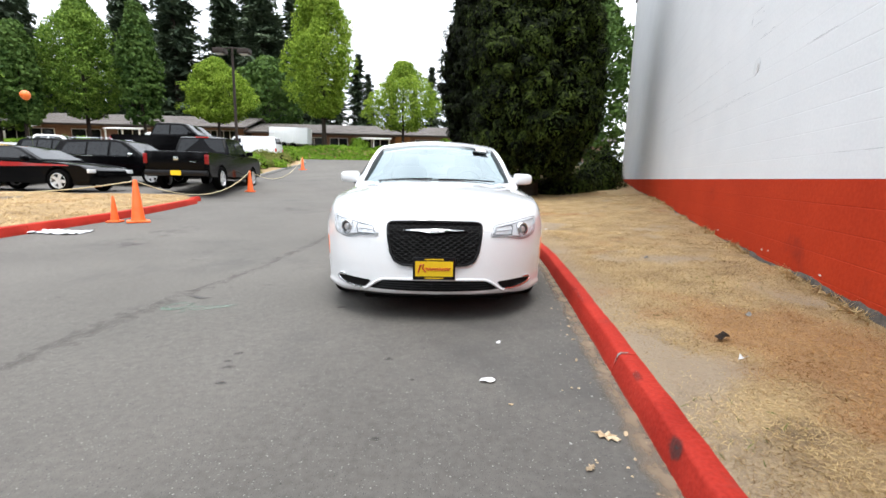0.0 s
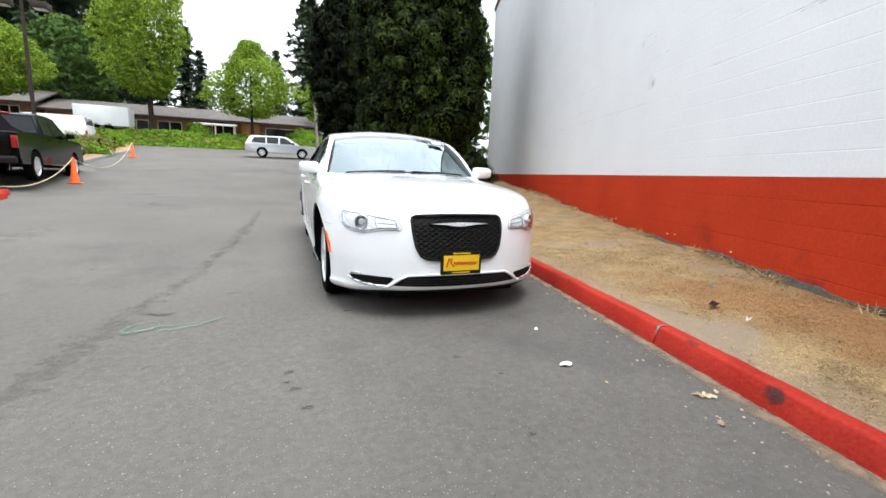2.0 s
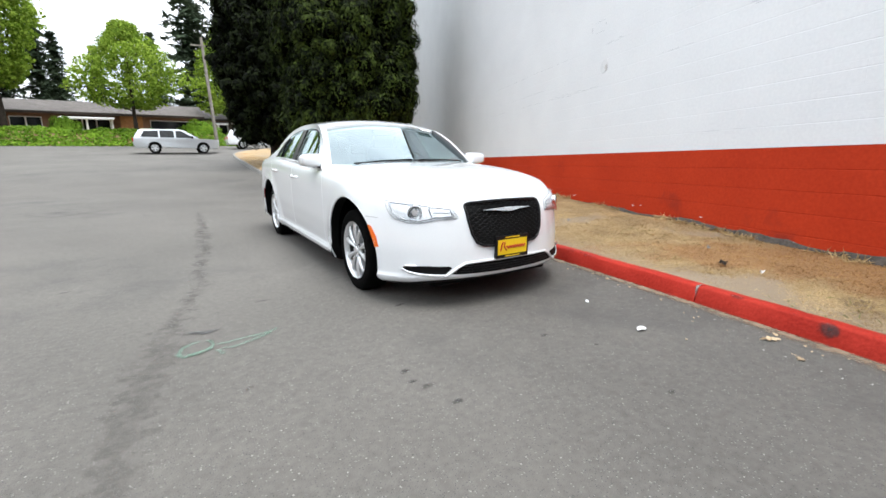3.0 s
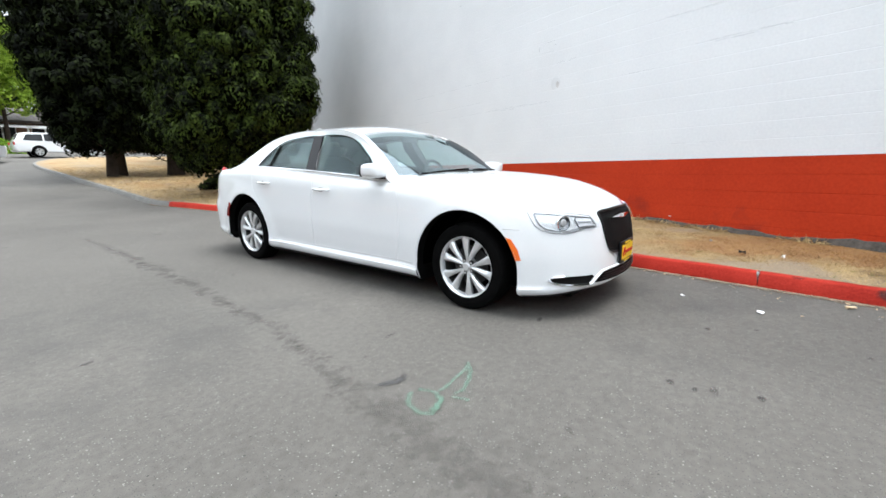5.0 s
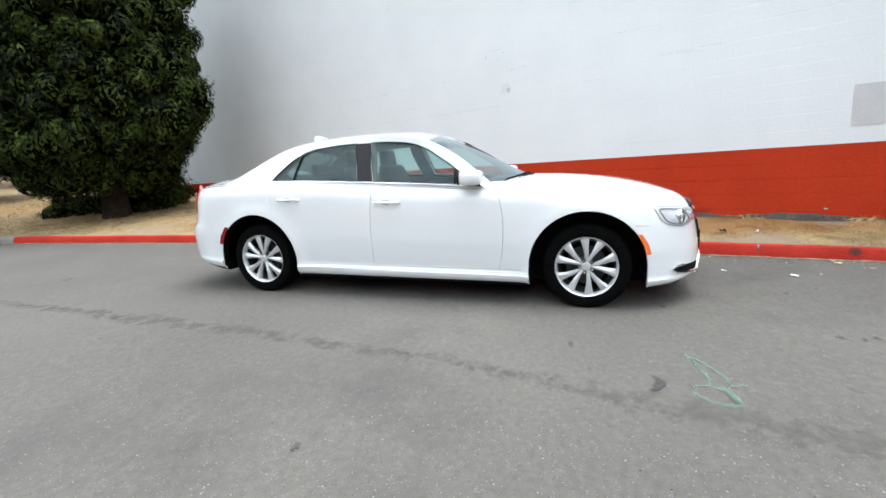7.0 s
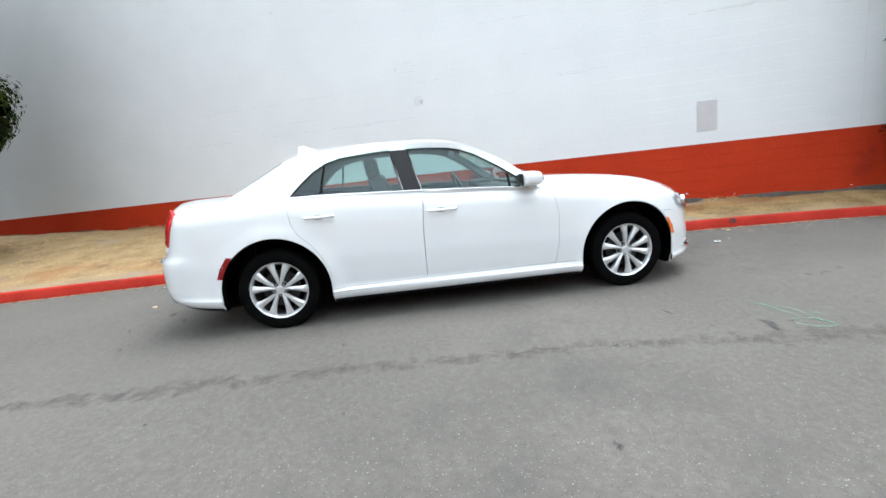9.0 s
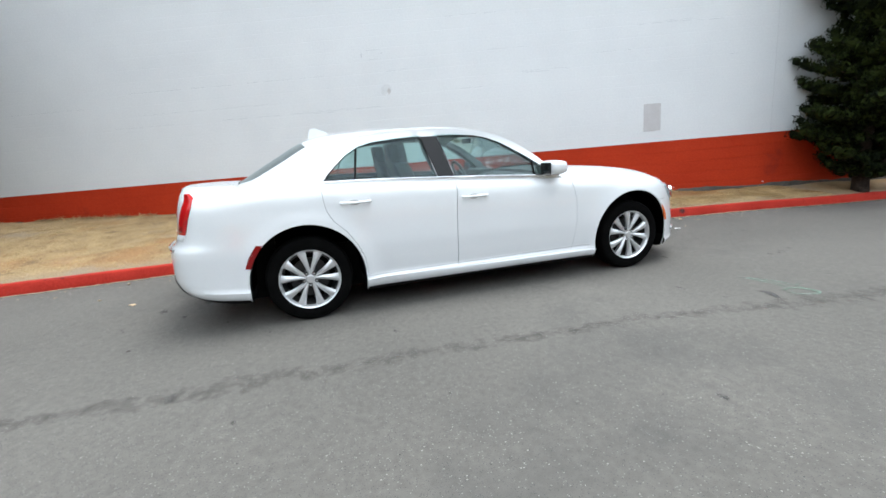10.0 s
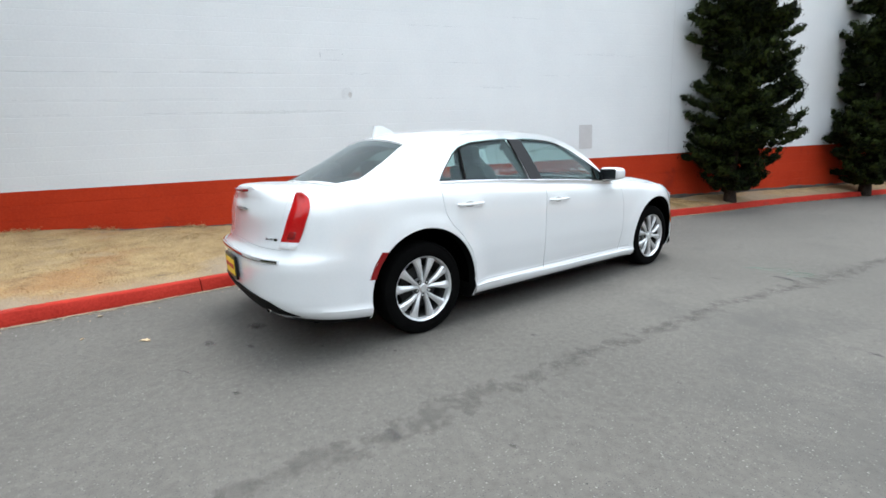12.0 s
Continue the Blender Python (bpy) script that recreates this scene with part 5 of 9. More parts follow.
# side markers
for sgn in (-1, 1):
    for name, mat, pts, text in (("side_marker", "lens_amber", [(-0.360, 0.612), (-0.392, 0.604), (-0.440, 0.53), (-0.462, 0.456), (-0.428, 0.452), (-0.402, 0.525)], "amber side marker"),
                                 ("side_marker", "lens_dark_red", [(3.360, 0.668), (3.405, 0.674), (3.466, 0.59), (3.502, 0.505), (3.462, 0.500), (3.425, 0.580)], "dark red side marker")):
        bm = bmesh.new()
        a, b = [bm.verts.new((sgn * (side_x(y, z) + 0.003), y, z)) for y, z in pts], [bm.verts.new((sgn * (side_x(y, z) - 0.01), y, z)) for y, z in pts]
        bm.faces.new(a)
        bm.faces.new(b[::-1])
        for i in range(len(pts)):
            bm.faces.new((a[i], b[i], b[(i + 1) % len(pts)], a[(i + 1) % len(pts)]))
        part(name, bm, M[mat], sedan, text, smooth=False)

# mirrors
for sgn in (-1, 1):
    bm = bmesh.new()
    bmesh.ops.create_uvsphere(bm, u_segments=24, v_segments=14, radius=1)
    for v in bm.verts:
        c = v.co
        f = lambda q, e: math.copysign(abs(q) ** e, q)
        v.co = Vector((f(c.x, 0.45) * 0.10, f(c.y, 0.55) * 0.115 * (1.0 if c.y < 0 else 0.55), f(c.z, 0.5) * (0.062 - 0.010 * c.x * sgn)))
    bmesh.ops.translate(bm, verts=bm.verts, vec=(sgn * 0.968, 0.905, 1.068))
    mirror = part("mirror", bm, M["paint_white"], sedan, "white door mirror")
    # dark glass colour stands for the dark reflection in the mirror
    part("mirror_glass", box(sgn * 0.968 - 0.082, sgn * 0.968 + 0.082, 0.964, 0.976, 1.018, 1.116, 0.003), M["window_dark"], mirror)
    part("mirror_foot", tube([(sgn * 0.86, 0.93, 1.02), (sgn * 0.89, 0.92, 1.025), (sgn * 0.93, 0.90, 1.03)], 0.032, 8), M["plastic_black"], mirror)
    tri = [(0.80, 0.995), (0.955, 1.005), (0.965, 1.08)]
    side_plate(tri, sgn, 0.006, M["plastic_black"], "mirror_base", mirror, 0.02)

# wipers, cowl, antenna, windshield sticker
cowl = bmesh.new()
rows = []
for k in range(15):
    x = -0.72 + 1.44 * k / 14
    y1 = 0.60 + 0.20 * (abs(x) / 0.745) ** 2
    rows.append([cowl.verts.new((x, y1 - 0.11, 1.053 - 0.05 * (x / 0.75) ** 2)), cowl.verts.new((x, y1 + 0.03, 1.064 - 0.05 * (x / 0.75) ** 2))])
for p, q in zip(rows, rows[1:]):
    cowl.faces.new((p[0], q[0], q[1], p[1]))
part("cowl", cowl, M["plastic_black"], sedan, "black cowl below the windshield")
for x0, x1 in ((-0.62, -0.05), (0.02, 0.62)):
    pts = [roof_point(0.16 + 0.05 * u, (x0 + (x1 - x0) * u) / 0.83) + Vector((0, -0.008, 0.008)) for u in (0, 0.25, 0.5, 0.75, 1)]
    part("wiper", tube(pts, 0.008, 6), M["plastic_black"], sedan)
fin = prism([(2.70, 1.48), (2.92, 1.455), (2.90, 1.548), (2.85, 1.556), (2.76, 1.52)], "x", -0.02, 0.02)
part("antenna_fin", fin, M["paint_white"], sedan, "white shark-fin antenna", smooth=False)
for r0, r1, a, b, mat, off, text in ((0.42, 0.62, 2.90, 2.99, "plastic_black", -0.006, "dark holder behind the windshield"), (0.60, 0.84, 2.50, 2.86, "plastic_black", -0.004, "dark holder behind the windshield"),
                                     (0.635, 0.805, 2.57, 2.79, "paper", 0.0, "white price tag behind the windshield")):
    bm = bmesh.new()
    net = [[bm.verts.new(roof_point(a + (b - a) * i / 4, r0 + (r1 - r0) * k / 4) + Vector((0, -off, off))) for k in range(5)] for i in range(5)]
    for i in range(4):
        for k in range(4):
            bm.faces.new((net[i][k], net[i][k + 1], net[i + 1][k + 1], net[i + 1][k]))
    part("window_tag", bm, M[mat], sedan, text)

# tail: lamps, chrome strip, plate, lower valance, exhausts, badge, brake light
def tail_wrap(turn, z, out=0.0):
    """A point of the tail's corner: turn 0 is the middle of the tail, 90 the car's side."""
    y = 4.0
    for _ in range(5):
        zn = nominal(z, y)
        c, sn = math.cos(radians(turn)) ** (2 / TAIL_P), math.sin(radians(turn)) ** (2 / TAIL_P)
        x, y = half_width(zn) * sn, tail_y(zn) - TAIL_L * (1 - c)
    return Vector((x + out * math.sin(radians(turn)), y + out * math.cos(radians(turn)), z))


def wrap_patch(left, right, z0, z1, out, mat, name, parent, sgn, label="", back=0.02, rows=14, cols=8):
    """A cushion round the tail's corner between two edges, each a table of turn over height."""
    bm = bmesh.new()
    layers = []
    for o in (out, -back):
        grid = []
        for j in range(rows + 1):
            z = z0 + (z1 - z0) * j / rows
            line = []
            for i in range(cols + 1):
                u, v = i / cols, j / rows
                puff = o if o < 0 else o * (0.35 + 0.65 * min(1.0, 6 * min(u, 1 - u, v, 1 - v)))
                p = tail_wrap(left(z) + (right(z) - left(z)) * u, z, puff)
                line.append(bm.verts.new((p.x * sgn, p.y, p.z)))
            grid.append(line)
        layers.append(grid)
    for grid in layers:
        for j in range(rows):
            for i in range(cols):
                bm.faces.new((grid[j][i], grid[j][i + 1], grid[j + 1][i + 1], grid[j + 1][i]))
    f, k = layers
    for j in range(rows):
        for i in (0, cols):
            bm.faces.new((f[j][i], f[j + 1][i], k[j + 1][i], k[j][i]))
    for i in range(cols):
        for j in (0, rows):
            bm.faces.new((f[j][i], f[j][i + 1], k[j][i + 1], k[j][i]))
    return part(name, bm, mat, parent, label)


lamp_in, lamp_out = table([(0.73, 37.5), (0.80, 39.5), (0.90, 43.0), (1.0, 46.5), (1.05, 48.5), (1.085, 50.5)]), table([(0.73, 50.5), (0.80, 53.5), (0.90, 57.0), (1.0, 59.5), (1.04, 59.0), (1.085, 53.5)])
mid_in, mid_out = (lambda z: lamp_in(z) + 4.0), (lambda z: lamp_out(z) - 3.5)
for sgn in (-1, 1):
    lamp = wrap_patch(lamp_in, lamp_out, 0.785, 1.083, 0.014, M["lens_red"], "tail_light", sedan, sgn, "tall slanted red tail light with a clear foot")
    wrap_patch(lamp_in, lamp_out, 0.738, 0.783, 0.012, M["lamp_silver"], "reverse_lens", lamp, sgn, "clear reversing lens", rows=4)
    wrap_patch(mid_in, mid_out, 0.80, 0.86, 0.018, M["lens_dark_red"], "inner_lens", lamp, sgn, "darker red lower lens", back=-0.010, rows=4)
    part("bumper_seam", tube([(sgn * (side_x(y, z) + 0.0005), y, z) for y, z in ((-0.44, 0.668), (-0.40, 0.671), (-0.37, 0.672), (-0.335, 0.672))], 0.0022, 5), M["lamp_grey"], sedan)
nose_bar([(x, 0.665) for x in spread((-0.74, 0.08), (0.74, 0))], 0.004, 0.014, M["chrome"], "bumper_strip", sedan, "chrome strip along the bumper's top", rear=True)
nose_patch([(-0.80, 0.315), (-0.5, 0.30), (0.5, 0.30), (0.80, 0.315), (0.62, 0.40), (0.45, 0.425), (-0.45, 0.425), (-0.62, 0.40)], 0.006, M["plastic_black"], "valance", sedan, "black rear valance", rear=True)
for sgn in (-1, 1):
    bm = lathe([(0.026, 0.0), (0.031, 0.004), (0.031, 0.12), (0.026, 0.12)], 24, "y", closed=True)
    for v in bm.verts:
        v.co.x *= 1.5
    bmesh.ops.translate(bm, verts=bm.verts, vec=(sgn * 0.52, 3.92, 0.325))
    part("exhaust_tip", bm, M["chrome"], sedan, "oval chrome exhaust tip")
py = rear_y(0, 0.52) + 0.002
rplate = part("dealer_plate", box(-0.158, 0.158, py, py + 0.018, 0.465, 0.635, 0.004), M["gloss_black"], sedan, "yellow dealer plate in a black frame")
part("plate_face", box(-0.140, 0.140, py + 0.016, py + 0.021, 0.493, 0.607), M["plate_yellow"], rplate, smooth=False)
part("plate_script", box(-0.12, 0.12, py + 0.019, py + 0.024, 0.540, 0.570), M["plate_red"], rplate, "red bar in place of lettering", smooth=False)
nose_patch([(-0.17, 0.955), (-0.06, 0.945), (0, 0.935), (0.06, 0.945), (0.17, 0.955), (0.06, 0.967), (-0.06, 0.967)], 0.012, M["chrome_dark_reflection"], "emblem", sedan, "winged chrome emblem", rear=True)
for k in range(3):
    nose_patch([(-0.66 + 0.045 * k, 0.785), (-0.63 + 0.045 * k, 0.785), (-0.63 + 0.045 * k, 0.800), (-0.66 + 0.045 * k, 0.800)], 0.003, M["chrome"], "badge", sedan, "small chrome badge", rear=True)
part("brake_light", box(-0.13, 0.13, 3.985, 4.025, 1.075, 1.095, 0.004), M["lens_dark_red"], sedan, "narrow red brake light under the lid's edge")

# underside that keeps daylight out below the sills
part("underbody", box(-0.84, 0.84, 0.50, 2.52, 0.172, 0.25, 0.02, box(-0.56, 0.56, -0.72, 3.75, 0.150, 0.25, 0.02)), M["plastic_black"], sedan)


# ---- inside the car ----
def cushion(x0, w, y, z0, z1, lean, thick=0.16):
    bm = bmesh.new()
    bmesh.ops.create_cube(bm, size=1)
    bmesh.ops.bevel(bm, geom=bm.edges[:], offset=0.18, segments=4, affect="EDGES", profile=0.6)
    for v in bm.verts:
        u = v.co.z + 0.5
        wide = w * (1.0 - 0.22 * max(0.0, u - 0.6))
        v.co = Vector((x0 + v.co.x * wide, y + v.co.y * thick + lean * u, z0 + (z1 - z0) * u))
    return bm


for x0 in (-0.38, 0.38):
    seat = part("front_seat", cushion(x0, 0.52, 1.98, 0.62, 1.20, 0.20, 0.15), M["interior"], sedan, "dark grey leather front seat")
    part("seat_base", box(x0 - 0.26, x0 + 0.26, 1.35, 2.0, 0.55, 0.72, 0.05), M["interior"], seat)
    part("headrest", cushion(x0, 0.27, 2.20, 1.195, 1.365, 0.02, 0.10), M["interior"], seat)
    for q in (-0.06, 0.06):
        part("headrest_post", tube([(x0 + q, 2.19, 1.16), (x0 + q, 2.20, 1.24)], 0.007, 6), M["chrome"], seat)
rear_seat = part("rear_seat", cushion(0, 1.30, 3.05, 0.83, 1.14, 0.20, 0.11), M["interior"], sedan, "dark grey leather rear bench")
for x0 in (-0.42, 0.42):
    part("headrest", cushion(x0, 0.28, 3.14, 1.12, 1.26, 0.02, 0.10), M["interior"], rear_seat)
part("parcel_shelf", box(-0.66, 0.66, 3.15, 3.50, 1.06, 1.085, 0.008), M["interior"], sedan)
dash = bmesh.new()
box(-0.70, 0.70, 0.72, 1.12, 0.80, 1.012, 0.05, dash)
box(0.20, 0.58, 0.95, 1.14, 0.95, 1.055, 0.03, dash)
part("dashboard", dash, M["interior"], sedan, "dark dashboard")
ring = lathe([(0.172 + 0.016 * math.cos(a), 0.016 * math.sin(a)) for a in (2 * math.pi * k / 8 for k in range(8))], 28, "y", closed=True)
steer = part("steering_wheel", ring, M["interior"], sedan, "dark leather steering wheel")
steer.matrix_basis = pose(0.38, 1.28, 0.99, -24)
part("steering_hub", lathe([(0, -0.03), (0.07, -0.03), (0.075, 0.0), (0, 0.02)], 20, "y"), M["interior"], steer)
for a in (0, 180, 270):
    part("steering_spoke", tube([(0.05 * math.cos(radians(a)), -0.01, 0.05 * math.sin(radians(a))), (0.165 * math.cos(radians(a)), 0, 0.165 * math.sin(radians(a)))], 0.016, 6), M["interior"], steer)
part("rear_view_mirror", box(-0.12, 0.12, 1.32, 1.345, 1.335, 1.39, 0.012), M["interior"], sedan)
# ---- marks on the wall ----
def wall_mark(name, poly, mat, label, out=0.007):
    """A flat mark on the wall; poly in metres along the wall and up."""
    bm = bmesh.new()
    a = [bm.verts.new((s, out, z)) for s, z in poly]
    b = [bm.verts.new((s, -0.002, z)) for s, z in poly]
    bm.faces.new(a)
    bm.faces.new(b[::-1])
    for i in range(len(poly)):
        j = (i + 1) % len(poly)
        bm.faces.new((a[i], b[i], b[j], a[j]))
    return part(name, bm, mat, wall, label, smooth=False)


wall_mark("patched_square", [(-0.035, 1.365), (-0.035, 1.83), (-0.045, 1.84), (-0.33, 1.835), (-0.342, 1.825), (-0.342, 1.37), (-0.33, 1.36), (-0.05, 1.36)], M["patch"], "grey painted-over square", 0.006)
rnd = random.Random(4)


def blotch(s, z, w, h, n=9):
    return [(s + w / 2 * math.cos(2 * math.pi * k / n) * rnd.uniform(0.75, 1.2), z + h / 2 * math.sin(2 * math.pi * k / n) * rnd.uniform(0.75, 1.2)) for k in range(n)]


wall_mark("scuff", blotch(4.61, 2.48, 0.20, 0.19), M["scuff"], "scuffed bare spot", 0.005)
wall_mark("scuff", blotch(4.55, 2.45, 0.06, 0.10), M["bare_block"], "scuffed bare spot", 0.008)
for s, z, w, h in ((4.80, 3.16, 0.36, 0.014), (4.78, 3.01, 0.26, 0.013), (4.98, 3.09, 0.016, 0.15), (4.62, 3.10, 0.02, 0.05), (4.44, 2.785, 0.30, 0.014), (4.35, 2.80, 0.34, 0.012), (1.88, 2.565, 0.42, 0.014),
                   (1.36, 2.575, 0.12, 0.02), (1.75, 2.59, 0.8, 0.008), (-0.36, 3.185, 0.95, 0.013), (-1.15, 3.17, 0.5, 0.011), (-0.62, 3.21, 0.5, 0.012), (5.76, 2.175, 0.40, 0.012), (8.3, 2.79, 1.9, 0.010),
                   (6.4, 2.80, 1.4, 0.010), (7.9, 2.405, 2.6, 0.010), (6.2, 2.20, 3.0, 0.010), (7.23, 4.43, 0.07, 0.05), (5.7, 2.215, 0.9, 0.010), (2.28, 1.36, 0.6, 0.010), (-1.63, 2.57, 0.2, 0.012), (9.1, 2.2, 1.1, 0.009),
                   (3.1, 2.39, 0.5, 0.008), (2.4, 3.0, 0.7, 0.009), (0.5, 2.79, 0.6, 0.009), (10.8, 2.59, 1.4, 0.009), (3.0, 3.6, 0.9, 0.010), (1.2, 3.8, 0.7, 0.010)):
    at = s - w / 2
    while at < s + w / 2:
        run = min(rnd.uniform(0.06, 0.30), s + w / 2 - at)
        t = max(0.004, 0.45 * h) * rnd.uniform(0.6, 1.3)
        dz = rnd.uniform(-0.003, 0.003)
        top = [(at + run * k / 4, z + dz + t * rnd.uniform(0.2, 0.6) * (0 < k < 4)) for k in range(5)]
        low = [(at + run * k / 4, z + dz - t * rnd.uniform(0.2, 0.6)) for k in range(4, -1, -1)]
        wall_mark("joint_crack", top + low, M["hairline"], "hairline crack along a block joint", 0.0025)
        at += run + rnd.choice((0.0, 0.02, 0.08, 0.15))
for s0 in (-2.36,):
    pts = [(s0 + (0.012 if s0 > 0 else 0.002) * rnd.uniform(-1, 1), BAND + 0.02 + k * 0.2) for k in range(38)]
    wall_mark("control_joint", [(s - 0.005, z) for s, z in pts] + [(s + 0.005, z) for s, z in pts[::-1]], M["scuff"], "vertical control joint", 0.004)
for k in range(11):
    s = rnd.uniform(-3.0, 5.5)
    y = WALL_O.y + s * WALL_D.y
    wall_mark("paint_chip", blotch(s, wall_foot(y) + rnd.uniform(0.05, 0.15), rnd.uniform(0.015, 0.05), rnd.uniform(0.01, 0.025), 7), M["bare_block"], "chip of bare block", 0.008)


# ---- marks on the road ----
def stain_material(name, tone, rough, scale, edge=0.25, amp=0.9, most=0.85):
    """A stain whose cover fades towards its edge and is broken up by noise."""
    m = bpy.data.materials.new(name)
    m.use_nodes = True
    n, l = m.node_tree.nodes, m.node_tree.links
    b, out = n["Principled BSDF"], n["Material Output"]
    at, noi, co, add, ramp, tr, mix = (n.new("ShaderNodeAttribute"), n.new("ShaderNodeTexNoise"), n.new("ShaderNodeTexCoord"), n.new("ShaderNodeMath"), n.new("ShaderNodeValToRGB"),
                                       n.new("ShaderNodeBsdfTransparent"), n.new("ShaderNodeMixShader"))
    at.attribute_name = "cover"
    noi.inputs["Scale"].default_value, noi.inputs["Detail"].default_value, noi.inputs["Roughness"].default_value = scale, 6.0, 0.7
    l.new(co.outputs["Object"], noi.inputs["Vector"])
    add.operation = "MULTIPLY_ADD"
    add.inputs[1].default_value = amp
    l.new(noi.outputs["Fac"], add.inputs[0])
    l.new(at.outputs["Fac"], add.inputs[2])
    ramp.color_ramp.elements[0].position, ramp.color_ramp.elements[1].position = 0.62, 0.62 + edge
    ramp.color_ramp.elements[1].color = (most, most, most, 1)
    l.new(add.outputs[0], ramp.inputs[0])
    b.inputs["Base Color"].default_value = (*tone, 1)
    b.inputs["Roughness"].default_value = rough
    l.new(ramp.outputs[0], mix.inputs[0])
    l.new(tr.outputs[0], mix.inputs[1])
    l.new(b.outputs[0], mix.inputs[2])
    l.new(mix.outputs[0], out.inputs[0])
    return m


ST = {"seam": stain_material("asphalt_seam_dirt", (0.100, 0.092, 0.084), 0.85, 9, 0.6), "oil": stain_material("oil_stain", (0.05, 0.049, 0.049), 0.7, 14, 0.5),
      "green": stain_material("faded_green_paint", (0.13, 0.26, 0.19), 0.7, 38, 0.38, 0.6, 0.56), "dirt": stain_material("kerb_dirt", (0.23, 0.17, 0.115), 0.9, 11, 0.5),
      "crumb": stain_material("crumbled_concrete", (0.26, 0.235, 0.215), 0.9, 20, 0.3), "scrape": stain_material("black_scrape", (0.05, 0.022, 0.02), 0.7, 22, 0.5), "dark_patch": stain_material("dark_asphalt_patch", (0.062, 0.060, 0.060), 0.7, 3.0, 0.6)}


def ribbon(name, points, width, mat, label, height=ground, lift=0.004, core=1.0, seed=0, category="stain", parent=None, fade=3):
    """A stain along points (x, y, width factor), lying on the ground."""
    fine_pts = []
    for p, q in zip(points, points[1:]):
        n = max(2, int(math.dist(p[:2], q[:2]) / 0.05))
        fine_pts += [[p[i] + (q[i] - p[i]) * k / n for i in range(3)] for k in range(n)]
    fine_pts.append(list(points[-1]))
    verts, faces, cover = [], [], []
    for i, p in enumerate(fine_pts):
        a, b = fine_pts[max(0, i - 1)], fine_pts[min(len(fine_pts) - 1, i + 1)]
        d = Vector((b[0] - a[0], b[1] - a[1])).normalized()
        wob = 0.25 * width * noise.noise(Vector((i * 0.21, seed, 0)))
        end = min(1.0, min(i, len(fine_pts) - 1 - i) / fade)
        for u, c in ((-1.0, 0.0), (-0.4, 0.75), (0.0, 1.0), (0.4, 0.75), (1.0, 0.0)):
            o = u * width * p[2] + wob
            x, y = p[0] - d.y * o, p[1] + d.x * o
            verts.append((x, y, height(x, y) + lift))
            cover.append(c * core * end * min(1.0, p[2] + 0.2))
    for i in range(len(fine_pts) - 1):
        for k in range(4):
            q = i * 5 + k
            faces.append((q, q + 5, q + 6, q + 1))
    me = mesh_of(name, verts, faces, mat)
    att = me.attributes.new("cover", "FLOAT", "POINT")
    att.data.foreach_set("value", cover)
    ob = link(name, me, parent, label)
    if not parent:
        tagged(ob, label, category, kind="structure")
    return ob


def spot(name, x, y, rx, ry, turn, mat, label, lift=0.0045, core=1.0, height=ground, parent=None):
    verts, faces, cover = [(x, y, height(x, y) + lift)], [], [core]
    for ring, c in ((0.5, 0.8 * core), (1.0, 0.0)):
        for k in range(14):
            a = 2 * math.pi * k / 14
            r = ring * (1 + 0.25 * noise.noise(Vector((x * 7 + math.cos(a), y * 7 + math.sin(a), ring))))
            u, v = r * rx * math.cos(a), r * ry * math.sin(a)
            px, py = x + u * math.cos(turn) - v * math.sin(turn), y + u * math.sin(turn) + v * math.cos(turn)
            verts.append((px, py, height(px, py) + lift))
            cover.append(c)
    for k in range(14):
        j = (k + 1) % 14
        faces += [(0, 1 + k, 1 + j), (1 + k, 15 + k, 15 + j, 1 + j)]
    me = mesh_of(name, verts, faces, mat)
    me.attributes.new("cover", "FLOAT", "POINT").data.foreach_set("value", cover)
    ob = link(name, me, parent, label)
    if not parent:
        tagged(ob, label, "stain", kind="structure")
    return ob


ribbon("seam_stain", [(-1.72, 6.5, 0.6), (-1.79, 4.3, 0.9), (-1.84, 3.7, 1.3), (-1.90, 2.4, 0.8), (-1.98, 1.64, 0.8), (-2.05, 0.80, 0.8), (-2.18, 0.15, 0.8), (-2.30, -0.35, 1.2), (-2.38, -0.8, 1.4),
                      (-2.42, -1.3, 1.1), (-2.52, -1.9, 0.9), (-2.75, -2.9, 0.8), (-3.1, -4.2, 0.7)], 0.17, ST["seam"], "dark dirty seam in the asphalt", seed=3, core=0.29)
ribbon("scrape_mark", [(-1.96, -0.30, 0.7), (-2.02, -0.36, 1.2), (-2.09, -0.37, 1.2), (-2.17, -0.32, 0.8), (-2.25, -0.22, 0.5)], 0.035, ST["oil"], "dark curved scrape on the asphalt", lift=0.006, core=0.6)
GREEN = [[(-2.09, -0.50), (-2.16, -0.515), (-2.215, -0.57), (-2.235, -0.65), (-2.21, -0.70), (-2.15, -0.695), (-2.09, -0.66), (-2.05, -0.60), (-2.06, -0.54), (-2.09, -0.50)],
         [(-2.07, -0.60), (-1.98, -0.62), (-1.88, -0.60), (-1.80, -0.585), (-1.71, -0.565), (-1.66, -0.53)], [(-2.05, -0.67), (-1.96, -0.70), (-1.86, -0.665), (-1.76, -0.62), (-1.70, -0.57)],
         [(-2.06, -0.66), (-2.02, -0.75), (-2.03, -0.80)], [(-2.20, -0.66), (-2.18, -0.69), (-2.10, -0.68), (-2.04, -0.64)]]
marking = tagged(new("survey_mark"), "faded green spray-painted survey loop on the asphalt", "marking", kind="structure")
for k, line in enumerate(GREEN):
    ribbon("paint_stroke", [(x, y, 1.0) for x, y in line], 0.034, ST["green"], "", lift=0.007 + 0.001 * k, core=0.56, seed=k, parent=marking, fade=0.9)
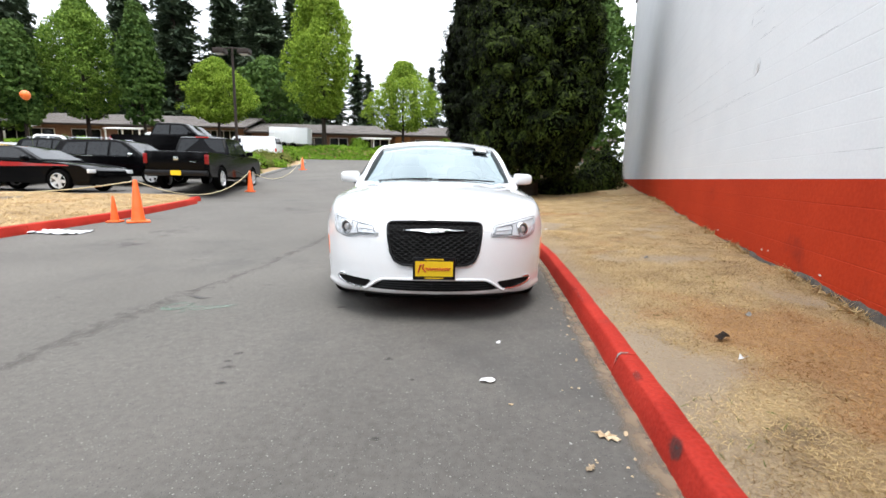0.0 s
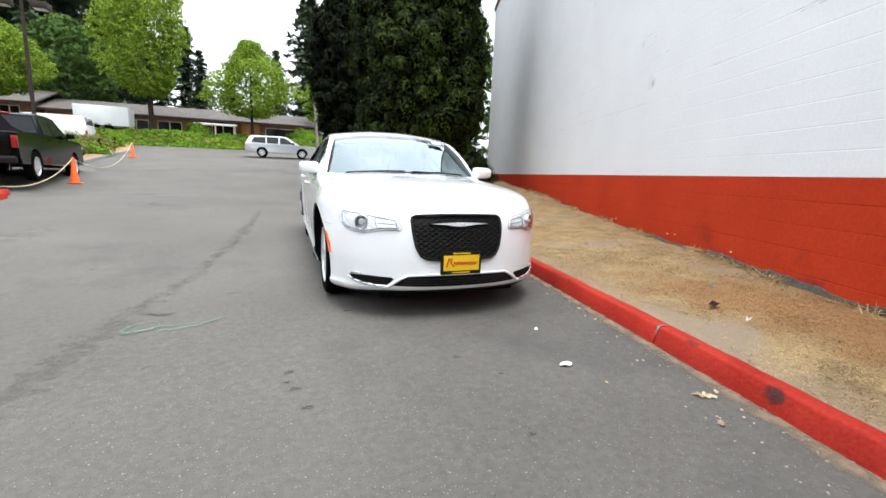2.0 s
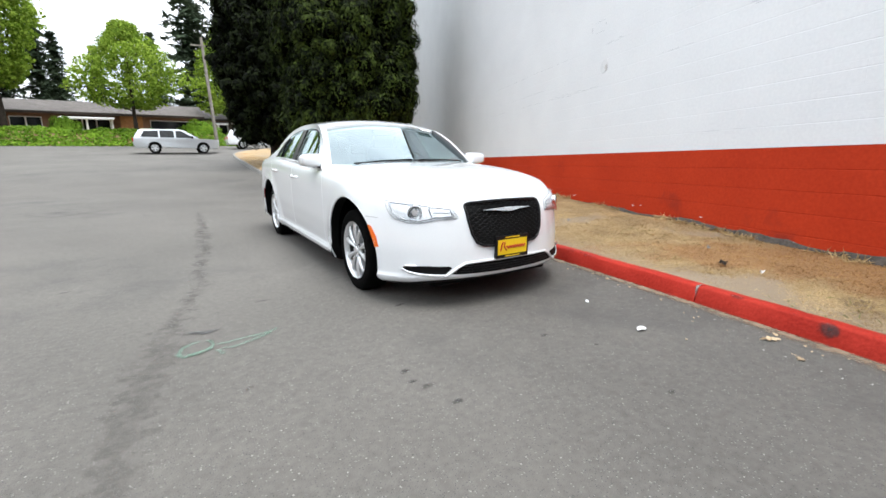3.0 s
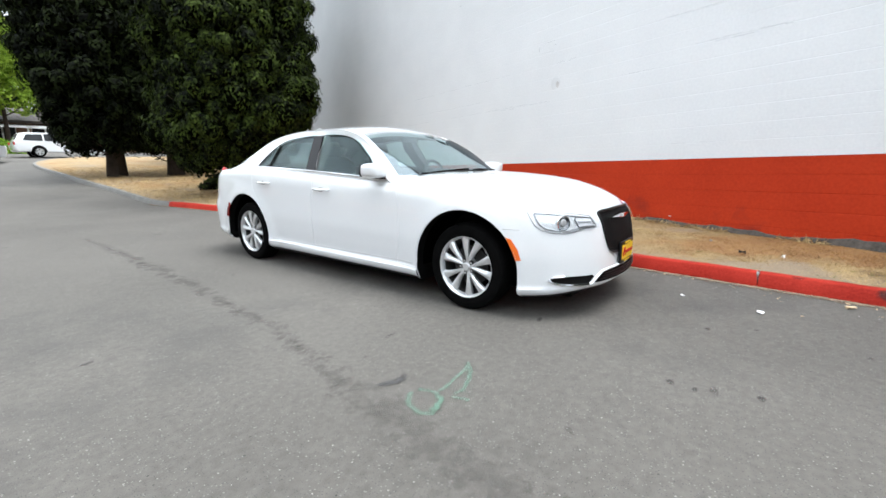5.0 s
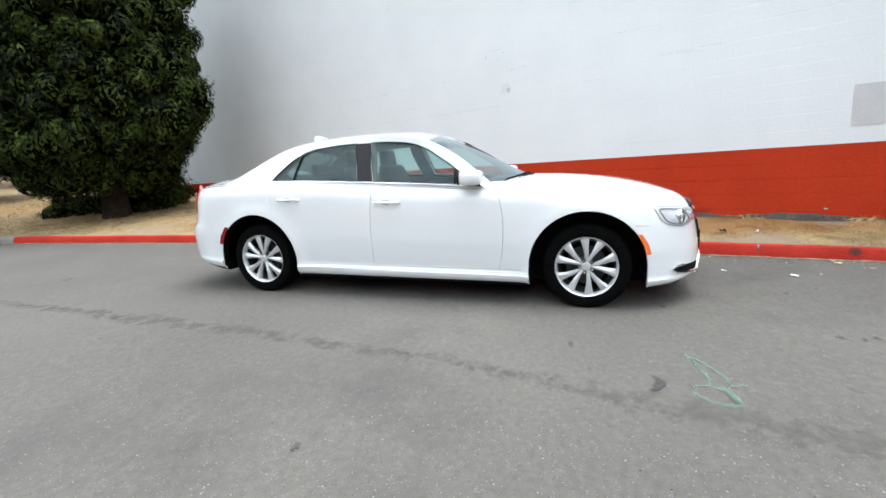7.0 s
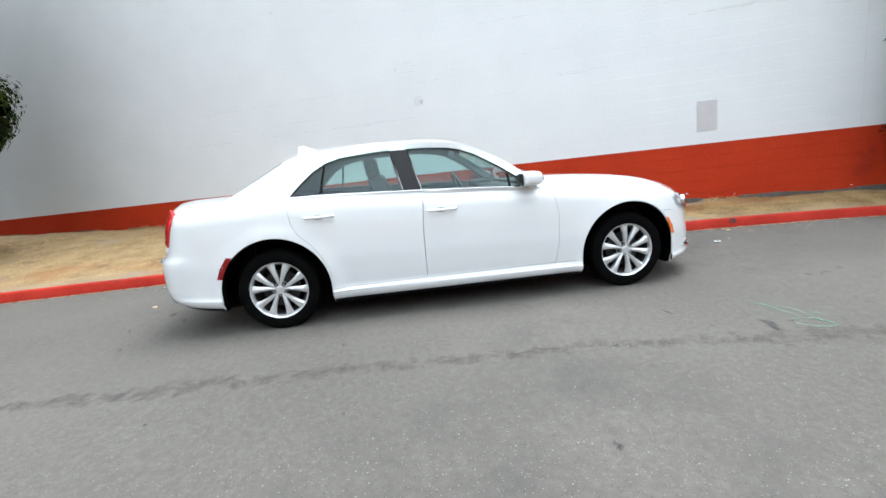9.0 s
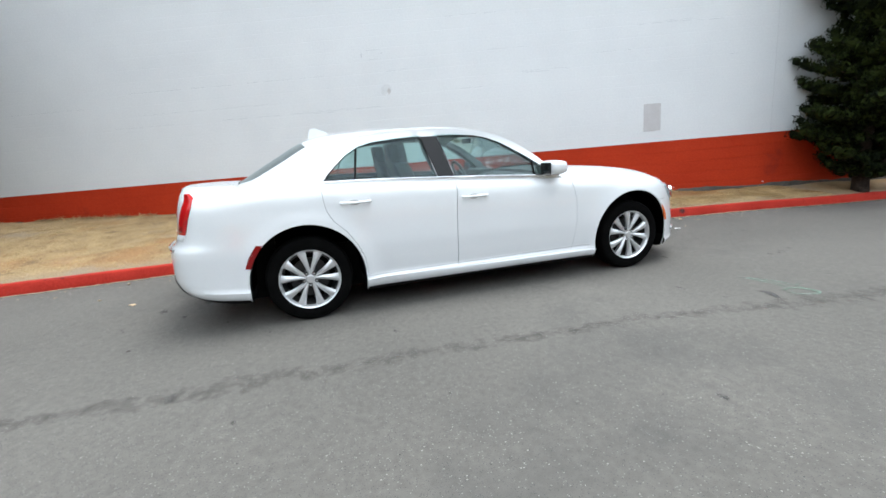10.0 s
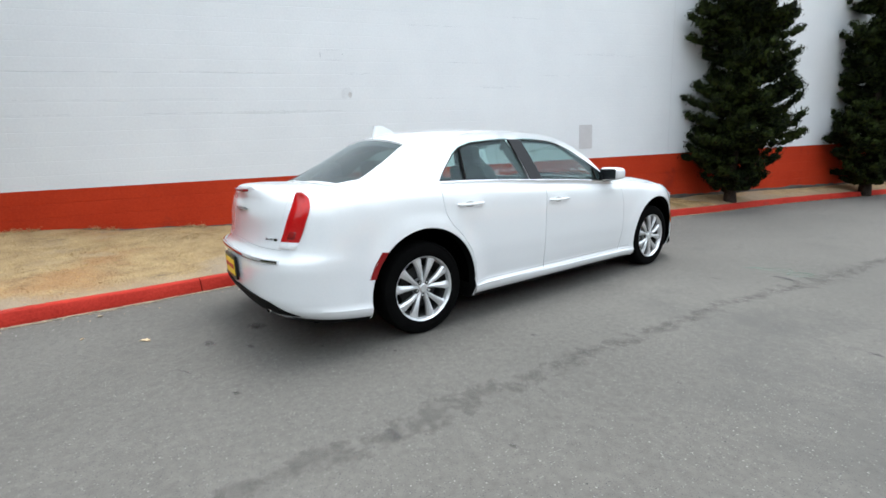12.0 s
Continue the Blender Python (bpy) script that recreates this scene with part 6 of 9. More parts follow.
for x, y, rx, ry, turn in ((-2.06, -0.52, 0.05, 0.022, 0.4), (-1.67, 0.09, 0.08, 0.03, 0.2), (-0.80, -0.57, 0.07, 0.03, 0.1), (-1.95, -1.25, 0.05, 0.025, 1.0), (-1.24, -1.51, 0.05, 0.03, 0.5), (-1.2, -1.7, 0.07, 0.03, 0.2),
                           (-1.84, 3.87, 0.10, 0.05, 0.1), (-1.98, -0.02, 0.035, 0.02, 0), (-0.34, 4.13, 0.07, 0.03, 0.3), (-0.46, 4.56, 0.10, 0.014, 0.5), (-0.97, 4.35, 0.05, 0.025, 0.6), (-0.1, 4.35, 0.12, 0.05, 0.2),
                           (-1.06, 3.39, 0.02, 0.015, 0), (-0.66, 3.74, 0.04, 0.02, 0), (-1.48, 2.51, 0.05, 0.02, 0), (-2.43, 2.41, 0.03, 0.02, 0), (-2.25, 3.49, 0.03, 0.02, 0), (-0.26, -2.37, 0.05, 0.03, 0.4),
                           (-1.16, -1.89, 0.045, 0.03, 0), (-1.25, -1.62, 0.04, 0.02, 0), (-0.13, -1.83, 0.025, 0.02, 0), (-0.29, -1.56, 0.05, 0.03, 0), (0.05, 4.0, 0.16, 0.08, 0.4), (-3.0, 1.2, 0.05, 0.03, 0), (-3.3, -0.4, 0.05, 0.03, 0),
                           (-2.9, -2.0, 0.05, 0.03, 0), (-0.9, 6.0, 0.1, 0.06, 0), (-3.3, 5.0, 0.06, 0.04, 0), (-2.6, 6.5, 0.08, 0.05, 0)):
    spot("oil_spot", x, y, rx, ry, turn, ST["oil"], "small dark oil spot on the asphalt", core=0.38)
# first patch paints the sedan's shade on the road; the rest darken asphalt
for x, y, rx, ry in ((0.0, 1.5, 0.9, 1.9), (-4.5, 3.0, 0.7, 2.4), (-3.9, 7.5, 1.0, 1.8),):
    spot("damp_patch", x, y, rx, ry, 0.1, ST["dark_patch"], "darker patch of asphalt", lift=0.003, core=0.20)
ribbon("gutter_dirt", [(kerb_x(y) - 0.035, y, 1.0) for y in spread((-14, 0.5), (12, 0))], 0.10, ST["dirt"], "brown grit along the foot of the kerb", seed=8, core=0.52)


def kerb_scrape(y0, y1, u0, u1, core, label, mat="scrape"):
    """A rubbed patch on the kerb, between u0 and u1 of the way from its foot over its edge to the back of its top."""
    way = table([(0.0, 0.0), (0.42, 0.030), (0.55, 0.040), (0.62, 0.058), (1.0, 0.13)])
    rise = table([(0.0, 0.0), (0.42, 0.090), (0.55, 0.112), (0.62, 0.120), (1.0, 0.120)])
    verts, faces, cover, ny, nu = [], [], [], 14, 10
    for j in range(ny + 1):
        y = y0 + (y1 - y0) * j / ny
        for i in range(nu + 1):
            u = u0 + (u1 - u0) * i / nu
            x = kerb_x(y) + way(u)
            wob = 0.004 * noise.noise(Vector((kerb_x(y) * 1.7, y * 1.7, 3))) + 0.0025 * noise.noise(Vector((kerb_x(y) * 7, y * 7, 6)))
            verts.append((x - 0.005 + wob, y, ground(kerb_x(y), y) + rise(u) + 0.005 + wob))
            edge = max(0.0, 1 - (2 * j / ny - 1) ** 2 - (2 * i / nu - 1) ** 2)
            cover.append(core * edge**0.8)
    for j in range(ny):
        for i in range(nu):
            q = j * (nu + 1) + i
            faces.append((q, q + nu + 1, q + nu + 2, q + 1))
    me = mesh_of("scrape", verts, faces, ST[mat], True)
    me.attributes.new("cover", "FLOAT", "POINT").data.foreach_set("value", cover)
    link("scrape", me, kerb, label)


kerb_scrape(-2.64, -2.51, 0.12, 0.64, 0.50, "black tyre scrape on the red kerb")
kerb_scrape(-2.12, -1.98, 0.48, 0.75, 0.42, "small black chip on the red kerb")
kerb_scrape(-1.797, -1.763, 0.05, 0.98, 0.46, "crumbled grey joint of the red kerb", "crumb")
kerb_scrape(-3.4, -2.9, 0.50, 0.80, 0.24, "worn dark edge of the red kerb")
kerb_scrape(-0.9, -0.2, 0.45, 0.72, 0.28, "worn dark edge of the red kerb")
kerb_scrape(5.3, 6.2, 0.45, 0.75, 0.32, "worn dark edge of the red kerb")


# ---- loose grit and litter ----
def pebbles(name, places, sizes, mat, label, seed):
    """Many small angular stones in one mesh."""
    rng = random.Random(seed)
    verts, faces = [], []
    for (x, y, z), r in zip(places, sizes):
        k = len(verts)
        a = rng.uniform(0, 6.28)
        for q in range(4):
            verts.append((x + r * math.cos(a + 1.57 * q) * rng.uniform(0.7, 1.3), y + r * math.sin(a + 1.57 * q) * rng.uniform(0.7, 1.3), z + rng.uniform(-0.1, 0.25) * r))
        verts.append((x, y, z + r * rng.uniform(0.5, 0.9)))
        faces += [(k + q, k + (q + 1) % 4, k + 4) for q in range(4)]
    return tagged(link(name, mesh_of(name, verts, faces, mat)), label, "gravel", kind="stuff")


rnd = random.Random(41)
ps = []
for _ in range(1500):
    y = rnd.uniform(-5.5, 9)
    x = kerb_x(y) - 0.01 - 0.35 * rnd.random() ** 2.2
    ps.append((x, y, ground(x, y)))
pebbles("grit", ps, [0.002 + 0.006 * rnd.random() ** 4 for _ in ps], M["stone_chip"], "loose pale grit along the kerb", 42)
ps = []
for _ in range(240):
    y = rnd.uniform(-5.0, 7)
    x = kerb_x(y) - 0.02 - 0.30 * rnd.random() ** 2
    ps.append((x, y, ground(x, y)))
pebbles("leaf_crumbs", ps, [0.004 + 0.007 * rnd.random() ** 2 for _ in ps], M["dead_leaf"], "brown crumbs of dead leaves along the kerb", 43)


def flake(name, x, y, poly, turn, mat, label, category, height=ground, curl=0.012, lift=0.004):
    """A thin curled scrap lying on the ground."""
    bm = bmesh.new()
    c, s = math.cos(turn), math.sin(turn)
    top = bm.verts.new((0, 0, lift + 0.3 * curl))
    rim = [bm.verts.new((u * c - v * s, u * s + v * c, lift + curl * (0.5 + 0.9 * noise.noise(Vector((u * 30 + x, v * 30 + y, 0)))))) for u, v in poly]
    for i in range(len(rim)):
        bm.faces.new((top, rim[i], rim[(i + 1) % len(rim)]))
    low = bmesh.ops.extrude_face_region(bm, geom=bm.faces[:])
    for v in low["geom"]:
        if isinstance(v, bmesh.types.BMVert):
            v.co.z -= 0.003
    ob = part(name, bm, mat, None, smooth=False)
    ob.matrix_basis = Matrix.Translation((x, y, height(x, y)))
    return tagged(ob, label, category)


SCRAP = [(0.045, 0.0), (0.03, 0.022), (0.0, 0.03), (-0.03, 0.018), (-0.05, 0.004), (-0.03, -0.015), (0.005, -0.024), (0.03, -0.018)]
LOBED = [(0.075, 0.0), (0.045, 0.012), (0.05, 0.04), (0.02, 0.018), (0.005, 0.045), (-0.015, 0.016), (-0.04, 0.03), (-0.045, 0.006), (-0.085, 0.003), (-0.045, -0.008), (-0.03, -0.035), (-0.008, -0.014), (0.015, -0.042),
         (0.03, -0.012), (0.055, -0.028)]
flake("paper_scrap", 0.29, -1.84, SCRAP, 0.2, M["paper"], "crumpled scrap of white paper on the asphalt", "paper", curl=0.02)
flake("paper_scrap", 0.42, -1.30, [(u * 0.5, v * 0.5) for u, v in SCRAP], 1.0, M["paper"], "tiny scrap of white paper on the asphalt", "paper")
for x, y, k, turn, form in ((0.75, -2.37, 1.0, -0.5, LOBED), (0.61, -2.57, 0.5, 0.8, LOBED), (0.38, -2.08, 0.35, 0.3, SCRAP), (0.30, 4.72, 0.8, 0.6, LOBED), (0.84, -2.36, 0.45, 1.2, SCRAP), (0.93, -1.3, 0.4, 0.1, SCRAP),
                            (0.97, -1.05, 0.4, 2.1, SCRAP), (0.85, -1.62, 0.35, 1.0, SCRAP), (1.1, 5.0, 0.5, 0.4, LOBED), (0.9, 5.6, 0.45, 1.4, SCRAP), (0.6, 5.1, 0.4, 2.0, SCRAP)):
    flake("dead_leaf", x, y, [(u * k * 0.8, v * k * 0.8) for u, v in form], turn, M["dead_leaf"], "curled brown dead leaf on the asphalt", "leaf")
# ---- foliage ----
def leaf_mesh(name, centers, normals, sizes, mat, seed, aspect=0.6, droop=0.0, jitter=1.0):
    """Many small leaf quads, each folded a little along its middle, in one mesh."""
    rng = np.random.default_rng(seed)
    c = np.asarray(centers, float)
    n = len(c)
    nrm = np.asarray(normals, float) + jitter * rng.normal(0, 0.55, (n, 3))
    nrm /= np.linalg.norm(nrm, axis=1, keepdims=True) + 1e-9
    ref = rng.normal(0, 1, (n, 3))
    ref[:, 2] -= droop
    u = ref - nrm * (ref * nrm).sum(1, keepdims=True)
    u /= np.linalg.norm(u, axis=1, keepdims=True) + 1e-9
    v = np.cross(nrm, u)
    s = np.asarray(sizes, float)[:, None]
    a, b, d, e = c - u * s, c + v * s * aspect + nrm * s * 0.15, c + u * s, c - v * s * aspect + nrm * s * 0.15
    verts = np.stack([a, b, d, e], 1).reshape(-1, 3)
    me = bpy.data.meshes.new(name)
    me.vertices.add(4 * n)
    me.vertices.foreach_set("co", verts.ravel())
    me.loops.add(4 * n)
    me.loops.foreach_set("vertex_index", np.arange(4 * n))
    me.polygons.add(n)
    me.polygons.foreach_set("loop_start", np.arange(n) * 4)
    me.polygons.foreach_set("loop_total", np.full(n, 4))
    me.materials.append(mat)
    me.update(calc_edges=True)
    return me


def trunk_mesh(name, height, r0, r1, limbs, seed, lean=0.0):
    """A tapered trunk with root flare and limbs; limbs are (z, length, rise, radius) rows."""
    rng = random.Random(seed)
    bm = bmesh.new()
    pts, n = [], 9
    for k in range(n + 1):
        u = k / n
        pts.append((lean * u * u * height + 0.04 * rng.uniform(-1, 1) * (k > 0), 0.04 * rng.uniform(-1, 1) * (k > 0), -0.25 + (height + 0.25) * u))
    own = bmesh.new()
    rings = []
    for k, p in enumerate(pts):
        u = k / n
        r = (r0 + (r1 - r0) * u) * (1.0 + 0.28 * max(0.0, 1 - k * 0.9))
        rings.append([own.verts.new((p[0] + r * math.cos(2 * math.pi * q / 12) * (1 + 0.08 * math.sin(q * 2.4 + k)), p[1] + r * math.sin(2 * math.pi * q / 12), p[2])) for q in range(12)])
    for p, q in zip(rings, rings[1:]):
        for i in range(12):
            own.faces.new((p[i], p[(i + 1) % 12], q[(i + 1) % 12], q[i]))
    own.faces.new(rings[-1])
    join(bm, own)
    for z, length, rise, r in limbs:
        a = rng.uniform(0, 2 * math.pi)
        p = Vector((lean * (z / height) ** 2 * height, 0, z))
        d = Vector((math.cos(a), math.sin(a), 0))
        tube([p, p + d * length * 0.4 + Vector((0, 0, rise * 0.25)), p + d * length * 0.75 + Vector((0, 0, rise * 0.6)), p + d * length + Vector((0, 0, rise))], r, 6, bm, taper=r * 0.25)
    return bm


def tufts(points, outward, count, radius, size, rng, flat=1.0, hollow=0.55):
    """Leaves in a ball of the given radius round each point, mostly facing outwards."""
    n = len(points)
    p = np.repeat(points, count, 0)
    o = np.repeat(outward, count, 0)
    d = rng.normal(0, 1, (n * count, 3))
    d /= np.linalg.norm(d, axis=1, keepdims=True)
    d = d + 0.55 * o
    d /= np.linalg.norm(d, axis=1, keepdims=True)
    r = np.repeat(radius, count)[:, None] * rng.uniform(hollow, 1.0, (n * count, 1))
    off = d * r
    off[:, 2] *= flat
    return p + off, d, np.repeat(size, count) * rng.uniform(0.6, 1.3, n * count)


def clump_places(height, radius_at, seed, spacing, low):
    """Evenly scattered clump centres over a lumpy cone, with the direction in which each one grows and its radius."""
    rng = np.random.default_rng(seed)
    pts, out, rad = np.zeros((0, 3)), [], []
    for _ in range(9000):
        z = low + (height - low) * rng.random() ** 1.15
        a = rng.uniform(0, 2 * math.pi)
        lump = noise.noise(Vector((math.cos(a) * 1.3 + seed, math.sin(a) * 1.3, z * 0.55)))
        r = radius_at(z) * (1 + 0.22 * lump) * rng.uniform(0.84, 1.03)
        p = np.array((r * math.cos(a), r * math.sin(a), z))
        gap = spacing * (0.65 + 0.7 * rng.random())
        if len(pts) and np.min(((pts - p) ** 2).sum(1)) < gap * gap:
            continue
        pts = np.vstack([pts, p])
        out.append((0.62 * math.cos(a), 0.62 * math.sin(a), 0.78))
        rad.append(gap * rng.uniform(0.62, 0.86))
    return pts, np.array(out), np.array(rad)


def clump_leaves(pts, out, rad, count, leaf, seed, mat, name="crown", stretch=1.3):
    """A shell of small scale-like sprays round each clump, longer along the clump's growth."""
    rng = np.random.default_rng(seed)
    n = len(pts)
    o = np.repeat(out, count, 0)
    d = rng.normal(0, 1, (n * count, 3))
    d /= np.linalg.norm(d, axis=1, keepdims=True)
    d = d + 0.35 * o
    d /= np.linalg.norm(d, axis=1, keepdims=True)
    rough = 0.80 + 0.34 * rng.random((n * count, 1)) ** 1.5
    off = d * np.repeat(rad, count)[:, None] * rough
    off += o * (off * o).sum(1, keepdims=True) * (stretch - 1)
    return leaf_mesh(name, np.repeat(pts, count, 0) + off, d + 0.5 * o, leaf * rng.uniform(0.6, 1.4, n * count), mat, seed, 0.34, -1.0, 0.8)


def clump_cores(bm, pts, out, rad, shrink=0.80, stretch=1.3, fine=2):
    """Solid hearts of the clumps, added to bm; evergreens paint them near-black as inner shade."""
    ball = bmesh.new()
    bmesh.ops.create_icosphere(ball, subdivisions=fine, radius=1)
    tv, tf = [v.co.copy() for v in ball.verts], [[v.index for v in f.verts] for f in ball.faces]
    ball.free()
    for p, o, r in zip(pts, out, rad):
        axis, base = Vector(o), Vector(p)
        vs = []
        for v in tv:
            q = v * r * shrink * (1 + 0.45 * noise.noise(v * 2.3 + base))
            vs.append(bm.verts.new(base + q + axis * q.dot(axis) * (stretch - 1)))
        for f in tf:
            bm.faces.new([vs[i] for i in f])
    return bm


def core_mesh(name, height, radius_at, low, mat, shrink=0.72, seed=0):
    """The solid core of a dense tree, painted near-black as the shade inside it."""
    bm = bmesh.new()
    rings = []
    zs = [low + (height - low) * k / 18 for k in range(19)]
    for z in zs:
        rings.append([bm.verts.new((shrink * radius_at(z) * (1 + 0.25 * noise.noise(Vector((math.cos(a) * 1.3 + seed, math.sin(a) * 1.3, z * 0.55)))) * math.cos(a),
                                    shrink * radius_at(z) * (1 + 0.25 * noise.noise(Vector((math.cos(a) * 1.3 + seed, math.sin(a) * 1.3, z * 0.55)))) * math.sin(a), z))
                      for a in (2 * math.pi * q / 24 for q in range(24))])
    for p, q in zip(rings, rings[1:]):
        for i in range(24):
            bm.faces.new((p[i], p[(i + 1) % 24], q[(i + 1) % 24], q[i]))
    bm.faces.new(rings[0][::-1])
    bm.faces.new(rings[-1])
    return bm


def evergreen(x, y, z, height, radius_at, seed, spacing, label, low=0.9, trunk_r=0.3, leaves=330, leaf=0.058, mat="conifer"):
    tree = thing("evergreen_tree", label, "tree", pose(x, y, z, 0, 0, 40 * seed), "evergreens beside the wall")
    bm = trunk_mesh("trunk", height * 0.85, trunk_r, 0.06, [(0.30 + 0.16 * k, 1.1 + 0.12 * k, 0.8, 0.035) for k in range(9)], seed)
    part("trunk", bm, M["bark"], tree)
    pts, out, rad = clump_places(height, radius_at, seed, spacing, low)
    # near-black hearts paint the shade between the tufts
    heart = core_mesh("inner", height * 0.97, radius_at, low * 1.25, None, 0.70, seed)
    part("inner_foliage", heart, M["crown_shade"], tree, fix=False)
    part("heart_foliage", clump_cores(bmesh.new(), pts, out, rad, 0.68, 1.3, 1), M["crown_shade"], tree, fix=False)
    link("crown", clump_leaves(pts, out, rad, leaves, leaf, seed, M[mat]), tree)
    return tree


near_r = table([(0.5, 0.9), (1.2, 1.55), (2.0, 1.85), (3.5, 1.95), (6.0, 1.65), (8.0, 0.9), (9.5, 0.1)])
tall_r = table([(0.8, 0.8), (1.6, 1.45), (2.6, 1.9), (4.5, 2.1), (8.0, 1.75), (11.0, 1.2), (14.0, 0.1)])
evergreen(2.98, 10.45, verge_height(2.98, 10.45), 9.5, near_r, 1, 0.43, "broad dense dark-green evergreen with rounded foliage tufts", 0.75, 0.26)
evergreen(2.45, 19.0, verge_height(2.45, 19.0), 14.0, tall_r, 2, 0.58, "tall dense dark evergreen on a thick short trunk", 1.15, 0.30, 190, 0.091, "conifer_shaded")
evergreen(4.3, 18.2, verge_height(4.3, 18.2), 13.5, tall_r, 3, 0.58, "tall dense dark evergreen on a thick short trunk", 1.15, 0.28, 170, 0.096, "conifer_shaded")


young_profile = table([(0.0, 0.35), (0.35, 0.62), (0.8, 0.92), (1.6, 1.0), (2.6, 0.95), (7.0, 0.8)])


def tiered_conifer(x, y, z, height, reach, seed, label, away, count=36, leaf=0.0445):
    """A young conifer with uneven tiers of branches whose tips turn up, growing close to the wall (which lies towards away)."""
    rng, nrng = random.Random(seed), np.random.default_rng(seed)
    tree = thing("conifer_tree", label, "tree", pose(x, y, z), "young conifers against the wall")
    bm = trunk_mesh("trunk", height * 0.97, 0.11, 0.02, [], seed)
    pts, out, wall_clear = [], [], 0.62
    zc = 0.32
    while zc < height:
        u = zc / height
        full = reach * young_profile(zc) * (1 - smooth01(u, 0.55, 1.05)) * (0.90 + 0.10 * math.sin(zc * 2.3 + seed))
        for k in range(13):
            a = rng.uniform(0, 2 * math.pi)
            d = Vector((math.cos(a), math.sin(a), 0))
            length = full * (1.08 - 0.55 * rng.random() ** 1.6)
            toward = d.dot(away)
            if toward > 0:
                length = min(length, wall_clear / max(toward, 1e-3))
            rise = rng.uniform(-0.15, 0.25)
            tip = rng.uniform(0.12, 0.34)
            p0 = Vector((0, 0, zc + rng.uniform(-0.1, 0.1)))
            bend = lambda w: p0 + d * length * w + Vector((0, 0, rise * w * w + tip * w**4))
            tube([bend(w) for w in (0, 0.35, 0.7, 1.0)], 0.022, 5, bm, taper=0.006)
            steps = max(4, int(length / 0.075))
            for q in range(steps):
                w = 0.10 + 0.90 * (q + rng.random()) / steps
                side = Vector((-d.y, d.x, 0)) * rng.uniform(-0.30, 0.30) * (1.12 - w)
                c = bend(w) + side
                if c.dot(away) > wall_clear + 0.05:
                    continue
                pts.append(c + Vector((0, 0, 0.03)))
                out.append((d.x * 0.5, d.y * 0.5, 0.8))
        zc += 0.20 + 0.10 * rng.random()
    part("trunk", bm, M["bark"], tree)
    pts, out = np.array(pts), np.array(out)
    part("inner_foliage", clump_cores(bmesh.new(), pts - (0, 0, 0.02), out, np.full(len(pts), 0.068), 1.0, 1.0, 1), M["young_conifer"], tree, fix=False)
    c, d, s = tufts(pts, out, count, np.full(len(pts), 0.14), np.full(len(pts), leaf), nrng, 0.75, 0.35)
    keep = c @ np.array(away) < wall_clear + 0.12
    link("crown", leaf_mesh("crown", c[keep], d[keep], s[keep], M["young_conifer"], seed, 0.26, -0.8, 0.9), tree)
    return tree


AWAY = Vector((0.9522, -0.3055, 0))
for x, y, h, reach, seed in ((0.62, -6.15, 6.5, 1.14, 11), (-0.75, -10.6, 6.6, 1.02, 12), (-2.2, -14.8, 6.0, 1.4, 14)):
    tiered_conifer(x, y, verge_height(x, y), h, reach, seed, "young conifer with ragged tiers, growing against the wall", AWAY, *((20, 0.058) if seed == 14 else (36, 0.0445)))

# low dark shrubs under the near evergreen and along the wall
def shrub(name, x, y, rx, ry, rz, mat, label, seed, n=900, leaf=0.05, height=None, group="", turn=0.0):
    rng = np.random.default_rng(seed)
    d = rng.normal(0, 1, (n, 3))
    d[:, 2] = np.abs(d[:, 2])
    d /= np.linalg.norm(d, axis=1, keepdims=True)
    lump = np.array([noise.noise(Vector((*(q * 2.2), ))+ Vector((seed, 0, 0))) for q in d])
    r = (1 + 0.35 * lump) * rng.uniform(0.72, 1.03, n)
    c = d * r[:, None] * np.array([rx, ry, rz])
    z = (verge_height(x, y) if height is None else height)
    ob = tagged(link(name, leaf_mesh(name, c, d, leaf * rng.uniform(0.6, 1.4, n), mat, seed, 0.6), None, label, pose(x, y, z - 0.03, 0, 0, turn)), label, "shrub", group)
    # near-black core paints the shade inside the bush
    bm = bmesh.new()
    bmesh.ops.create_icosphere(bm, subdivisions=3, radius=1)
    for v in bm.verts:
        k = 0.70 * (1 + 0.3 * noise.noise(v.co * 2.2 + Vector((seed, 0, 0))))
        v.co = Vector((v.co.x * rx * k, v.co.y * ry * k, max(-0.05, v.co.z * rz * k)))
    part("inner_foliage", bm, M["crown_shade"], ob)
    return ob


for x, y, rx, ry, rz, seed in ((4.4, 11.3, 1.3, 1.1, 0.75, 21), (5.8, 12.6, 1.2, 1.2, 0.85, 22), (3.6, 12.6, 0.9, 0.8, 0.5, 23), (6.6, 14.6, 1.1, 1.2, 1.0, 24), (8.4, 18.4, 1.5, 1.5, 1.6, 25)):
    shrub("bush", x, y, rx, ry, rz, M["conifer"], "low dark evergreen bush beside the wall", seed, 2600, 0.055, group="bushes by the wall")


# ---- far trees ----
def crown_points(n, shape, seed, clump=0.5, per=14):
    """Leaf places in clumps spread through an uneven crown; shape(z01) gives the half width."""
    rng = np.random.default_rng(seed)
    k = n // per
    z = rng.uniform(0, 1, k) ** 0.9
    a = rng.uniform(0, 2 * math.pi, k)
    lump = np.array([noise.noise(Vector((math.cos(t) * 1.5 + seed, math.sin(t) * 1.5, h * 4))) for t, h in zip(a, z)])
    r = np.array([shape(h) for h in z]) * np.sqrt(rng.uniform(0.25, 1.0, k)) * (1 + 0.75 * lump)
    return z, np.stack([r * np.cos(a), r * np.sin(a)], 1), a


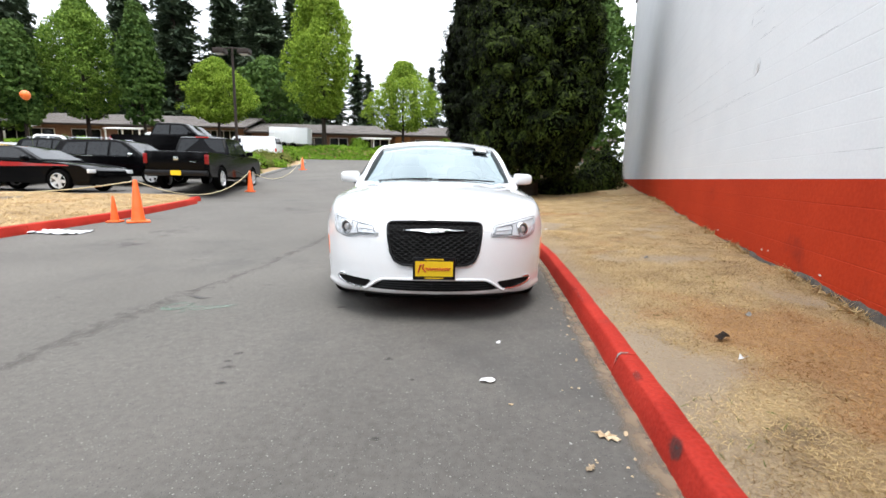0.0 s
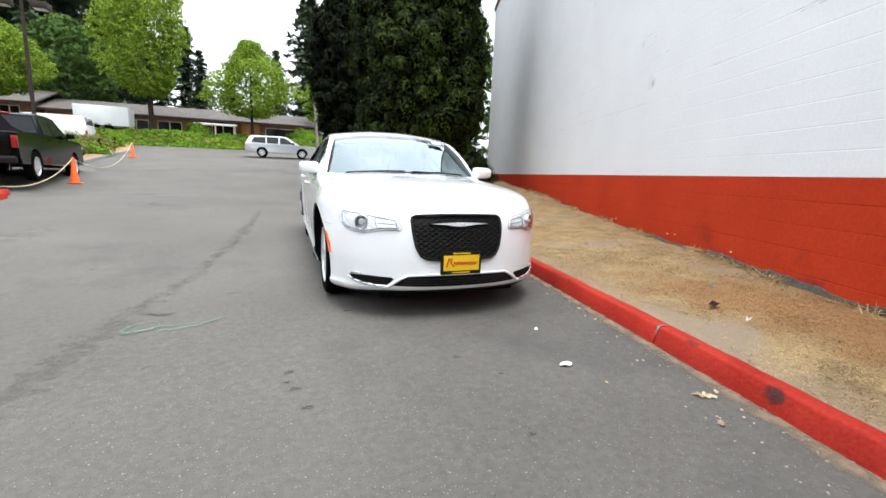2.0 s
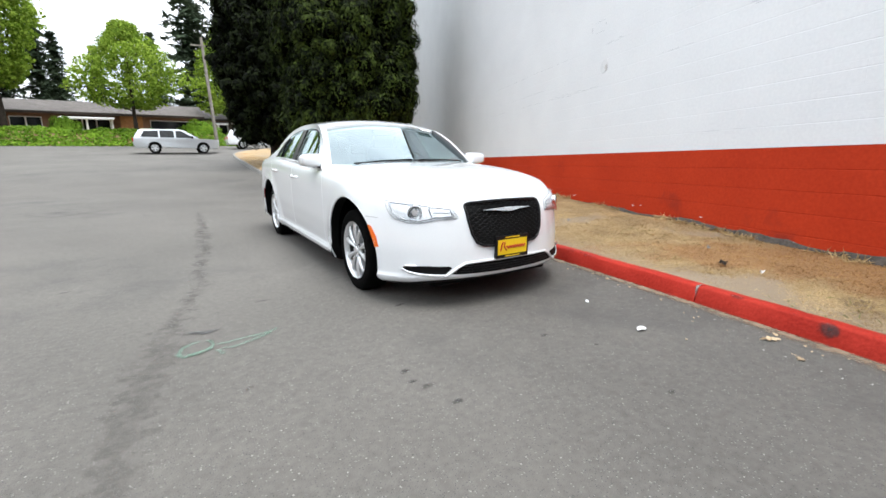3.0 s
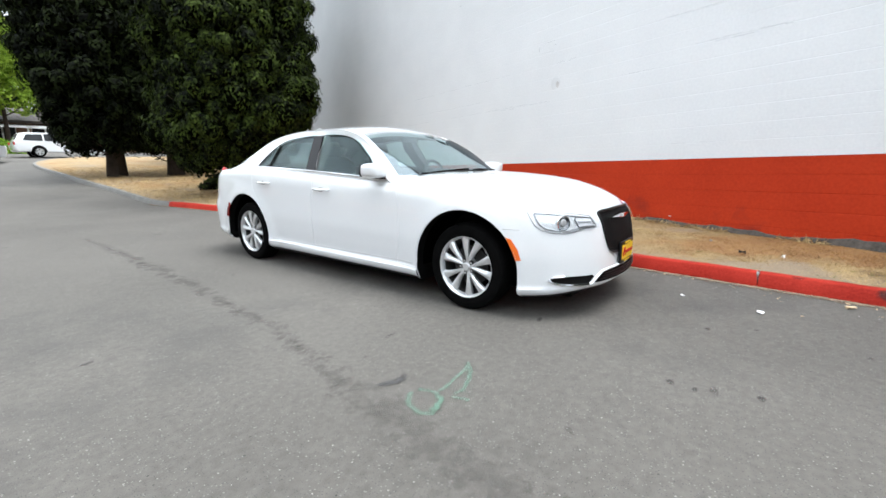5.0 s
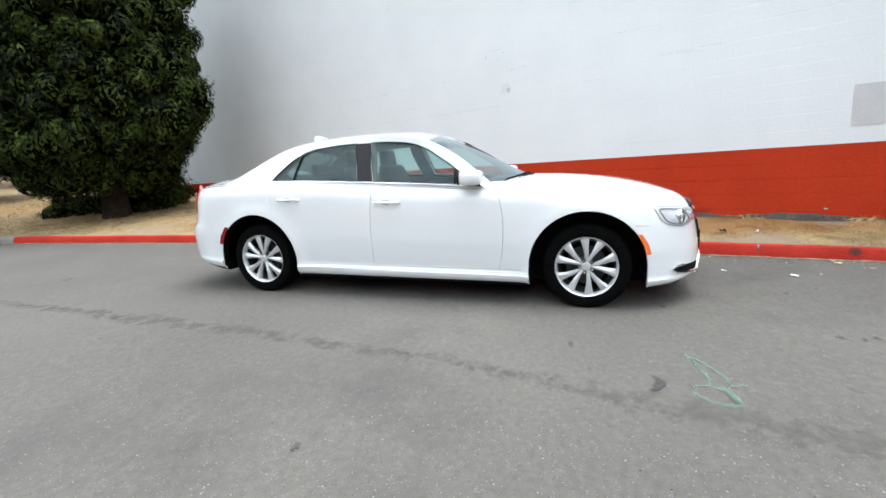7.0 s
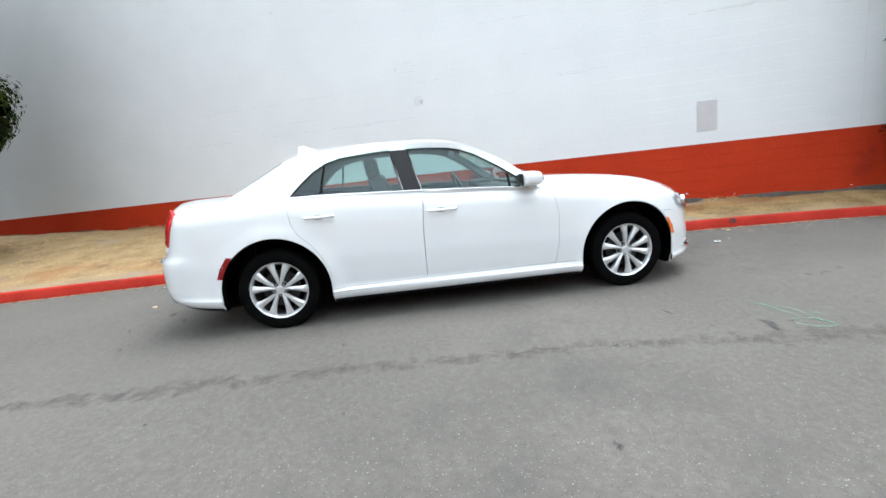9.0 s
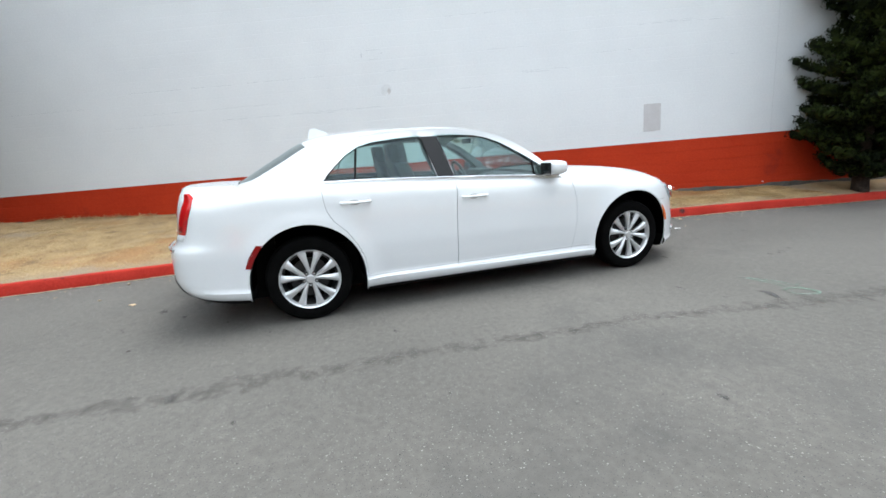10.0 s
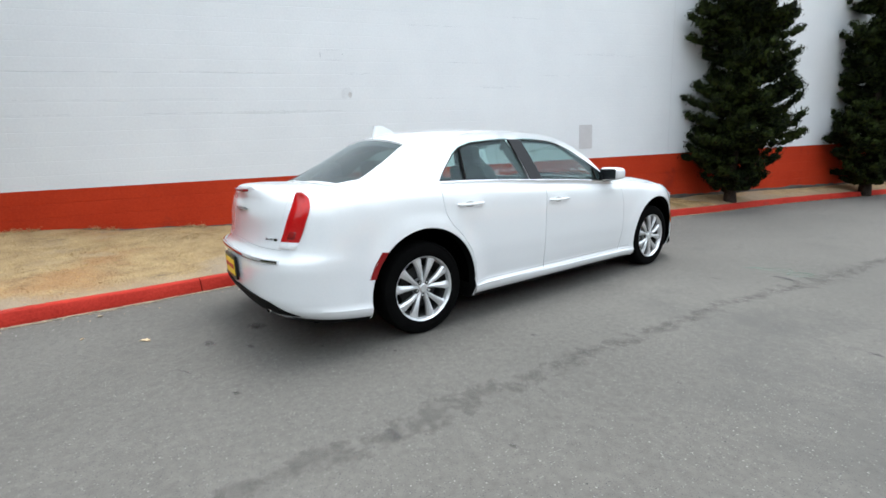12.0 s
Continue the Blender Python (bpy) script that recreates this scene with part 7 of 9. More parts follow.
def broadleaf_mesh(height, width, low, shape, seed, mat, n=9000, leaf=0.16, clump=0.55, droop=0.0):
    rng = np.random.default_rng(seed)
    z, xy, a = crown_points(n, shape, seed)
    pts = np.column_stack([xy * width / 2, low + (height - low) * z])
    out = np.column_stack([np.cos(a), np.sin(a), np.full(len(a), 0.5)])
    c, d, s = tufts(pts, out, 14, np.full(len(pts), clump) * rng.uniform(0.6, 1.3, len(pts)), np.full(len(pts), leaf), rng, 0.6)
    return leaf_mesh("crown", c, d, s, mat, seed, 0.7, droop)


def broadleaf(x, y, z, height, width, low, shape, seed, mat, label, n=9000, leaf=0.16, trunk=0.2, clump=0.55, group=""):
    tree = thing("broadleaf_tree", label, "tree", pose(x, y, z), group)
    limbs = [(low * 0.9 + (height - low) * 0.07 * k, width * 0.36 * (1 - 0.08 * k), 1.2 + 0.1 * k, trunk * 0.3) for k in range(9)]
    part("trunk", trunk_mesh("trunk", height * 0.9, trunk, trunk * 0.15, limbs, seed), M["bark"], tree)
    link("crown", broadleaf_mesh(height, width, low, shape, seed, mat, n, leaf, clump), tree)
    return tree


oval = table([(0, 0.45), (0.12, 0.85), (0.3, 1.0), (0.55, 0.88), (0.8, 0.55), (1.0, 0.08)])
teardrop = table([(0, 0.55), (0.1, 0.95), (0.25, 1.0), (0.5, 0.75), (0.75, 0.4), (1.0, 0.04)])
roundish = table([(0, 0.5), (0.2, 0.95), (0.45, 1.0), (0.7, 0.75), (0.9, 0.4), (1.0, 0.1)])
column = table([(0, 0.5), (0.1, 0.9), (0.4, 1.0), (0.7, 0.7), (0.9, 0.3), (1.0, 0.05)])
spread_top = table([(0, 0.35), (0.2, 0.9), (0.4, 1.0), (0.6, 0.78), (0.8, 0.40), (1.0, 0.10)])
flame = table([(0, 0.35), (0.14, 0.78), (0.34, 1.0), (0.58, 0.88), (0.78, 0.58), (0.92, 0.26), (1.0, 0.06)])
STREET = "street trees by the low building"
broadleaf(-12.45, 44.3, 3.6, 17.6, 6.0, 3.4, flame, 31, M["lime"], "large bright-green oval street tree", 50000, 0.106, 0.24, 0.5, STREET)
broadleaf(-22.6, 42.2, 3.4, 8.6, 6.4, 2.6, flame, 32, M["lime"], "small rounded lime-green street tree", 36000, 0.09, 0.16, 0.45, STREET)
broadleaf(-4.0, 44.2, 3.6, 9.0, 7.2, 2.2, spread_top, 33, M["lime"], "spreading lime-green street tree with thin upright leaders", 26000, 0.09, 0.17, 0.45, STREET)
broadleaf(4.3, 51.0, 3.9, 11.5, 6.4, 2.4, teardrop, 34, M["lime"], "pointed lime-green street tree", 18000, 0.12, 0.17, 0.5, STREET)
broadleaf(-32.4, 37.7, 2.8, 13.0, 5.9, 2.8, flame, 35, M["green"], "mid-green leafy tree behind the parked cars", 36000, 0.10, 0.2, 0.5, STREET)
broadleaf(-27.2, 37.6, 2.8, 12.6, 2.9, 2.4, column, 36, M["poplar"], "dark narrow poplar behind the parked cars", 12000, 0.15, 0.15, 0.45, STREET)
broadleaf(-34.4, 33.6, 2.6, 9.8, 2.6, 2.0, column, 37, M["poplar"], "dark narrow poplar behind the parked cars", 10000, 0.15, 0.15, 0.45, STREET)
broadleaf(-37.5, 34.5, 2.6, 10.5, 6.5, 1.6, oval, 38, M["green"], "mid-green leafy tree behind the parked cars", 12000, 0.17, 0.2, 0.6, STREET)
broadleaf(-23.4, 58.4, 4.0, 12.0, 9.5, 3.0, roundish, 39, M["poplar"], "dark rounded tree behind the low building", 10000, 0.22, 0.22, 0.7, STREET)
broadleaf(-50.0, 40.0, 2.8, 12.0, 9.0, 1.6, oval, 40, M["green"], "mid-green leafy tree behind the parked cars", 12000, 0.18, 0.2, 0.6, STREET)

broadleaf(9.6, 24.5, verge_height(9.6, 24.5) - 0.3, 10.5, 6.5, 0.8, oval, 41, M["poplar"], "leafy green tree beyond the end of the wall", 16000, 0.13, 0.2, 0.5, STREET)


def fir_meshes(height, seed, dense=1.0, leaf=0.46):
    """A tall fir: a thin trunk and drooping boughs in whorls, narrow and ragged."""
    rng = np.random.default_rng(seed)
    cs, ds = [], []
    z = height * 0.12
    while z < height:
        u = z / height
        reach = height * 0.125 * (1 - u) ** 0.8 * rng.uniform(0.65, 1.15) + 0.25
        for a in rng.uniform(0, 2 * math.pi, 7):
            far = reach
            reach = far * rng.uniform(0.5, 1.25)
            n = int(16 * dense * (0.4 + reach / 3))
            w = rng.uniform(0.1, 1.0, n)
            d = np.array([math.cos(a), math.sin(a)])
            side = np.array([-d[1], d[0]])
            xy = d * (w * reach)[:, None] + side * (rng.normal(0, 0.16, n) * reach * (1.1 - w))[:, None]
            zz = z - 0.30 * reach * w**1.5 + rng.normal(0, 0.12, n)
            cs.append(np.column_stack([xy, zz]))
            ds.append(np.column_stack([np.full((n, 2), 0.25) * d, np.full(n, 0.9)]))
            reach = far
        z += height * 0.017 + 0.12
    c, d = np.concatenate(cs), np.concatenate(ds)
    crown = leaf_mesh("crown", c, d, np.full(len(c), leaf) * rng.uniform(0.5, 1.4, len(c)), M["fir"], seed, 0.22, 0.9)
    bm = trunk_mesh("trunk", height * 0.97, height * 0.013, 0.03, [], seed)
    me = bpy.data.meshes.new("trunk")
    bm.to_mesh(me)
    bm.free()
    me.materials.append(M["bark"])
    return me, crown


FIRS = [fir_meshes(30, 50, 1.05, 0.58), fir_meshes(30, 51, 1.05, 0.58), fir_meshes(30, 52, 1.05, 0.58)]
UNSEEN_FIRS = [fir_meshes(30, 53, 0.55, 0.80), fir_meshes(30, 54, 0.55, 0.80), fir_meshes(30, 55, 0.55, 0.80)]
rnd = random.Random(9)
fir_places = [(-96, 70), (-90, 82), (-84, 74), (-78, 84), (-73, 76), (-69, 86), (-64.5, 78), (-60, 88), (-56, 79), (-51.5, 85), (-47, 78), (-43.5, 90), (-39.5, 80), (-35.5, 86), (-31.5, 78), (-28, 90), (-66, 96), (-54, 98), (-42, 99),
              (-33, 98)] + [(-112 + 6.1 * k + 2.0 * (k % 2), 104 + 7 * (k % 3)) for k in range(14)]
for k, (x, y) in enumerate(fir_places):
    sc = rnd.uniform(1.05, 1.45)
    around = math.degrees(math.atan2(x, y + 4))
    sc *= 0.70 if around < -37 else (0.55 if -29.2 < around < -26.8 else 1.0)
    t = thing("fir_tree", "tall dark ragged fir of the wood behind the buildings and its unseen extension", "tree", pose(x, y, ground(x, y), 0, 0, rnd.uniform(0, 360)), "wood behind the buildings")
    for nm, me in zip(("trunk", "crown"), FIRS[k % 3]):
        link(nm, me, t, "", Matrix.Diagonal((sc * 1.65, sc * 1.65, sc, 1)))
for k, (x, y, h) in enumerate(((-22, 92, 0.66), (-18, 96, 0.80), (-15, 90, 0.62), (-10.5, 95, 0.60), (-6, 98, 0.55), (-2, 96, 0.72), (3.2, 76, 0.98), (7.4, 82, 0.55), (11, 88, 0.9), (15, 80, 1.0), (20, 84, 0.9), (26, 80, 1.0))):
    t = thing("fir_tree", "tall dark ragged fir of the wood behind the buildings and its unseen extension", "tree", pose(x, y, ground(x, y), 0, 0, 37 * k), "wood behind the buildings")
    for nm, me in zip(("trunk", "crown"), FIRS[k % 3]):
        link(nm, me, t, "", Matrix.Diagonal((h * 1.7, h * 1.7, h, 1)))

# added unseen firs, across the road and behind, block light from low sky
for k in range(34):
    if k < 20:
        x, y = -66 + 5 * (k % 3), -66 + 6.6 * k
    else:
        x, y = -60 + 6.4 * (k - 20), -62 - 4 * (k % 3)
    sc = rnd.uniform(0.85, 1.25)
    t = thing("fir_tree", "tall dark ragged fir of the wood behind the buildings and its unseen extension", "tree", pose(x, y, ground(x, y), 0, 0, rnd.uniform(0, 360)), "wood behind the buildings")
    for nm, me in zip(("trunk", "crown"), UNSEEN_FIRS[k % 3]):
        link(nm, me, t, "", Matrix.Diagonal((sc * 1.5, sc * 1.5, sc, 1)))
# ---- across the street: ivy bank, low buildings, trailer, poles ----
def bank_height(x, y):
    g = ground(x, 40.8)
    up = smooth01(y, 40.6, 43.6)
    wob = 0.25 * noise.noise(Vector((x * 0.35, y * 0.35, 0)))
    end = 1 - smooth01(x, 2.2, 4.6)
    return g - 0.06 + (1.35 + wob) * up * end + 0.12 * smooth01(y, 44, 50)


bank = tagged(sheet(spread((-75, 1.5), (-30, 0.8), (4.8, 0)), spread((40.5, 0.3), (44.5, 1.2), (49.5, 0)), bank_height, M["dry_grass"], "bank"), "low bank under ivy beside the street", "bank", kind="structure")
rng = np.random.default_rng(70)
n = 42000
bx, by = rng.uniform(-62, 4.3, n), 40.7 + 5.2 * rng.uniform(0, 1, n) ** 1.1
lump = np.array([noise.noise(Vector((a * 0.9, b * 0.9, 2))) for a, b in zip(bx, by)])
bz = np.array([bank_height(a, b) for a, b in zip(bx, by)]) + (0.16 + 0.22 * lump) * rng.uniform(0.2, 1.2, n)
tagged(link("ivy", leaf_mesh("ivy", np.column_stack([bx, by, bz]), np.tile((0, -0.5, 0.8), (n, 1)), 0.11 * rng.uniform(0.6, 1.5, n), M["ivy"], 71, 0.75)), "bright green ivy covering the bank", "ivy", kind="stuff")
shrub("bush", 0.9, 44.2, 1.7, 1.2, 1.0, M["ivy"], "rounded bright green bush on the bank", 72, 2200, 0.10, bank_height(0.9, 44.2), "bushes on the bank")
shrub("bush", -9.0, 45.6, 1.2, 1.0, 1.3, M["ivy"], "rounded bright green bush on the bank", 73, 1500, 0.10, bank_height(-9, 45.6), "bushes on the bank")


for k, x in enumerate((-31.5, -29.6, -27.6, -25.8, -24.0)):
    shrub("bush", x, 31.0 + 0.5 * (k % 2), 1.3, 1.0, 1.5 + 0.2 * (k % 3), M["ivy"], "rounded bright green bush behind the parked cars", 140 + k, 1500, 0.09, ground(x, 31.0), "bushes behind the cars")


def canopy(x, y):
    """A pop-up sales canopy: a peaked cloth roof on four legs."""
    c = thing("canopy", "white peaked cloth canopy on four thin legs", "canopy", pose(x, y, ground(x, y), 0, 0, 6))
    bm = bmesh.new()
    rim = [bm.verts.new(p) for p in ((-2.0, -1.5, 2.05), (2.0, -1.5, 2.05), (2.0, 1.5, 2.05), (-2.0, 1.5, 2.05))]
    low = [bm.verts.new((v.co.x, v.co.y, 1.75)) for v in rim]
    peak = bm.verts.new((0, 0, 2.85))
    for i in range(4):
        j = (i + 1) % 4
        bm.faces.new((rim[i], rim[j], peak))
        bm.faces.new((low[i], low[j], rim[j], rim[i]))
    top = part("cloth", bm, M["box_white"], c, "white cloth roof with a short valance", smooth=False)
    top.modifiers.new("thickness", "SOLIDIFY").thickness = 0.01
    for sx in (-1.95, 1.95):
        for sy in (-1.45, 1.45):
            part("leg", tube([(sx, sy, 0), (sx, sy, 2.05)], 0.025, 8), M["trim_white"], c)


canopy(-21.6, 33.5)


def low_building(name, x0, x1, yf, depth, floor, eave, ridge, windows, label, porches=()):
    b = thing(name, label, "building", pose(0, 0, 0))
    bm = bmesh.new()
    box(x0, x1, yf, yf + depth, floor - 1.0, eave, bm=bm)
    part("wall", bm, M["brick_wall"], b, smooth=False)
    over, ym = 0.9, yf + depth / 2
    bm = bmesh.new()
    th = 0.16
    prof = [(yf - over, eave - 0.12), (ym, ridge), (yf + depth + over, eave - 0.12), (yf + depth + over, eave - 0.12 - th), (ym, ridge - th), (yf - over, eave - 0.12 - th)]
    prism(prof, "x", x0 - 0.6, x1 + 0.6, bm)
    roof_ob = part("roof", bm, M["shingle"], b, "grey-brown shingle roof", smooth=False)
    courses = bmesh.new()
    steps = 14
    for k in range(steps):
        u0, u1 = k / steps, (k + 1) / steps
        ya, za, yb, zb = (yf - over + (ym - yf + over) * u0, eave - 0.12 + (ridge - eave + 0.12) * u0, yf - over + (ym - yf + over) * u1, eave - 0.12 + (ridge - eave + 0.12) * u1)
        prism([(ya, za + 0.03), (yb, zb + 0.012), (yb, zb), (ya, za)], "x", x0 - 0.61, x1 + 0.61, courses)
    part("shingle_course", courses, M["shingle"], roof_ob, smooth=False)
    part("fascia", box(x0 - 0.6, x1 + 0.6, yf - over - 0.04, yf - over - 0.004, eave - 0.32, eave - 0.10), M["dark_metal"], b, smooth=False)
    for (a, c, lo, hi, panes) in windows:
        w = part("window", box(a, c, yf - 0.05, yf + 0.02, lo, hi), M["trim_white"], b, "white-framed window", smooth=False)
        k = (c - a) / panes
        for i in range(panes):
            part("pane", box(a + k * i + 0.06, a + k * (i + 1) - 0.06, yf - 0.075, yf - 0.052, lo + 0.08, hi - 0.08), M["window_dark"], w, smooth=False)
    for a, c, lo, hi in porches:
        p = part("awning", prism([(yf - 2.0, hi - 0.28), (yf - 0.03, hi), (yf - 0.03, hi - 0.10), (yf - 2.0, hi - 0.42)], "x", a, c), M["trim_white"], b, "white flat awning on posts", smooth=False)
        for i in range(3):
            px = a + 0.15 + (c - a - 0.3) * i / 2
            part("post", box(px - 0.07, px + 0.07, yf - 1.9, yf - 1.76, lo, hi - 0.3), M["trim_white"], p, smooth=False)
    return b


low_building("shop_row", -62, -23.6, 50.0, 9.0, 3.4, 6.35, 7.95,
             [(-52, -46, 4.0, 5.7, 4), (-44, -40.5, 4.0, 5.7, 2), (-38.5, -35, 4.0, 5.8, 2), (-33.5, -32, 3.6, 5.7, 1), (-30.5, -24.4, 3.9, 5.9, 8)], "long low brown shop row with a shingle roof", [(-53, -47.5, 3.4, 6.0), (-38.8, -34.6, 3.4, 6.0)])
low_building("shop_row", -22.8, 1.2, 50.6, 9.0, 3.4, 5.95, 7.35, [(-17.5, -14.2, 3.9, 5.4, 3), (-13.4, -11.2, 3.9, 5.4, 2), (-9.4, -6.2, 3.6, 5.5, 3), (-3.0, 0.6, 3.7, 5.4, 1)],
             "long low brown shop row with a shingle roof", [(-18.8, -15.6, 3.4, 5.55), (-9.8, -5.8, 3.4, 5.55)])
low_building("shop_row", 2.0, 22.0, 53.0, 9.0, 3.4, 6.0, 7.5, [(3.4, 5.2, 3.6, 5.5, 2), (6.2, 8.2, 3.6, 5.5, 2), (10, 13, 3.8, 5.5, 3)], "long low brown shop row with a shingle roof", [(3.0, 8.4, 3.4, 5.6)])
tagged(part("timber_screen", box(-5.4, -3.6, 50.3, 50.5, 3.4, 5.7), M["wood_panel"], None, smooth=False), "orange cedar screen beside the shop front", "screen")


def trailer():
    t = thing("box_trailer", "plain white box trailer parked behind the bank", "trailer", pose(-16.2, 44.9, bank_height(-16.2, 44.9), 0, 0, 3))
    part("box", box(-2.0, 2.0, -1.1, 1.1, 0.45, 2.15, 0.05), M["box_white"], t)
    for k in range(9):
        part("rib", box(-1.9 + 0.46 * k, -1.87 + 0.46 * k, -1.115, -1.095, 0.5, 2.1), M["trim_white"], t, smooth=False)
    for x in (-0.5, 0.45):
        bm = lathe([(0.0, -1.1), (0.30, -1.1), (0.33, -1.05), (0.33, -0.9), (0.0, -0.9)], 20, "y")
        bmesh.ops.translate(bm, verts=bm.verts, vec=(x, 0, 0.36))
        part("wheel", bm, M["rubber"], t)
    part("tow_bar", tube([(2.1, 0, 0.5), (3.1, 0, 0.45)], 0.05, 8), M["dark_metal"], t)
    return t


trailer()


def lot_lamp():
    x, y = -12.9, 24.5
    p = thing("lot_lamp", "brown lot lamp with two box heads on a tall pole", "street lamp", pose(x, y, ground(x, y)))
    part("pole", tube([(0, 0, -0.2), (0, 0, 3), (0, 0, 7.4)], 0.10, 12, taper=0.075), M["dark_metal"], p)
    part("arm", tube([(-0.75, 0, 7.35), (0, 0, 7.42), (0.75, 0, 7.35)], 0.045, 8), M["dark_metal"], p)
    for sx in (-1, 1):
        h = part("lamp_head", box(sx * 0.75 - 0.34, sx * 0.75 + 0.34, -0.30, 0.30, 7.05, 7.36, 0.03), M["dark_metal"], p)
        part("diffuser", box(sx * 0.75 - 0.26, sx * 0.75 + 0.26, -0.24, 0.24, 7.035, 7.052), M["film"], h, smooth=False)
    return p


lot_lamp()
up = thing("utility_pole", "weathered wooden utility pole at the end of the bank", "pole", pose(2.0, 41.5, ground(2.0, 41.5), 0, -2.5, 0))
part("pole", tube([(0, 0, -0.3), (0, 0, 4), (0, 0, 9.0)], 0.15, 12, taper=0.11), M["pole_wood"], up)
part("crossarm", box(-0.9, 0.9, -0.06, 0.06, 8.3, 8.42, 0.01), M["pole_wood"], up)


# ---- the car lot on the other side of the road ----
LK = [(-6.78, -12.0), (-6.72, -4.0), (-6.66, 2.6), (-6.62, 4.6), (-6.75, 6.2), (-7.0, 8.0), (-7.25, 9.4)]
left_kerb = table([(y, x) for x, y in LK])
lot_kerb = tagged(new("kerb"), "red-painted kerb round the dry island by the lot", "kerb", kind="structure")
kerb_run(left_kerb, [-12, -9, -6, -3, 0, 3, 6, 9.0], lambda y: M["kerb_red"], -1, lot_kerb, 0.15)
kerb_piece([(-7.2 - 0.28 * math.sin(a), 9.02 + 0.75 * (1 - math.cos(a))) for a in (math.pi / 2 * k / 8 for k in range(9))], -0.15, 0.15, M["kerb_red"], "kerbstone", lot_kerb)


def island_height(x, y):
    return ground(x, y) + 0.135 * (1 - smooth01(-x, 7.4, 9.2) * smooth01(y, -6, 3)) + 0.03 * noise.noise(Vector((x, y, 4)))


verts, faces, ni = [], [], 24
ys = spread((-12, 1.0), (2, 0.3), (9.7, 0))
for y in ys:
    a, b = left_kerb(min(y, 9.0)) - 0.13 - 0.5 * smooth01(y, 8.8, 9.7), -17.0 + 1.5 * smooth01(y, 4, 9)
    for k in range(ni):
        x = a + (b - a) * k / (ni - 1)
        verts.append((x, y, island_height(x, y) + 0.012))
for j in range(len(ys) - 1):
    for i in range(ni - 1):
        q = j * ni + i
        faces.append((q, q + ni, q + ni + 1, q + 1))
tagged(link("grass_island", mesh_of("grass_island", verts, faces, M["dry_grass"], True)), "parched grass island in front of the parked cars", "grass", kind="structure")

# planter beyond the pickup
PK = [(-8.7, 16.5), (-9.5, 19.5), (-10.0, 23.0), (-10.35, 27.0), (-10.6, 30.5), (-11.4, 34.0), (-13.2, 37.2), (-17.0, 39.2)]
planter_x = table([(y, x) for x, y in PK])
bed_kerb = tagged(new("kerb"), "grey concrete kerb round the planted bed", "kerb", kind="structure")
kerb_run(planter_x, [16.5, 19.5, 22.5, 25.5, 28.5, 31.5, 34.5, 37.0], lambda y: M["kerb_grey"], -1, bed_kerb, 0.15, 0.16)
bed_h = lambda x, y: ground(x, y) + 0.12 + 0.25 * smooth01(-x, 10, 13)
verts, faces = [], []
ys = spread((16.6, 0.8), (37, 0))
for y in ys:
    for k in range(8):
        x = planter_x(y) - 0.14 - 4.6 * k / 7
        verts.append((x, y, bed_h(x, y)))
for j in range(len(ys) - 1):
    for i in range(7):
        q = j * 8 + i
        faces.append((q, q + 8, q + 9, q + 1))
tagged(link("planted_bed", mesh_of("planted_bed", verts, faces, M["dry_grass"], True)), "planted bed of yellowing ground cover", "flower bed", kind="structure")
rnd = random.Random(5)
for k in range(26):
    y = 17.2 + 19 * (k / 26)
    x = planter_x(y) - rnd.uniform(0.7, 4.2)
    shrub("bush", x, y, rnd.uniform(0.6, 1.0), rnd.uniform(0.6, 1.0), rnd.uniform(0.4, 0.85), M["shrub"] if k % 3 else M["ivy"], "low yellow-green shrub in the planted bed", 100 + k, 520, 0.07, bed_h(x, y), "shrubs in the bed")


# ---- traffic cones and rope ----
def cone_shape(h):
    c = thing("traffic_cone", "orange traffic cone on a square base", "traffic cone", pose(0, 0, 0), "cones along the road")
    k = h / 0.8
    part("body", lathe([(0.122 * k, 0.03), (0.114 * k, 0.05), (0.035 * k, h - 0.02), (0.026 * k, h), (0.018 * k, h), (0.018 * k, h - 0.05)], 28, "z"), M["cone"], c)
    part("base", box(-0.185 * k, 0.185 * k, -0.185 * k, 0.185 * k, 0.0, 0.035, 0.012), M["cone"], c)
    return c


CONES = [(-6.40, 4.56, 0.51, 10), (-5.98, 4.62, 0.84, 35), (-7.6, 13.7, 0.84, 15), (-9.25, 26.0, 0.84, 50)]
for x, y, h, turn in CONES:
    cone_shape(h).matrix_basis = pose(x, y, ground(x, y), 0, 0, turn)


def rope(a, b, sag):
    pts = []
    for k in range(15):
        u = k / 14
        p = Vector(a).lerp(Vector(b), u)
        p.z -= sag * 4 * u * (1 - u)
        pts.append(p)
    return part("rope", tube(pts, 0.012, 6), M["rope"], None)


tops = [Vector((x, y, ground(x, y) + h - 0.03)) for x, y, h, _ in CONES]
for a, b, sag in ((tops[1], tops[2], 0.55), (tops[2], tops[3], 0.75), (tops[1], Vector((-14.5, 7.6, 0.62)), 0.25)):
    tagged(rope(a, b, sag), "yellowed rope strung between traffic cones", "rope", "ropes between the cones")


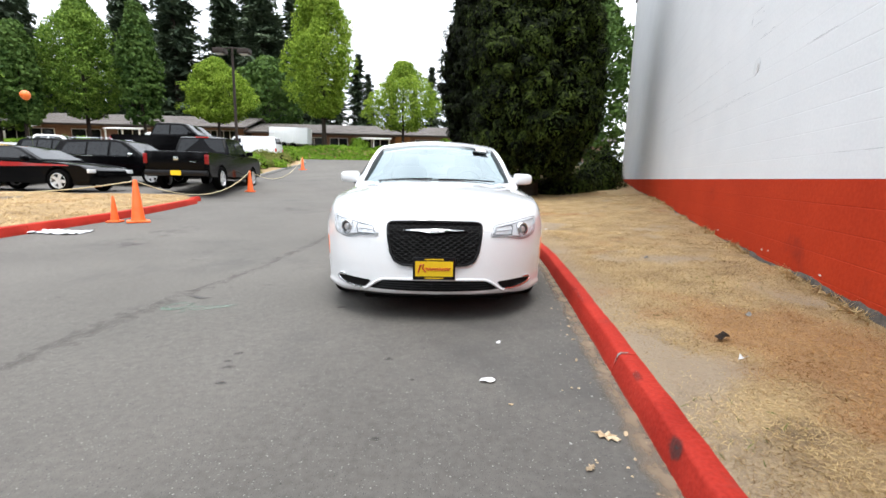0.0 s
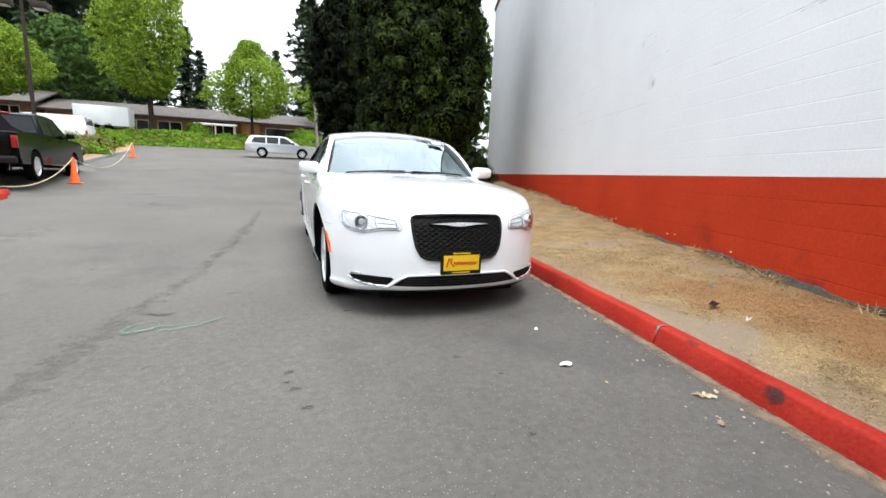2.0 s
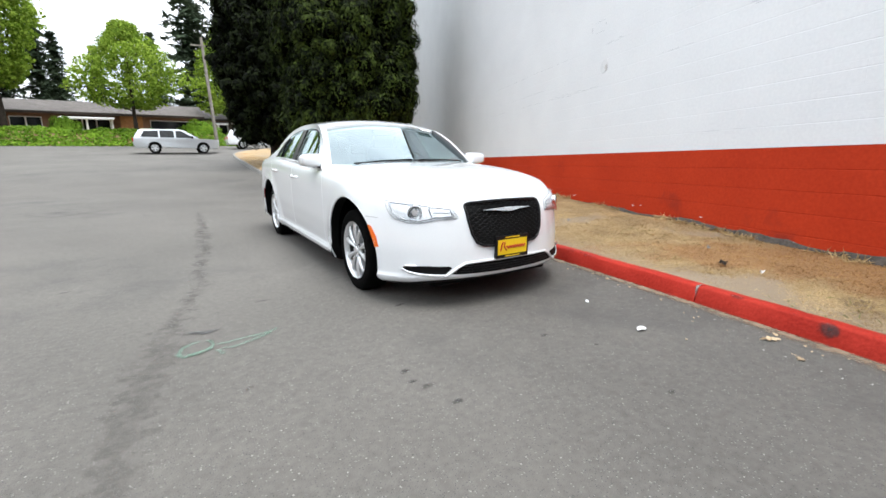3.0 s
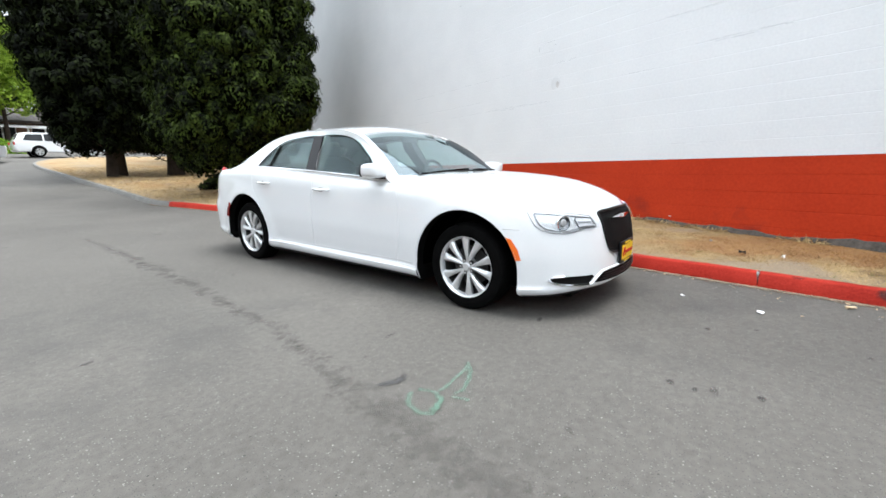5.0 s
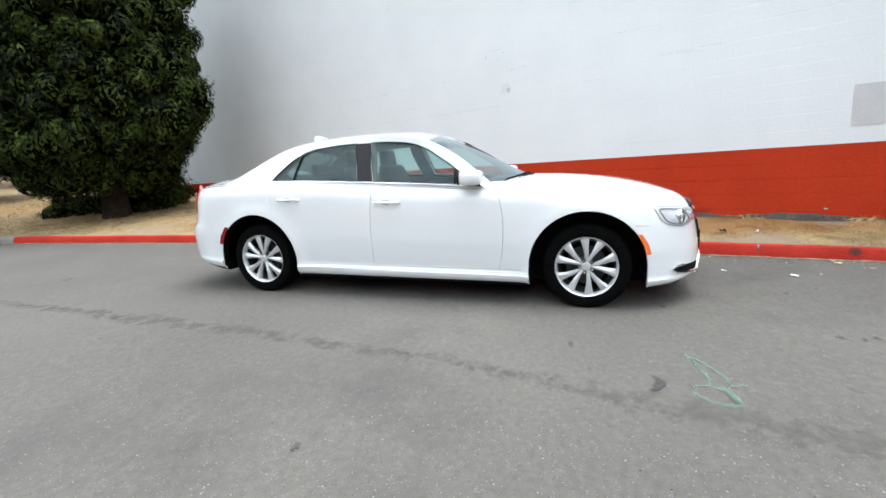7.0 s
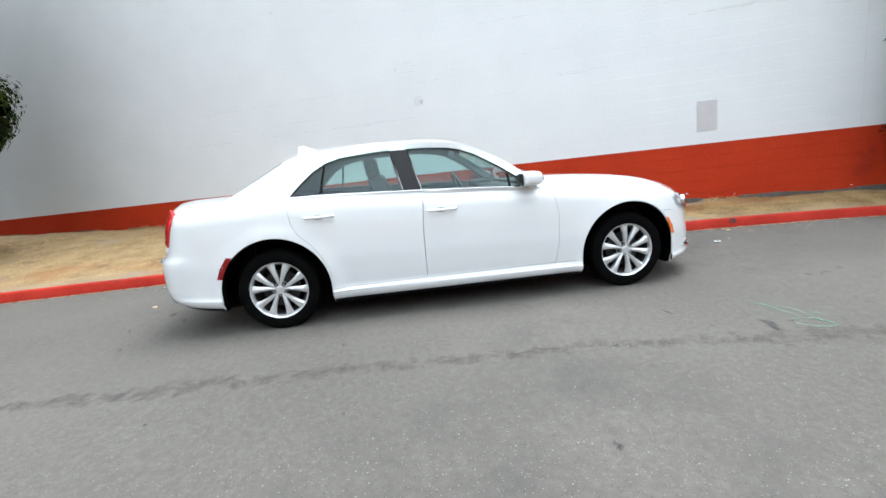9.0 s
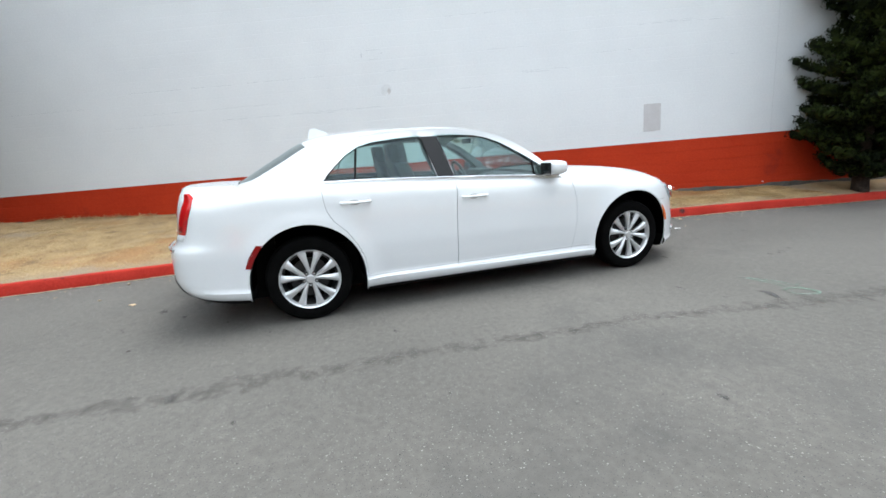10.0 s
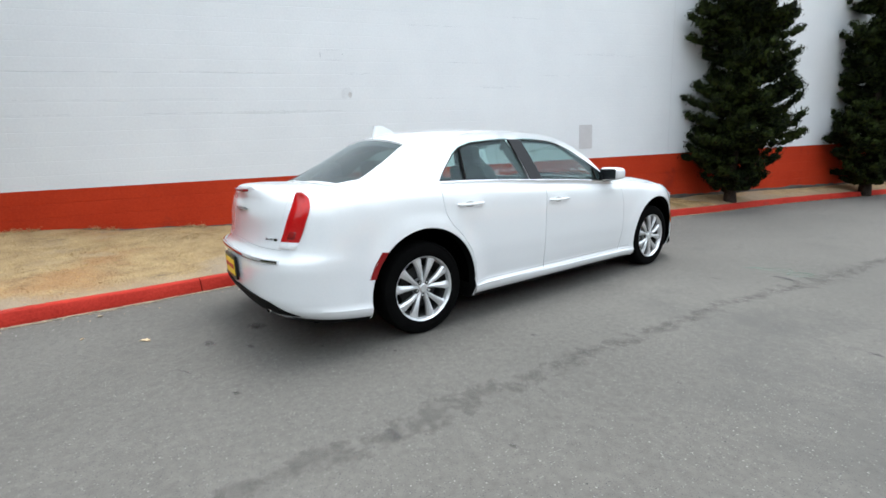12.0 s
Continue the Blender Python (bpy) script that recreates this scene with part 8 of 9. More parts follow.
# ---- parked vehicles ----
def simple_wheel(parent, x, y, r, rim, side):
    bm = lathe([(rim, -0.10), (rim + 0.03, -0.115), (r - 0.02, -0.10), (r, -0.06), (r, 0.08), (r - 0.03, 0.11), (rim, 0.11)], 28, "x", closed=True)
    m = pose(x, y, r, 12 * x + 20 * y, 0, 0 if side < 0 else 180)
    w = part("wheel", bm, M["rubber"], parent, "black tyre on a bright rim")
    w.matrix_basis = m
    part("rim", lathe([(rim, -0.10), (rim - 0.012, -0.105), (rim - 0.03, -0.07), (rim - 0.035, 0.09), (rim, 0.10)], 28, "x", closed=True), M["alloy"], w)
    # black disc added for the shade behind the rim
    part("wheel_back", lathe([(0, 0.0), (rim - 0.03, 0.0), (rim - 0.03, 0.01), (0, 0.01)], 20, "x"), M["plastic_black"], w)
    for k in range(5):
        a = radians(72 * k)
        c, s = Vector((0, math.cos(a), math.sin(a))), Vector((0, -math.sin(a), math.cos(a)))
        own = bmesh.new()
        pts = [own.verts.new(c * q + s * o + Vector((d, 0, 0))) for q, o, d in ((0.0, -0.04, -0.085), (0.0, 0.04, -0.085), (rim - 0.01, 0.055, -0.095), (rim - 0.01, -0.055, -0.095),
                                                                              (0.0, -0.04, -0.05), (0.0, 0.04, -0.05), (rim - 0.01, 0.055, -0.06), (rim - 0.01, -0.055, -0.06))]
        for f in ((0, 1, 2, 3), (7, 6, 5, 4), (0, 4, 5, 1), (1, 5, 6, 2), (2, 6, 7, 3), (3, 7, 4, 0)):
            own.faces.new([pts[i] for i in f])
        part("spoke", own, M["alloy"], w, smooth=False)
    return w


def loft_side(outline, widths, bulge=0.0):
    """A solid from a side outline of (y, z); widths(y, z) gives the half width there; edges are rounded over three slices."""
    bm = bmesh.new()
    cy, cz = sum(p[0] for p in outline) / len(outline), sum(p[1] for p in outline) / len(outline)
    rings = []
    for f, sh in ((-1.0, 0.05), (-0.965, 0.015), (-0.90, 0.0), (0.0, -bulge), (0.90, 0.0), (0.965, 0.015), (1.0, 0.05)):
        ring = []
        for y, z in outline:
            d = Vector((cy - y, cz - z))
            L = max(d.length, 1e-6)
            yy, zz = y + d.x / L * sh, z + d.y / L * sh
            ring.append(bm.verts.new((f * widths(y, z), yy, zz)))
        rings.append(ring)
    n = len(outline)
    for p, q in zip(rings, rings[1:]):
        for i in range(n):
            bm.faces.new((p[i], p[(i + 1) % n], q[(i + 1) % n], q[i]))
    bm.faces.new(rings[0])
    bm.faces.new(rings[-1][::-1])
    bmesh.ops.triangulate(bm, faces=[f for f in bm.faces if len(f.verts) > 4])
    bmesh.ops.recalc_face_normals(bm, faces=bm.faces)
    return bm


def vehicle(name, label, category, m, paint, w, lower, cabin_outline, axles, r, side_windows, lean=0.26, belt=0.95, extra=None, group="parked cars"):
    """A vehicle whose nose points along +y; lower and cabin_outline are side outlines of (y, z)."""
    v = thing(name, label, category, m, group)
    hw = w / 2
    body_ob = solid(loft_side(lower, lambda y, z: hw * (1 - 0.05 * smooth01(z, belt - 0.15, belt + 0.1) - 0.06 * (1 - smooth01(z, 0.25, 0.45)))))
    for a in axles:
        for sgn in (1, -1):
            c = lathe([(r + 0.06, sgn * (hw - 0.32)), (r + 0.06, sgn * (hw + 0.3))], 32, "x")
            bmesh.ops.translate(c, verts=c.verts, vec=(0, a, r + 0.02))
            cut(body_ob, solid(c))
    body_ob.name, body_ob.parent = "body", v
    vs = body_ob.data.vertices
    finish(body_ob, [M[paint], M["plastic_black"]], lambda p: int(any(all(math.hypot(vs[i].co.y - a, vs[i].co.z - r - 0.02) < r + 0.068 for i in p.vertices) for a in axles)), 35)
    cw = lambda y, z: hw * 0.95 - lean * max(0.0, z - belt)
    part("cabin", loft_side(cabin_outline, cw, 0.02), M[paint], v)
    for sgn in (1, -1):
        for poly in side_windows:
            bm = bmesh.new()
            a = [bm.verts.new((sgn * (cw(y, z) + 0.006), y, z)) for y, z in poly]
            b = [bm.verts.new((sgn * (cw(y, z) - 0.02), y, z)) for y, z in poly]
            bm.faces.new(a)
            bm.faces.new(b[::-1])
            for i in range(len(poly)):
                bm.faces.new((a[i], b[i], b[(i + 1) % len(poly)], a[(i + 1) % len(poly)]))
            part("window", bm, M["window_dark"], v, "dark window", smooth=False)
    for a in axles:
        for sgn in (1, -1):
            simple_wheel(v, sgn * (hw - 0.10), a, r, r * 0.66, sgn)
    if extra:
        extra(v, hw, cw)
    return v


def screen(v, cw, y0, z0, y1, z1, name, inset=0.10, out=0.012):
    """A windshield or rear window between two heights of the cabin."""
    d = Vector((y1 - y0, z1 - z0)).normalized()
    nrm = Vector((d.y, -d.x)) if (y0 > y1) == (z1 > z0) else Vector((-d.y, d.x))
    if (y0 > y1) != (nrm.x > 0):
        nrm = -nrm
    bm = bmesh.new()
    q = [(-(cw(y0, z0) - inset), y0, z0), (cw(y0, z0) - inset, y0, z0), (cw(y1, z1) - inset, y1, z1), (-(cw(y1, z1) - inset), y1, z1)]
    a = [bm.verts.new((x, y + nrm.x * out, z + nrm.y * out)) for x, y, z in q]
    b = [bm.verts.new((x, y - nrm.x * 0.03, z - nrm.y * 0.03)) for x, y, z in q]
    bm.faces.new(a)
    bm.faces.new(b[::-1])
    for i in range(4):
        bm.faces.new((a[i], b[i], b[(i + 1) % 4], a[(i + 1) % 4]))
    return part(name, bm, M["window_dark"], v, smooth=False)


def lamps_of(v, hw, front_y_, rear_y_, z0, z1, w, rear_mat="lens_red"):
    for sgn in (1, -1):
        part("headlight", box(sgn * (hw - 0.12) - w / 2, sgn * (hw - 0.12) + w / 2, front_y_ - 0.05, front_y_ + 0.015, z0, z1, 0.015), M["lamp_silver"], v)
        part("tail_light", box(sgn * (hw - 0.12) - w / 2, sgn * (hw - 0.12) + w / 2, rear_y_ - 0.015, rear_y_ + 0.05, z0, z1 + 0.05, 0.015), M[rear_mat], v)


def side_mirrors(v, hw, y, z, mat):
    for sgn in (1, -1):
        part("mirror", box(sgn * (hw + 0.09) - 0.11, sgn * (hw + 0.09) + 0.11, y - 0.06, y + 0.06, z - 0.07, z + 0.09, 0.035), M[mat], v)


def pickup_extra(v, hw, cw):
    part("tailgate", box(-hw * 0.86, hw * 0.86, -2.93, -2.885, 0.66, 1.26, 0.02), M["paint_black"], v)
    part("bumper", box(-hw * 0.95, hw * 0.95, -3.0, -2.82, 0.48, 0.66, 0.04), M["gloss_black"], v, "black rear bumper")
    for sgn in (1, -1):
        part("tail_light", box(sgn * (hw - 0.07) - 0.065, sgn * (hw - 0.07) + 0.065, -2.925, -2.84, 0.86, 1.18, 0.02), M["lens_dark_red"], v, "dark red tail light")
        part("headlight", box(sgn * (hw - 0.16) - 0.16, sgn * (hw - 0.16) + 0.16, 2.82, 2.90, 0.90, 1.10, 0.03), M["lamp_silver"], v)
        for k in range(2):
            part("handle", box(sgn * (hw + 0.004) - 0.012, sgn * (hw + 0.004) + 0.012, -0.55 + 1.0 * k, -0.38 + 1.0 * k, 1.15, 1.18, 0.006), M["paint_black"], v)
    part("plate", box(-0.16, 0.16, -3.012, -2.995, 0.50, 0.65), M["plate_yellow"], v, "yellow dealer plate", smooth=False)
    part("emblem", box(-0.07, 0.07, -2.945, -2.928, 0.98, 1.08, 0.01), M["chrome"], v, "chrome emblem")
    part("badge", box(0.42, 0.62, -2.94, -2.928, 0.92, 0.96), M["chrome"], v, "chrome badge", smooth=False)
    bm = bmesh.new()
    box(-hw * 0.80, hw * 0.80, -2.80, -0.96, 1.252, 1.262, bm=bm)
    part("bed_cover", bm, M["plastic_black"], v, "black bed cover", smooth=False)
    screen(v, cw, -0.92, 1.34, -0.78, 1.80, "rear_window")
    screen(v, cw, 1.42, 1.34, 0.85, 1.82, "windshield")
    part("brake_light", box(-0.22, 0.22, -0.78, -0.72, 1.85, 1.89, 0.01), M["lens_red"], v, "red high brake light")
    side_mirrors(v, hw, 1.15, 1.36, "paint_black")


PICK_LOW = [(-2.90, 0.62), (-2.90, 1.24), (-2.86, 1.27), (-0.95, 1.27), (1.50, 1.27), (2.50, 1.24), (2.82, 1.14), (2.90, 0.95), (2.90, 0.55), (2.80, 0.42), (-2.75, 0.45)]
PICK_CAB = [(-0.96, 1.20), (-0.94, 1.30), (-0.76, 1.84), (-0.60, 1.90), (0.40, 1.91), (0.80, 1.86), (1.50, 1.28), (1.50, 1.20)]
PICK_WIN = [[(-0.80, 1.32), (-0.66, 1.76), (0.02, 1.80), (0.02, 1.32)], [(0.10, 1.32), (0.10, 1.80), (0.66, 1.78), (1.22, 1.34)]]


def parked(x, y, heading):
    """A pose on the lot; heading: degrees from +y, turning left."""
    return pose(x, y, ground(x, y), 0, 0, heading)


vehicle("pickup_truck", "black crew-cab pickup truck seen from its tailgate", "pickup truck", parked(-8.85, 13.25, 6.5), "paint_black", 2.0, PICK_LOW, PICK_CAB, (1.80, -1.75), 0.40, PICK_WIN, 0.30, 1.27, pickup_extra)
vehicle("pickup_truck", "black crew-cab pickup truck parked across the lot", "pickup truck", parked(-13.7, 19.6, -90), "paint_black", 2.0, PICK_LOW, PICK_CAB, (1.80, -1.75), 0.40, PICK_WIN, 0.30, 1.27, pickup_extra).matrix_basis.translation.z += 0.75

COUPE_LOW = [(-2.45, 0.40), (-2.50, 0.70), (-2.46, 0.96), (-2.35, 1.02), (-1.6, 1.04), (0.6, 0.98), (1.6, 0.93), (2.25, 0.84), (2.48, 0.70), (2.50, 0.45), (2.40, 0.26), (-2.35, 0.30)]
COUPE_CAB = [(-1.85, 0.98), (-1.75, 1.06), (-1.05, 1.36), (-0.6, 1.43), (-0.1, 1.43), (0.25, 1.36), (0.95, 1.0), (0.95, 0.94)]


def coupe_extra(v, hw, cw):
    lamps_of(v, hw, 2.48, -2.48, 0.62, 0.74, 0.30)
    for sgn in (1, -1):
        stripe = bmesh.new()
        pts = [(-2.35, 0.93), (-1.5, 0.96), (0.3, 0.915), (1.85, 0.855), (1.85, 0.83), (0.3, 0.795), (-1.5, 0.76), (-2.35, 0.76)]
        half = hw * 0.992
        a, b = [stripe.verts.new((sgn * (half + 0.006), y, z)) for y, z in pts], [stripe.verts.new((sgn * (half - 0.06), y, z)) for y, z in pts]
        stripe.faces.new(a)
        stripe.faces.new(b[::-1])
        for i in range(len(pts)):
            stripe.faces.new((a[i], b[i], b[(i + 1) % len(pts)], a[(i + 1) % len(pts)]))
        part("stripe", stripe, M["paint_red"], v, "red side stripe", smooth=False)
    screen(v, cw, 0.92, 1.02, 0.30, 1.33, "windshield")
    screen(v, cw, -1.70, 1.09, -1.10, 1.34, "rear_window")
    side_mirrors(v, hw, 0.62, 1.02, "paint_black")


vehicle("coupe", "black muscle coupe with a red side stripe and bright wheels", "car", parked(-13.35, 10.7, -90), "paint_black", 1.92, COUPE_LOW, COUPE_CAB, (1.48, -1.47), 0.36,
        [[(-1.05, 1.05), (-0.75, 1.30), (-0.50, 1.35), (-0.45, 1.05)], [(-0.38, 1.05), (-0.38, 1.36), (0.0, 1.36), (0.25, 1.28), (0.70, 1.04)]], 0.5, 0.98, coupe_extra)

WAGON_LOW = [(-2.35, 0.45), (-2.40, 0.75), (-2.36, 1.05), (1.2, 1.06), (2.1, 1.02), (2.36, 0.90), (2.42, 0.6), (2.35, 0.32), (-2.25, 0.35)]
WAGON_CAB = [(-2.34, 1.0), (-2.30, 1.15), (-2.05, 1.62), (-1.8, 1.70), (0.1, 1.72), (0.45, 1.64), (1.25, 1.08), (1.25, 1.0)]
WAGON_WIN = [[(-1.95, 1.14), (-1.75, 1.56), (-1.0, 1.60), (-1.0, 1.12)], [(-0.92, 1.12), (-0.92, 1.61), (-0.15, 1.62), (-0.15, 1.11)], [(-0.05, 1.11), (-0.05, 1.62), (0.30, 1.58), (0.95, 1.10)]]


def wagon_extra(paint):
    def extra(v, hw, cw):
        lamps_of(v, hw, 2.38, -2.38, 0.72, 0.90, 0.32)
        screen(v, cw, 1.20, 1.12, 0.50, 1.60, "windshield")
        screen(v, cw, -2.28, 1.18, -2.08, 1.58, "rear_window")
        side_mirrors(v, hw, 0.85, 1.12, paint)
        for sgn in (1, -1):
            part("roof_rail", tube([(sgn * 0.62, -1.7, 1.72), (sgn * 0.62, -1.6, 1.76), (sgn * 0.62, -0.2, 1.77), (sgn * 0.62, -0.1, 1.73)], 0.015, 6), M["chrome"], v)
            part("chrome_line", box(sgn * (hw * 0.955) - 0.01, sgn * (hw * 0.955) + 0.01, -1.9, 0.9, 1.075, 1.095), M["chrome"], v, smooth=False)
    return extra


vehicle("minivan", "black minivan with chrome window line", "car", parked(-12.6, 14.0, -90), "paint_black", 1.95, WAGON_LOW, WAGON_CAB, (1.50, -1.50), 0.36, WAGON_WIN, 0.34, 1.06, wagon_extra("chrome"))

SEDAN_LOW = [(-2.35, 0.40), (-2.42, 0.70), (-2.38, 0.98), (-2.2, 1.02), (0.9, 0.98), (1.9, 0.90), (2.32, 0.76), (2.40, 0.5), (2.30, 0.26), (-2.25, 0.30)]
SEDAN_CAB = [(-1.75, 0.96), (-1.65, 1.04), (-0.95, 1.38), (-0.5, 1.44), (0.1, 1.44), (0.45, 1.37), (1.2, 1.0), (1.2, 0.93)]
SEDAN_WIN = [[(-1.20, 1.05), (-0.85, 1.32), (-0.38, 1.37), (-0.38, 1.04)], [(-0.30, 1.04), (-0.30, 1.37), (0.15, 1.37), (0.42, 1.30), (0.95, 1.03)]]


def sedan_extra(v, hw, cw):
    lamps_of(v, hw, 2.38, -2.40, 0.66, 0.80, 0.32)
    screen(v, cw, 1.14, 1.03, 0.50, 1.34, "windshield")
    screen(v, cw, -1.58, 1.08, -1.0, 1.35, "rear_window")
    side_mirrors(v, hw, 0.80, 1.02, "paint_white")


vehicle("parked_car", "white sedan parked in the second row", "car", parked(-17.9, 13.2, -90), "paint_white", 1.85, SEDAN_LOW, SEDAN_CAB, (1.42, -1.40), 0.33, SEDAN_WIN, 0.45, 0.98, sedan_extra)
vehicle("parked_car", "yellow sedan parked in the third row", "car", parked(-22.2, 18.6, -90), "paint_yellow", 1.85, SEDAN_LOW, SEDAN_CAB, (1.42, -1.40), 0.33, SEDAN_WIN, 0.45, 0.98, sedan_extra)
vehicle("minivan", "black minivan parked in the back row", "car", parked(-22.5, 23.0, -90), "paint_black", 1.95, WAGON_LOW, WAGON_CAB, (1.50, -1.50), 0.36, WAGON_WIN, 0.34, 1.06, wagon_extra("paint_black"))
vehicle("pickup_truck", "white pickup truck parked in the back row", "pickup truck", parked(-26.8, 27.2, -70), "paint_white", 2.0, PICK_LOW, PICK_CAB, (1.80, -1.75), 0.40, PICK_WIN, 0.30, 1.27, pickup_extra)

def estate_extra(v, hw, cw):
    lamps_of(v, hw, 2.38, -2.38, 0.70, 0.86, 0.32)
    screen(v, cw, 1.18, 1.00, 0.50, 1.41, "windshield")
    screen(v, cw, -2.28, 1.04, -2.08, 1.39, "rear_window")
    side_mirrors(v, hw, 0.85, 1.0, "plastic_black")


def van_extra(v, hw, cw):
    lamps_of(v, hw, 2.62, -2.69, 0.72, 0.98, 0.28)
    screen(v, cw, 1.80, 1.26, 1.20, 1.95, "windshield")
    screen(v, cw, -2.64, 1.45, -2.54, 1.95, "rear_window", 0.25)
    side_mirrors(v, hw, 1.45, 1.40, "plastic_black")


LOW_WAGON = lambda outline: [(y, z * (0.97 if z < 1.0 else 0.88)) for y, z in outline]
for x, y, paint, text in ((-1.35, 31.0, "paint_silver", "silver estate car on the cross street"), (4.5, 36.0, "paint_white", "white estate car on the cross street")):
    vehicle("estate_car", text, "car", parked(x, y, -90), paint, 1.75, LOW_WAGON(WAGON_LOW), LOW_WAGON(WAGON_CAB), (1.45, -1.25), 0.32, [LOW_WAGON(w) for w in WAGON_WIN], 0.36, 0.95, estate_extra, "cars on the cross street")
VAN_LOW = [(-2.65, 0.50), (-2.70, 0.80), (-2.68, 1.20), (1.6, 1.20), (2.35, 1.10), (2.60, 0.95), (2.66, 0.6), (2.58, 0.36), (-2.55, 0.40)]
VAN_CAB = [(-2.66, 1.1), (-2.62, 1.5), (-2.52, 2.0), (-2.35, 2.08), (0.9, 2.08), (1.15, 2.0), (1.85, 1.2), (1.85, 1.1)]
vehicle("van", "plain white panel van on the cross street", "van", parked(-17.6, 37.6, 90), "paint_white", 2.0, VAN_LOW, VAN_CAB, (1.75, -1.70), 0.36, [[(0.45, 1.28), (0.45, 1.85), (1.02, 1.85), (1.52, 1.28)]], 0.10, 1.2,
              van_extra, "cars on the cross street")

bal = thing("balloon", "orange balloon on a string above the lot", "balloon", pose(-19.1, 17.0, 4.35))
bm = bmesh.new()
bmesh.ops.create_uvsphere(bm, u_segments=20, v_segments=14, radius=0.20)
for v in bm.verts:
    if v.co.z < 0:
        v.co.z *= 1.2
part("bladder", bm, M["balloon"], bal)
part("string", tube([(0, 0, -0.28), (0.05, 0, -1.5), (0.1, 0, -3.2)], 0.006, 5), M["weed"], bal)
# ---- parched blades and weeds on the verge and the island ----
def blades(name, n, area, height, mat, label, seed, size, patchy=0.0, up=0.5, wear=0):
    """Short dry blades, most of them lying; area(rng, n) gives their places."""
    rng = np.random.default_rng(seed)
    x, y = area(rng, n)
    if patchy:
        keep = np.array([noise.noise(Vector((a * 1.4, b * 1.4, seed))) > patchy for a, b in zip(x, y)])
        x, y = x[keep], y[keep]
    if wear:
        keep = np.array([rng.random() > 0.93 * bare(a, b) and (rng.random() < rusty(a, b)) == (wear > 1) for a, b in zip(x, y)])
        x, y = x[keep], y[keep]
    z = np.array([height(a, b) for a, b in zip(x, y)])
    k = len(x)
    s = size * rng.uniform(0.5, 1.5, k)
    nrm = np.column_stack([rng.normal(0, up, (k, 2)), np.ones(k)])
    me = leaf_mesh(name, np.column_stack([x, y, z + 0.25 * s]), nrm, s, mat, seed, 0.07, 0.0, 0.35)
    return tagged(link(name, me), label, "grass", kind="stuff")


def near_verge(rng, n):
    y = -5.5 + 15.0 * rng.uniform(0, 1, n) ** 1.15
    a = np.array([kerb_x(v) for v in y]) + 0.14
    b = np.array([wall_x(v) for v in y]) - 0.02
    return a + (b - a) * rng.uniform(0, 1, n), y


def far_verge(rng, n):
    y = rng.uniform(9.0, 24.0, n)
    a = np.array([kerb_x(v) for v in y]) + 0.14
    return a + 4.2 * rng.uniform(0, 1, n), y


def island(rng, n):
    y = rng.uniform(-2.0, 9.2, n)
    a = np.array([left_kerb(v) for v in y]) - 0.2
    return a - 9.0 * rng.uniform(0, 1, n) ** 1.3, y


def wall_strip(rng, n):
    y = rng.uniform(-4.0, 9.0, n)
    b = np.array([wall_x(v) for v in y])
    return b - 0.02 - 0.12 * rng.uniform(0, 1, n) ** 2, y


blades("dry_grass", 265000, near_verge, verge_height, M["straw"], "matted straw-coloured dry grass blades", 81, 0.0145, 0, 0.7, 1)
blades("rusty_grass", 200000, near_verge, verge_height, M["rust_straw"], "matted orange-brown dead grass blades", 87, 0.0145, 0, 0.8, 2)
blades("dry_grass_tufts", 16000, near_verge, verge_height, M["straw"], "taller tufts of dry grass", 82, 0.026, 0.22, 1.3, 1)
blades("green_weeds", 5200, near_verge, verge_height, M["weed"], "sparse green weeds in the dry grass", 83, 0.022, 0.36, 1.2)
blades("wall_weeds", 2600, wall_strip, verge_height, M["straw"], "dry weeds along the foot of the wall", 84, 0.06, 0.05, 1.8)
blades("dry_grass", 12000, far_verge, verge_height, M["straw"], "matted straw-coloured dry grass blades", 85, 0.07)
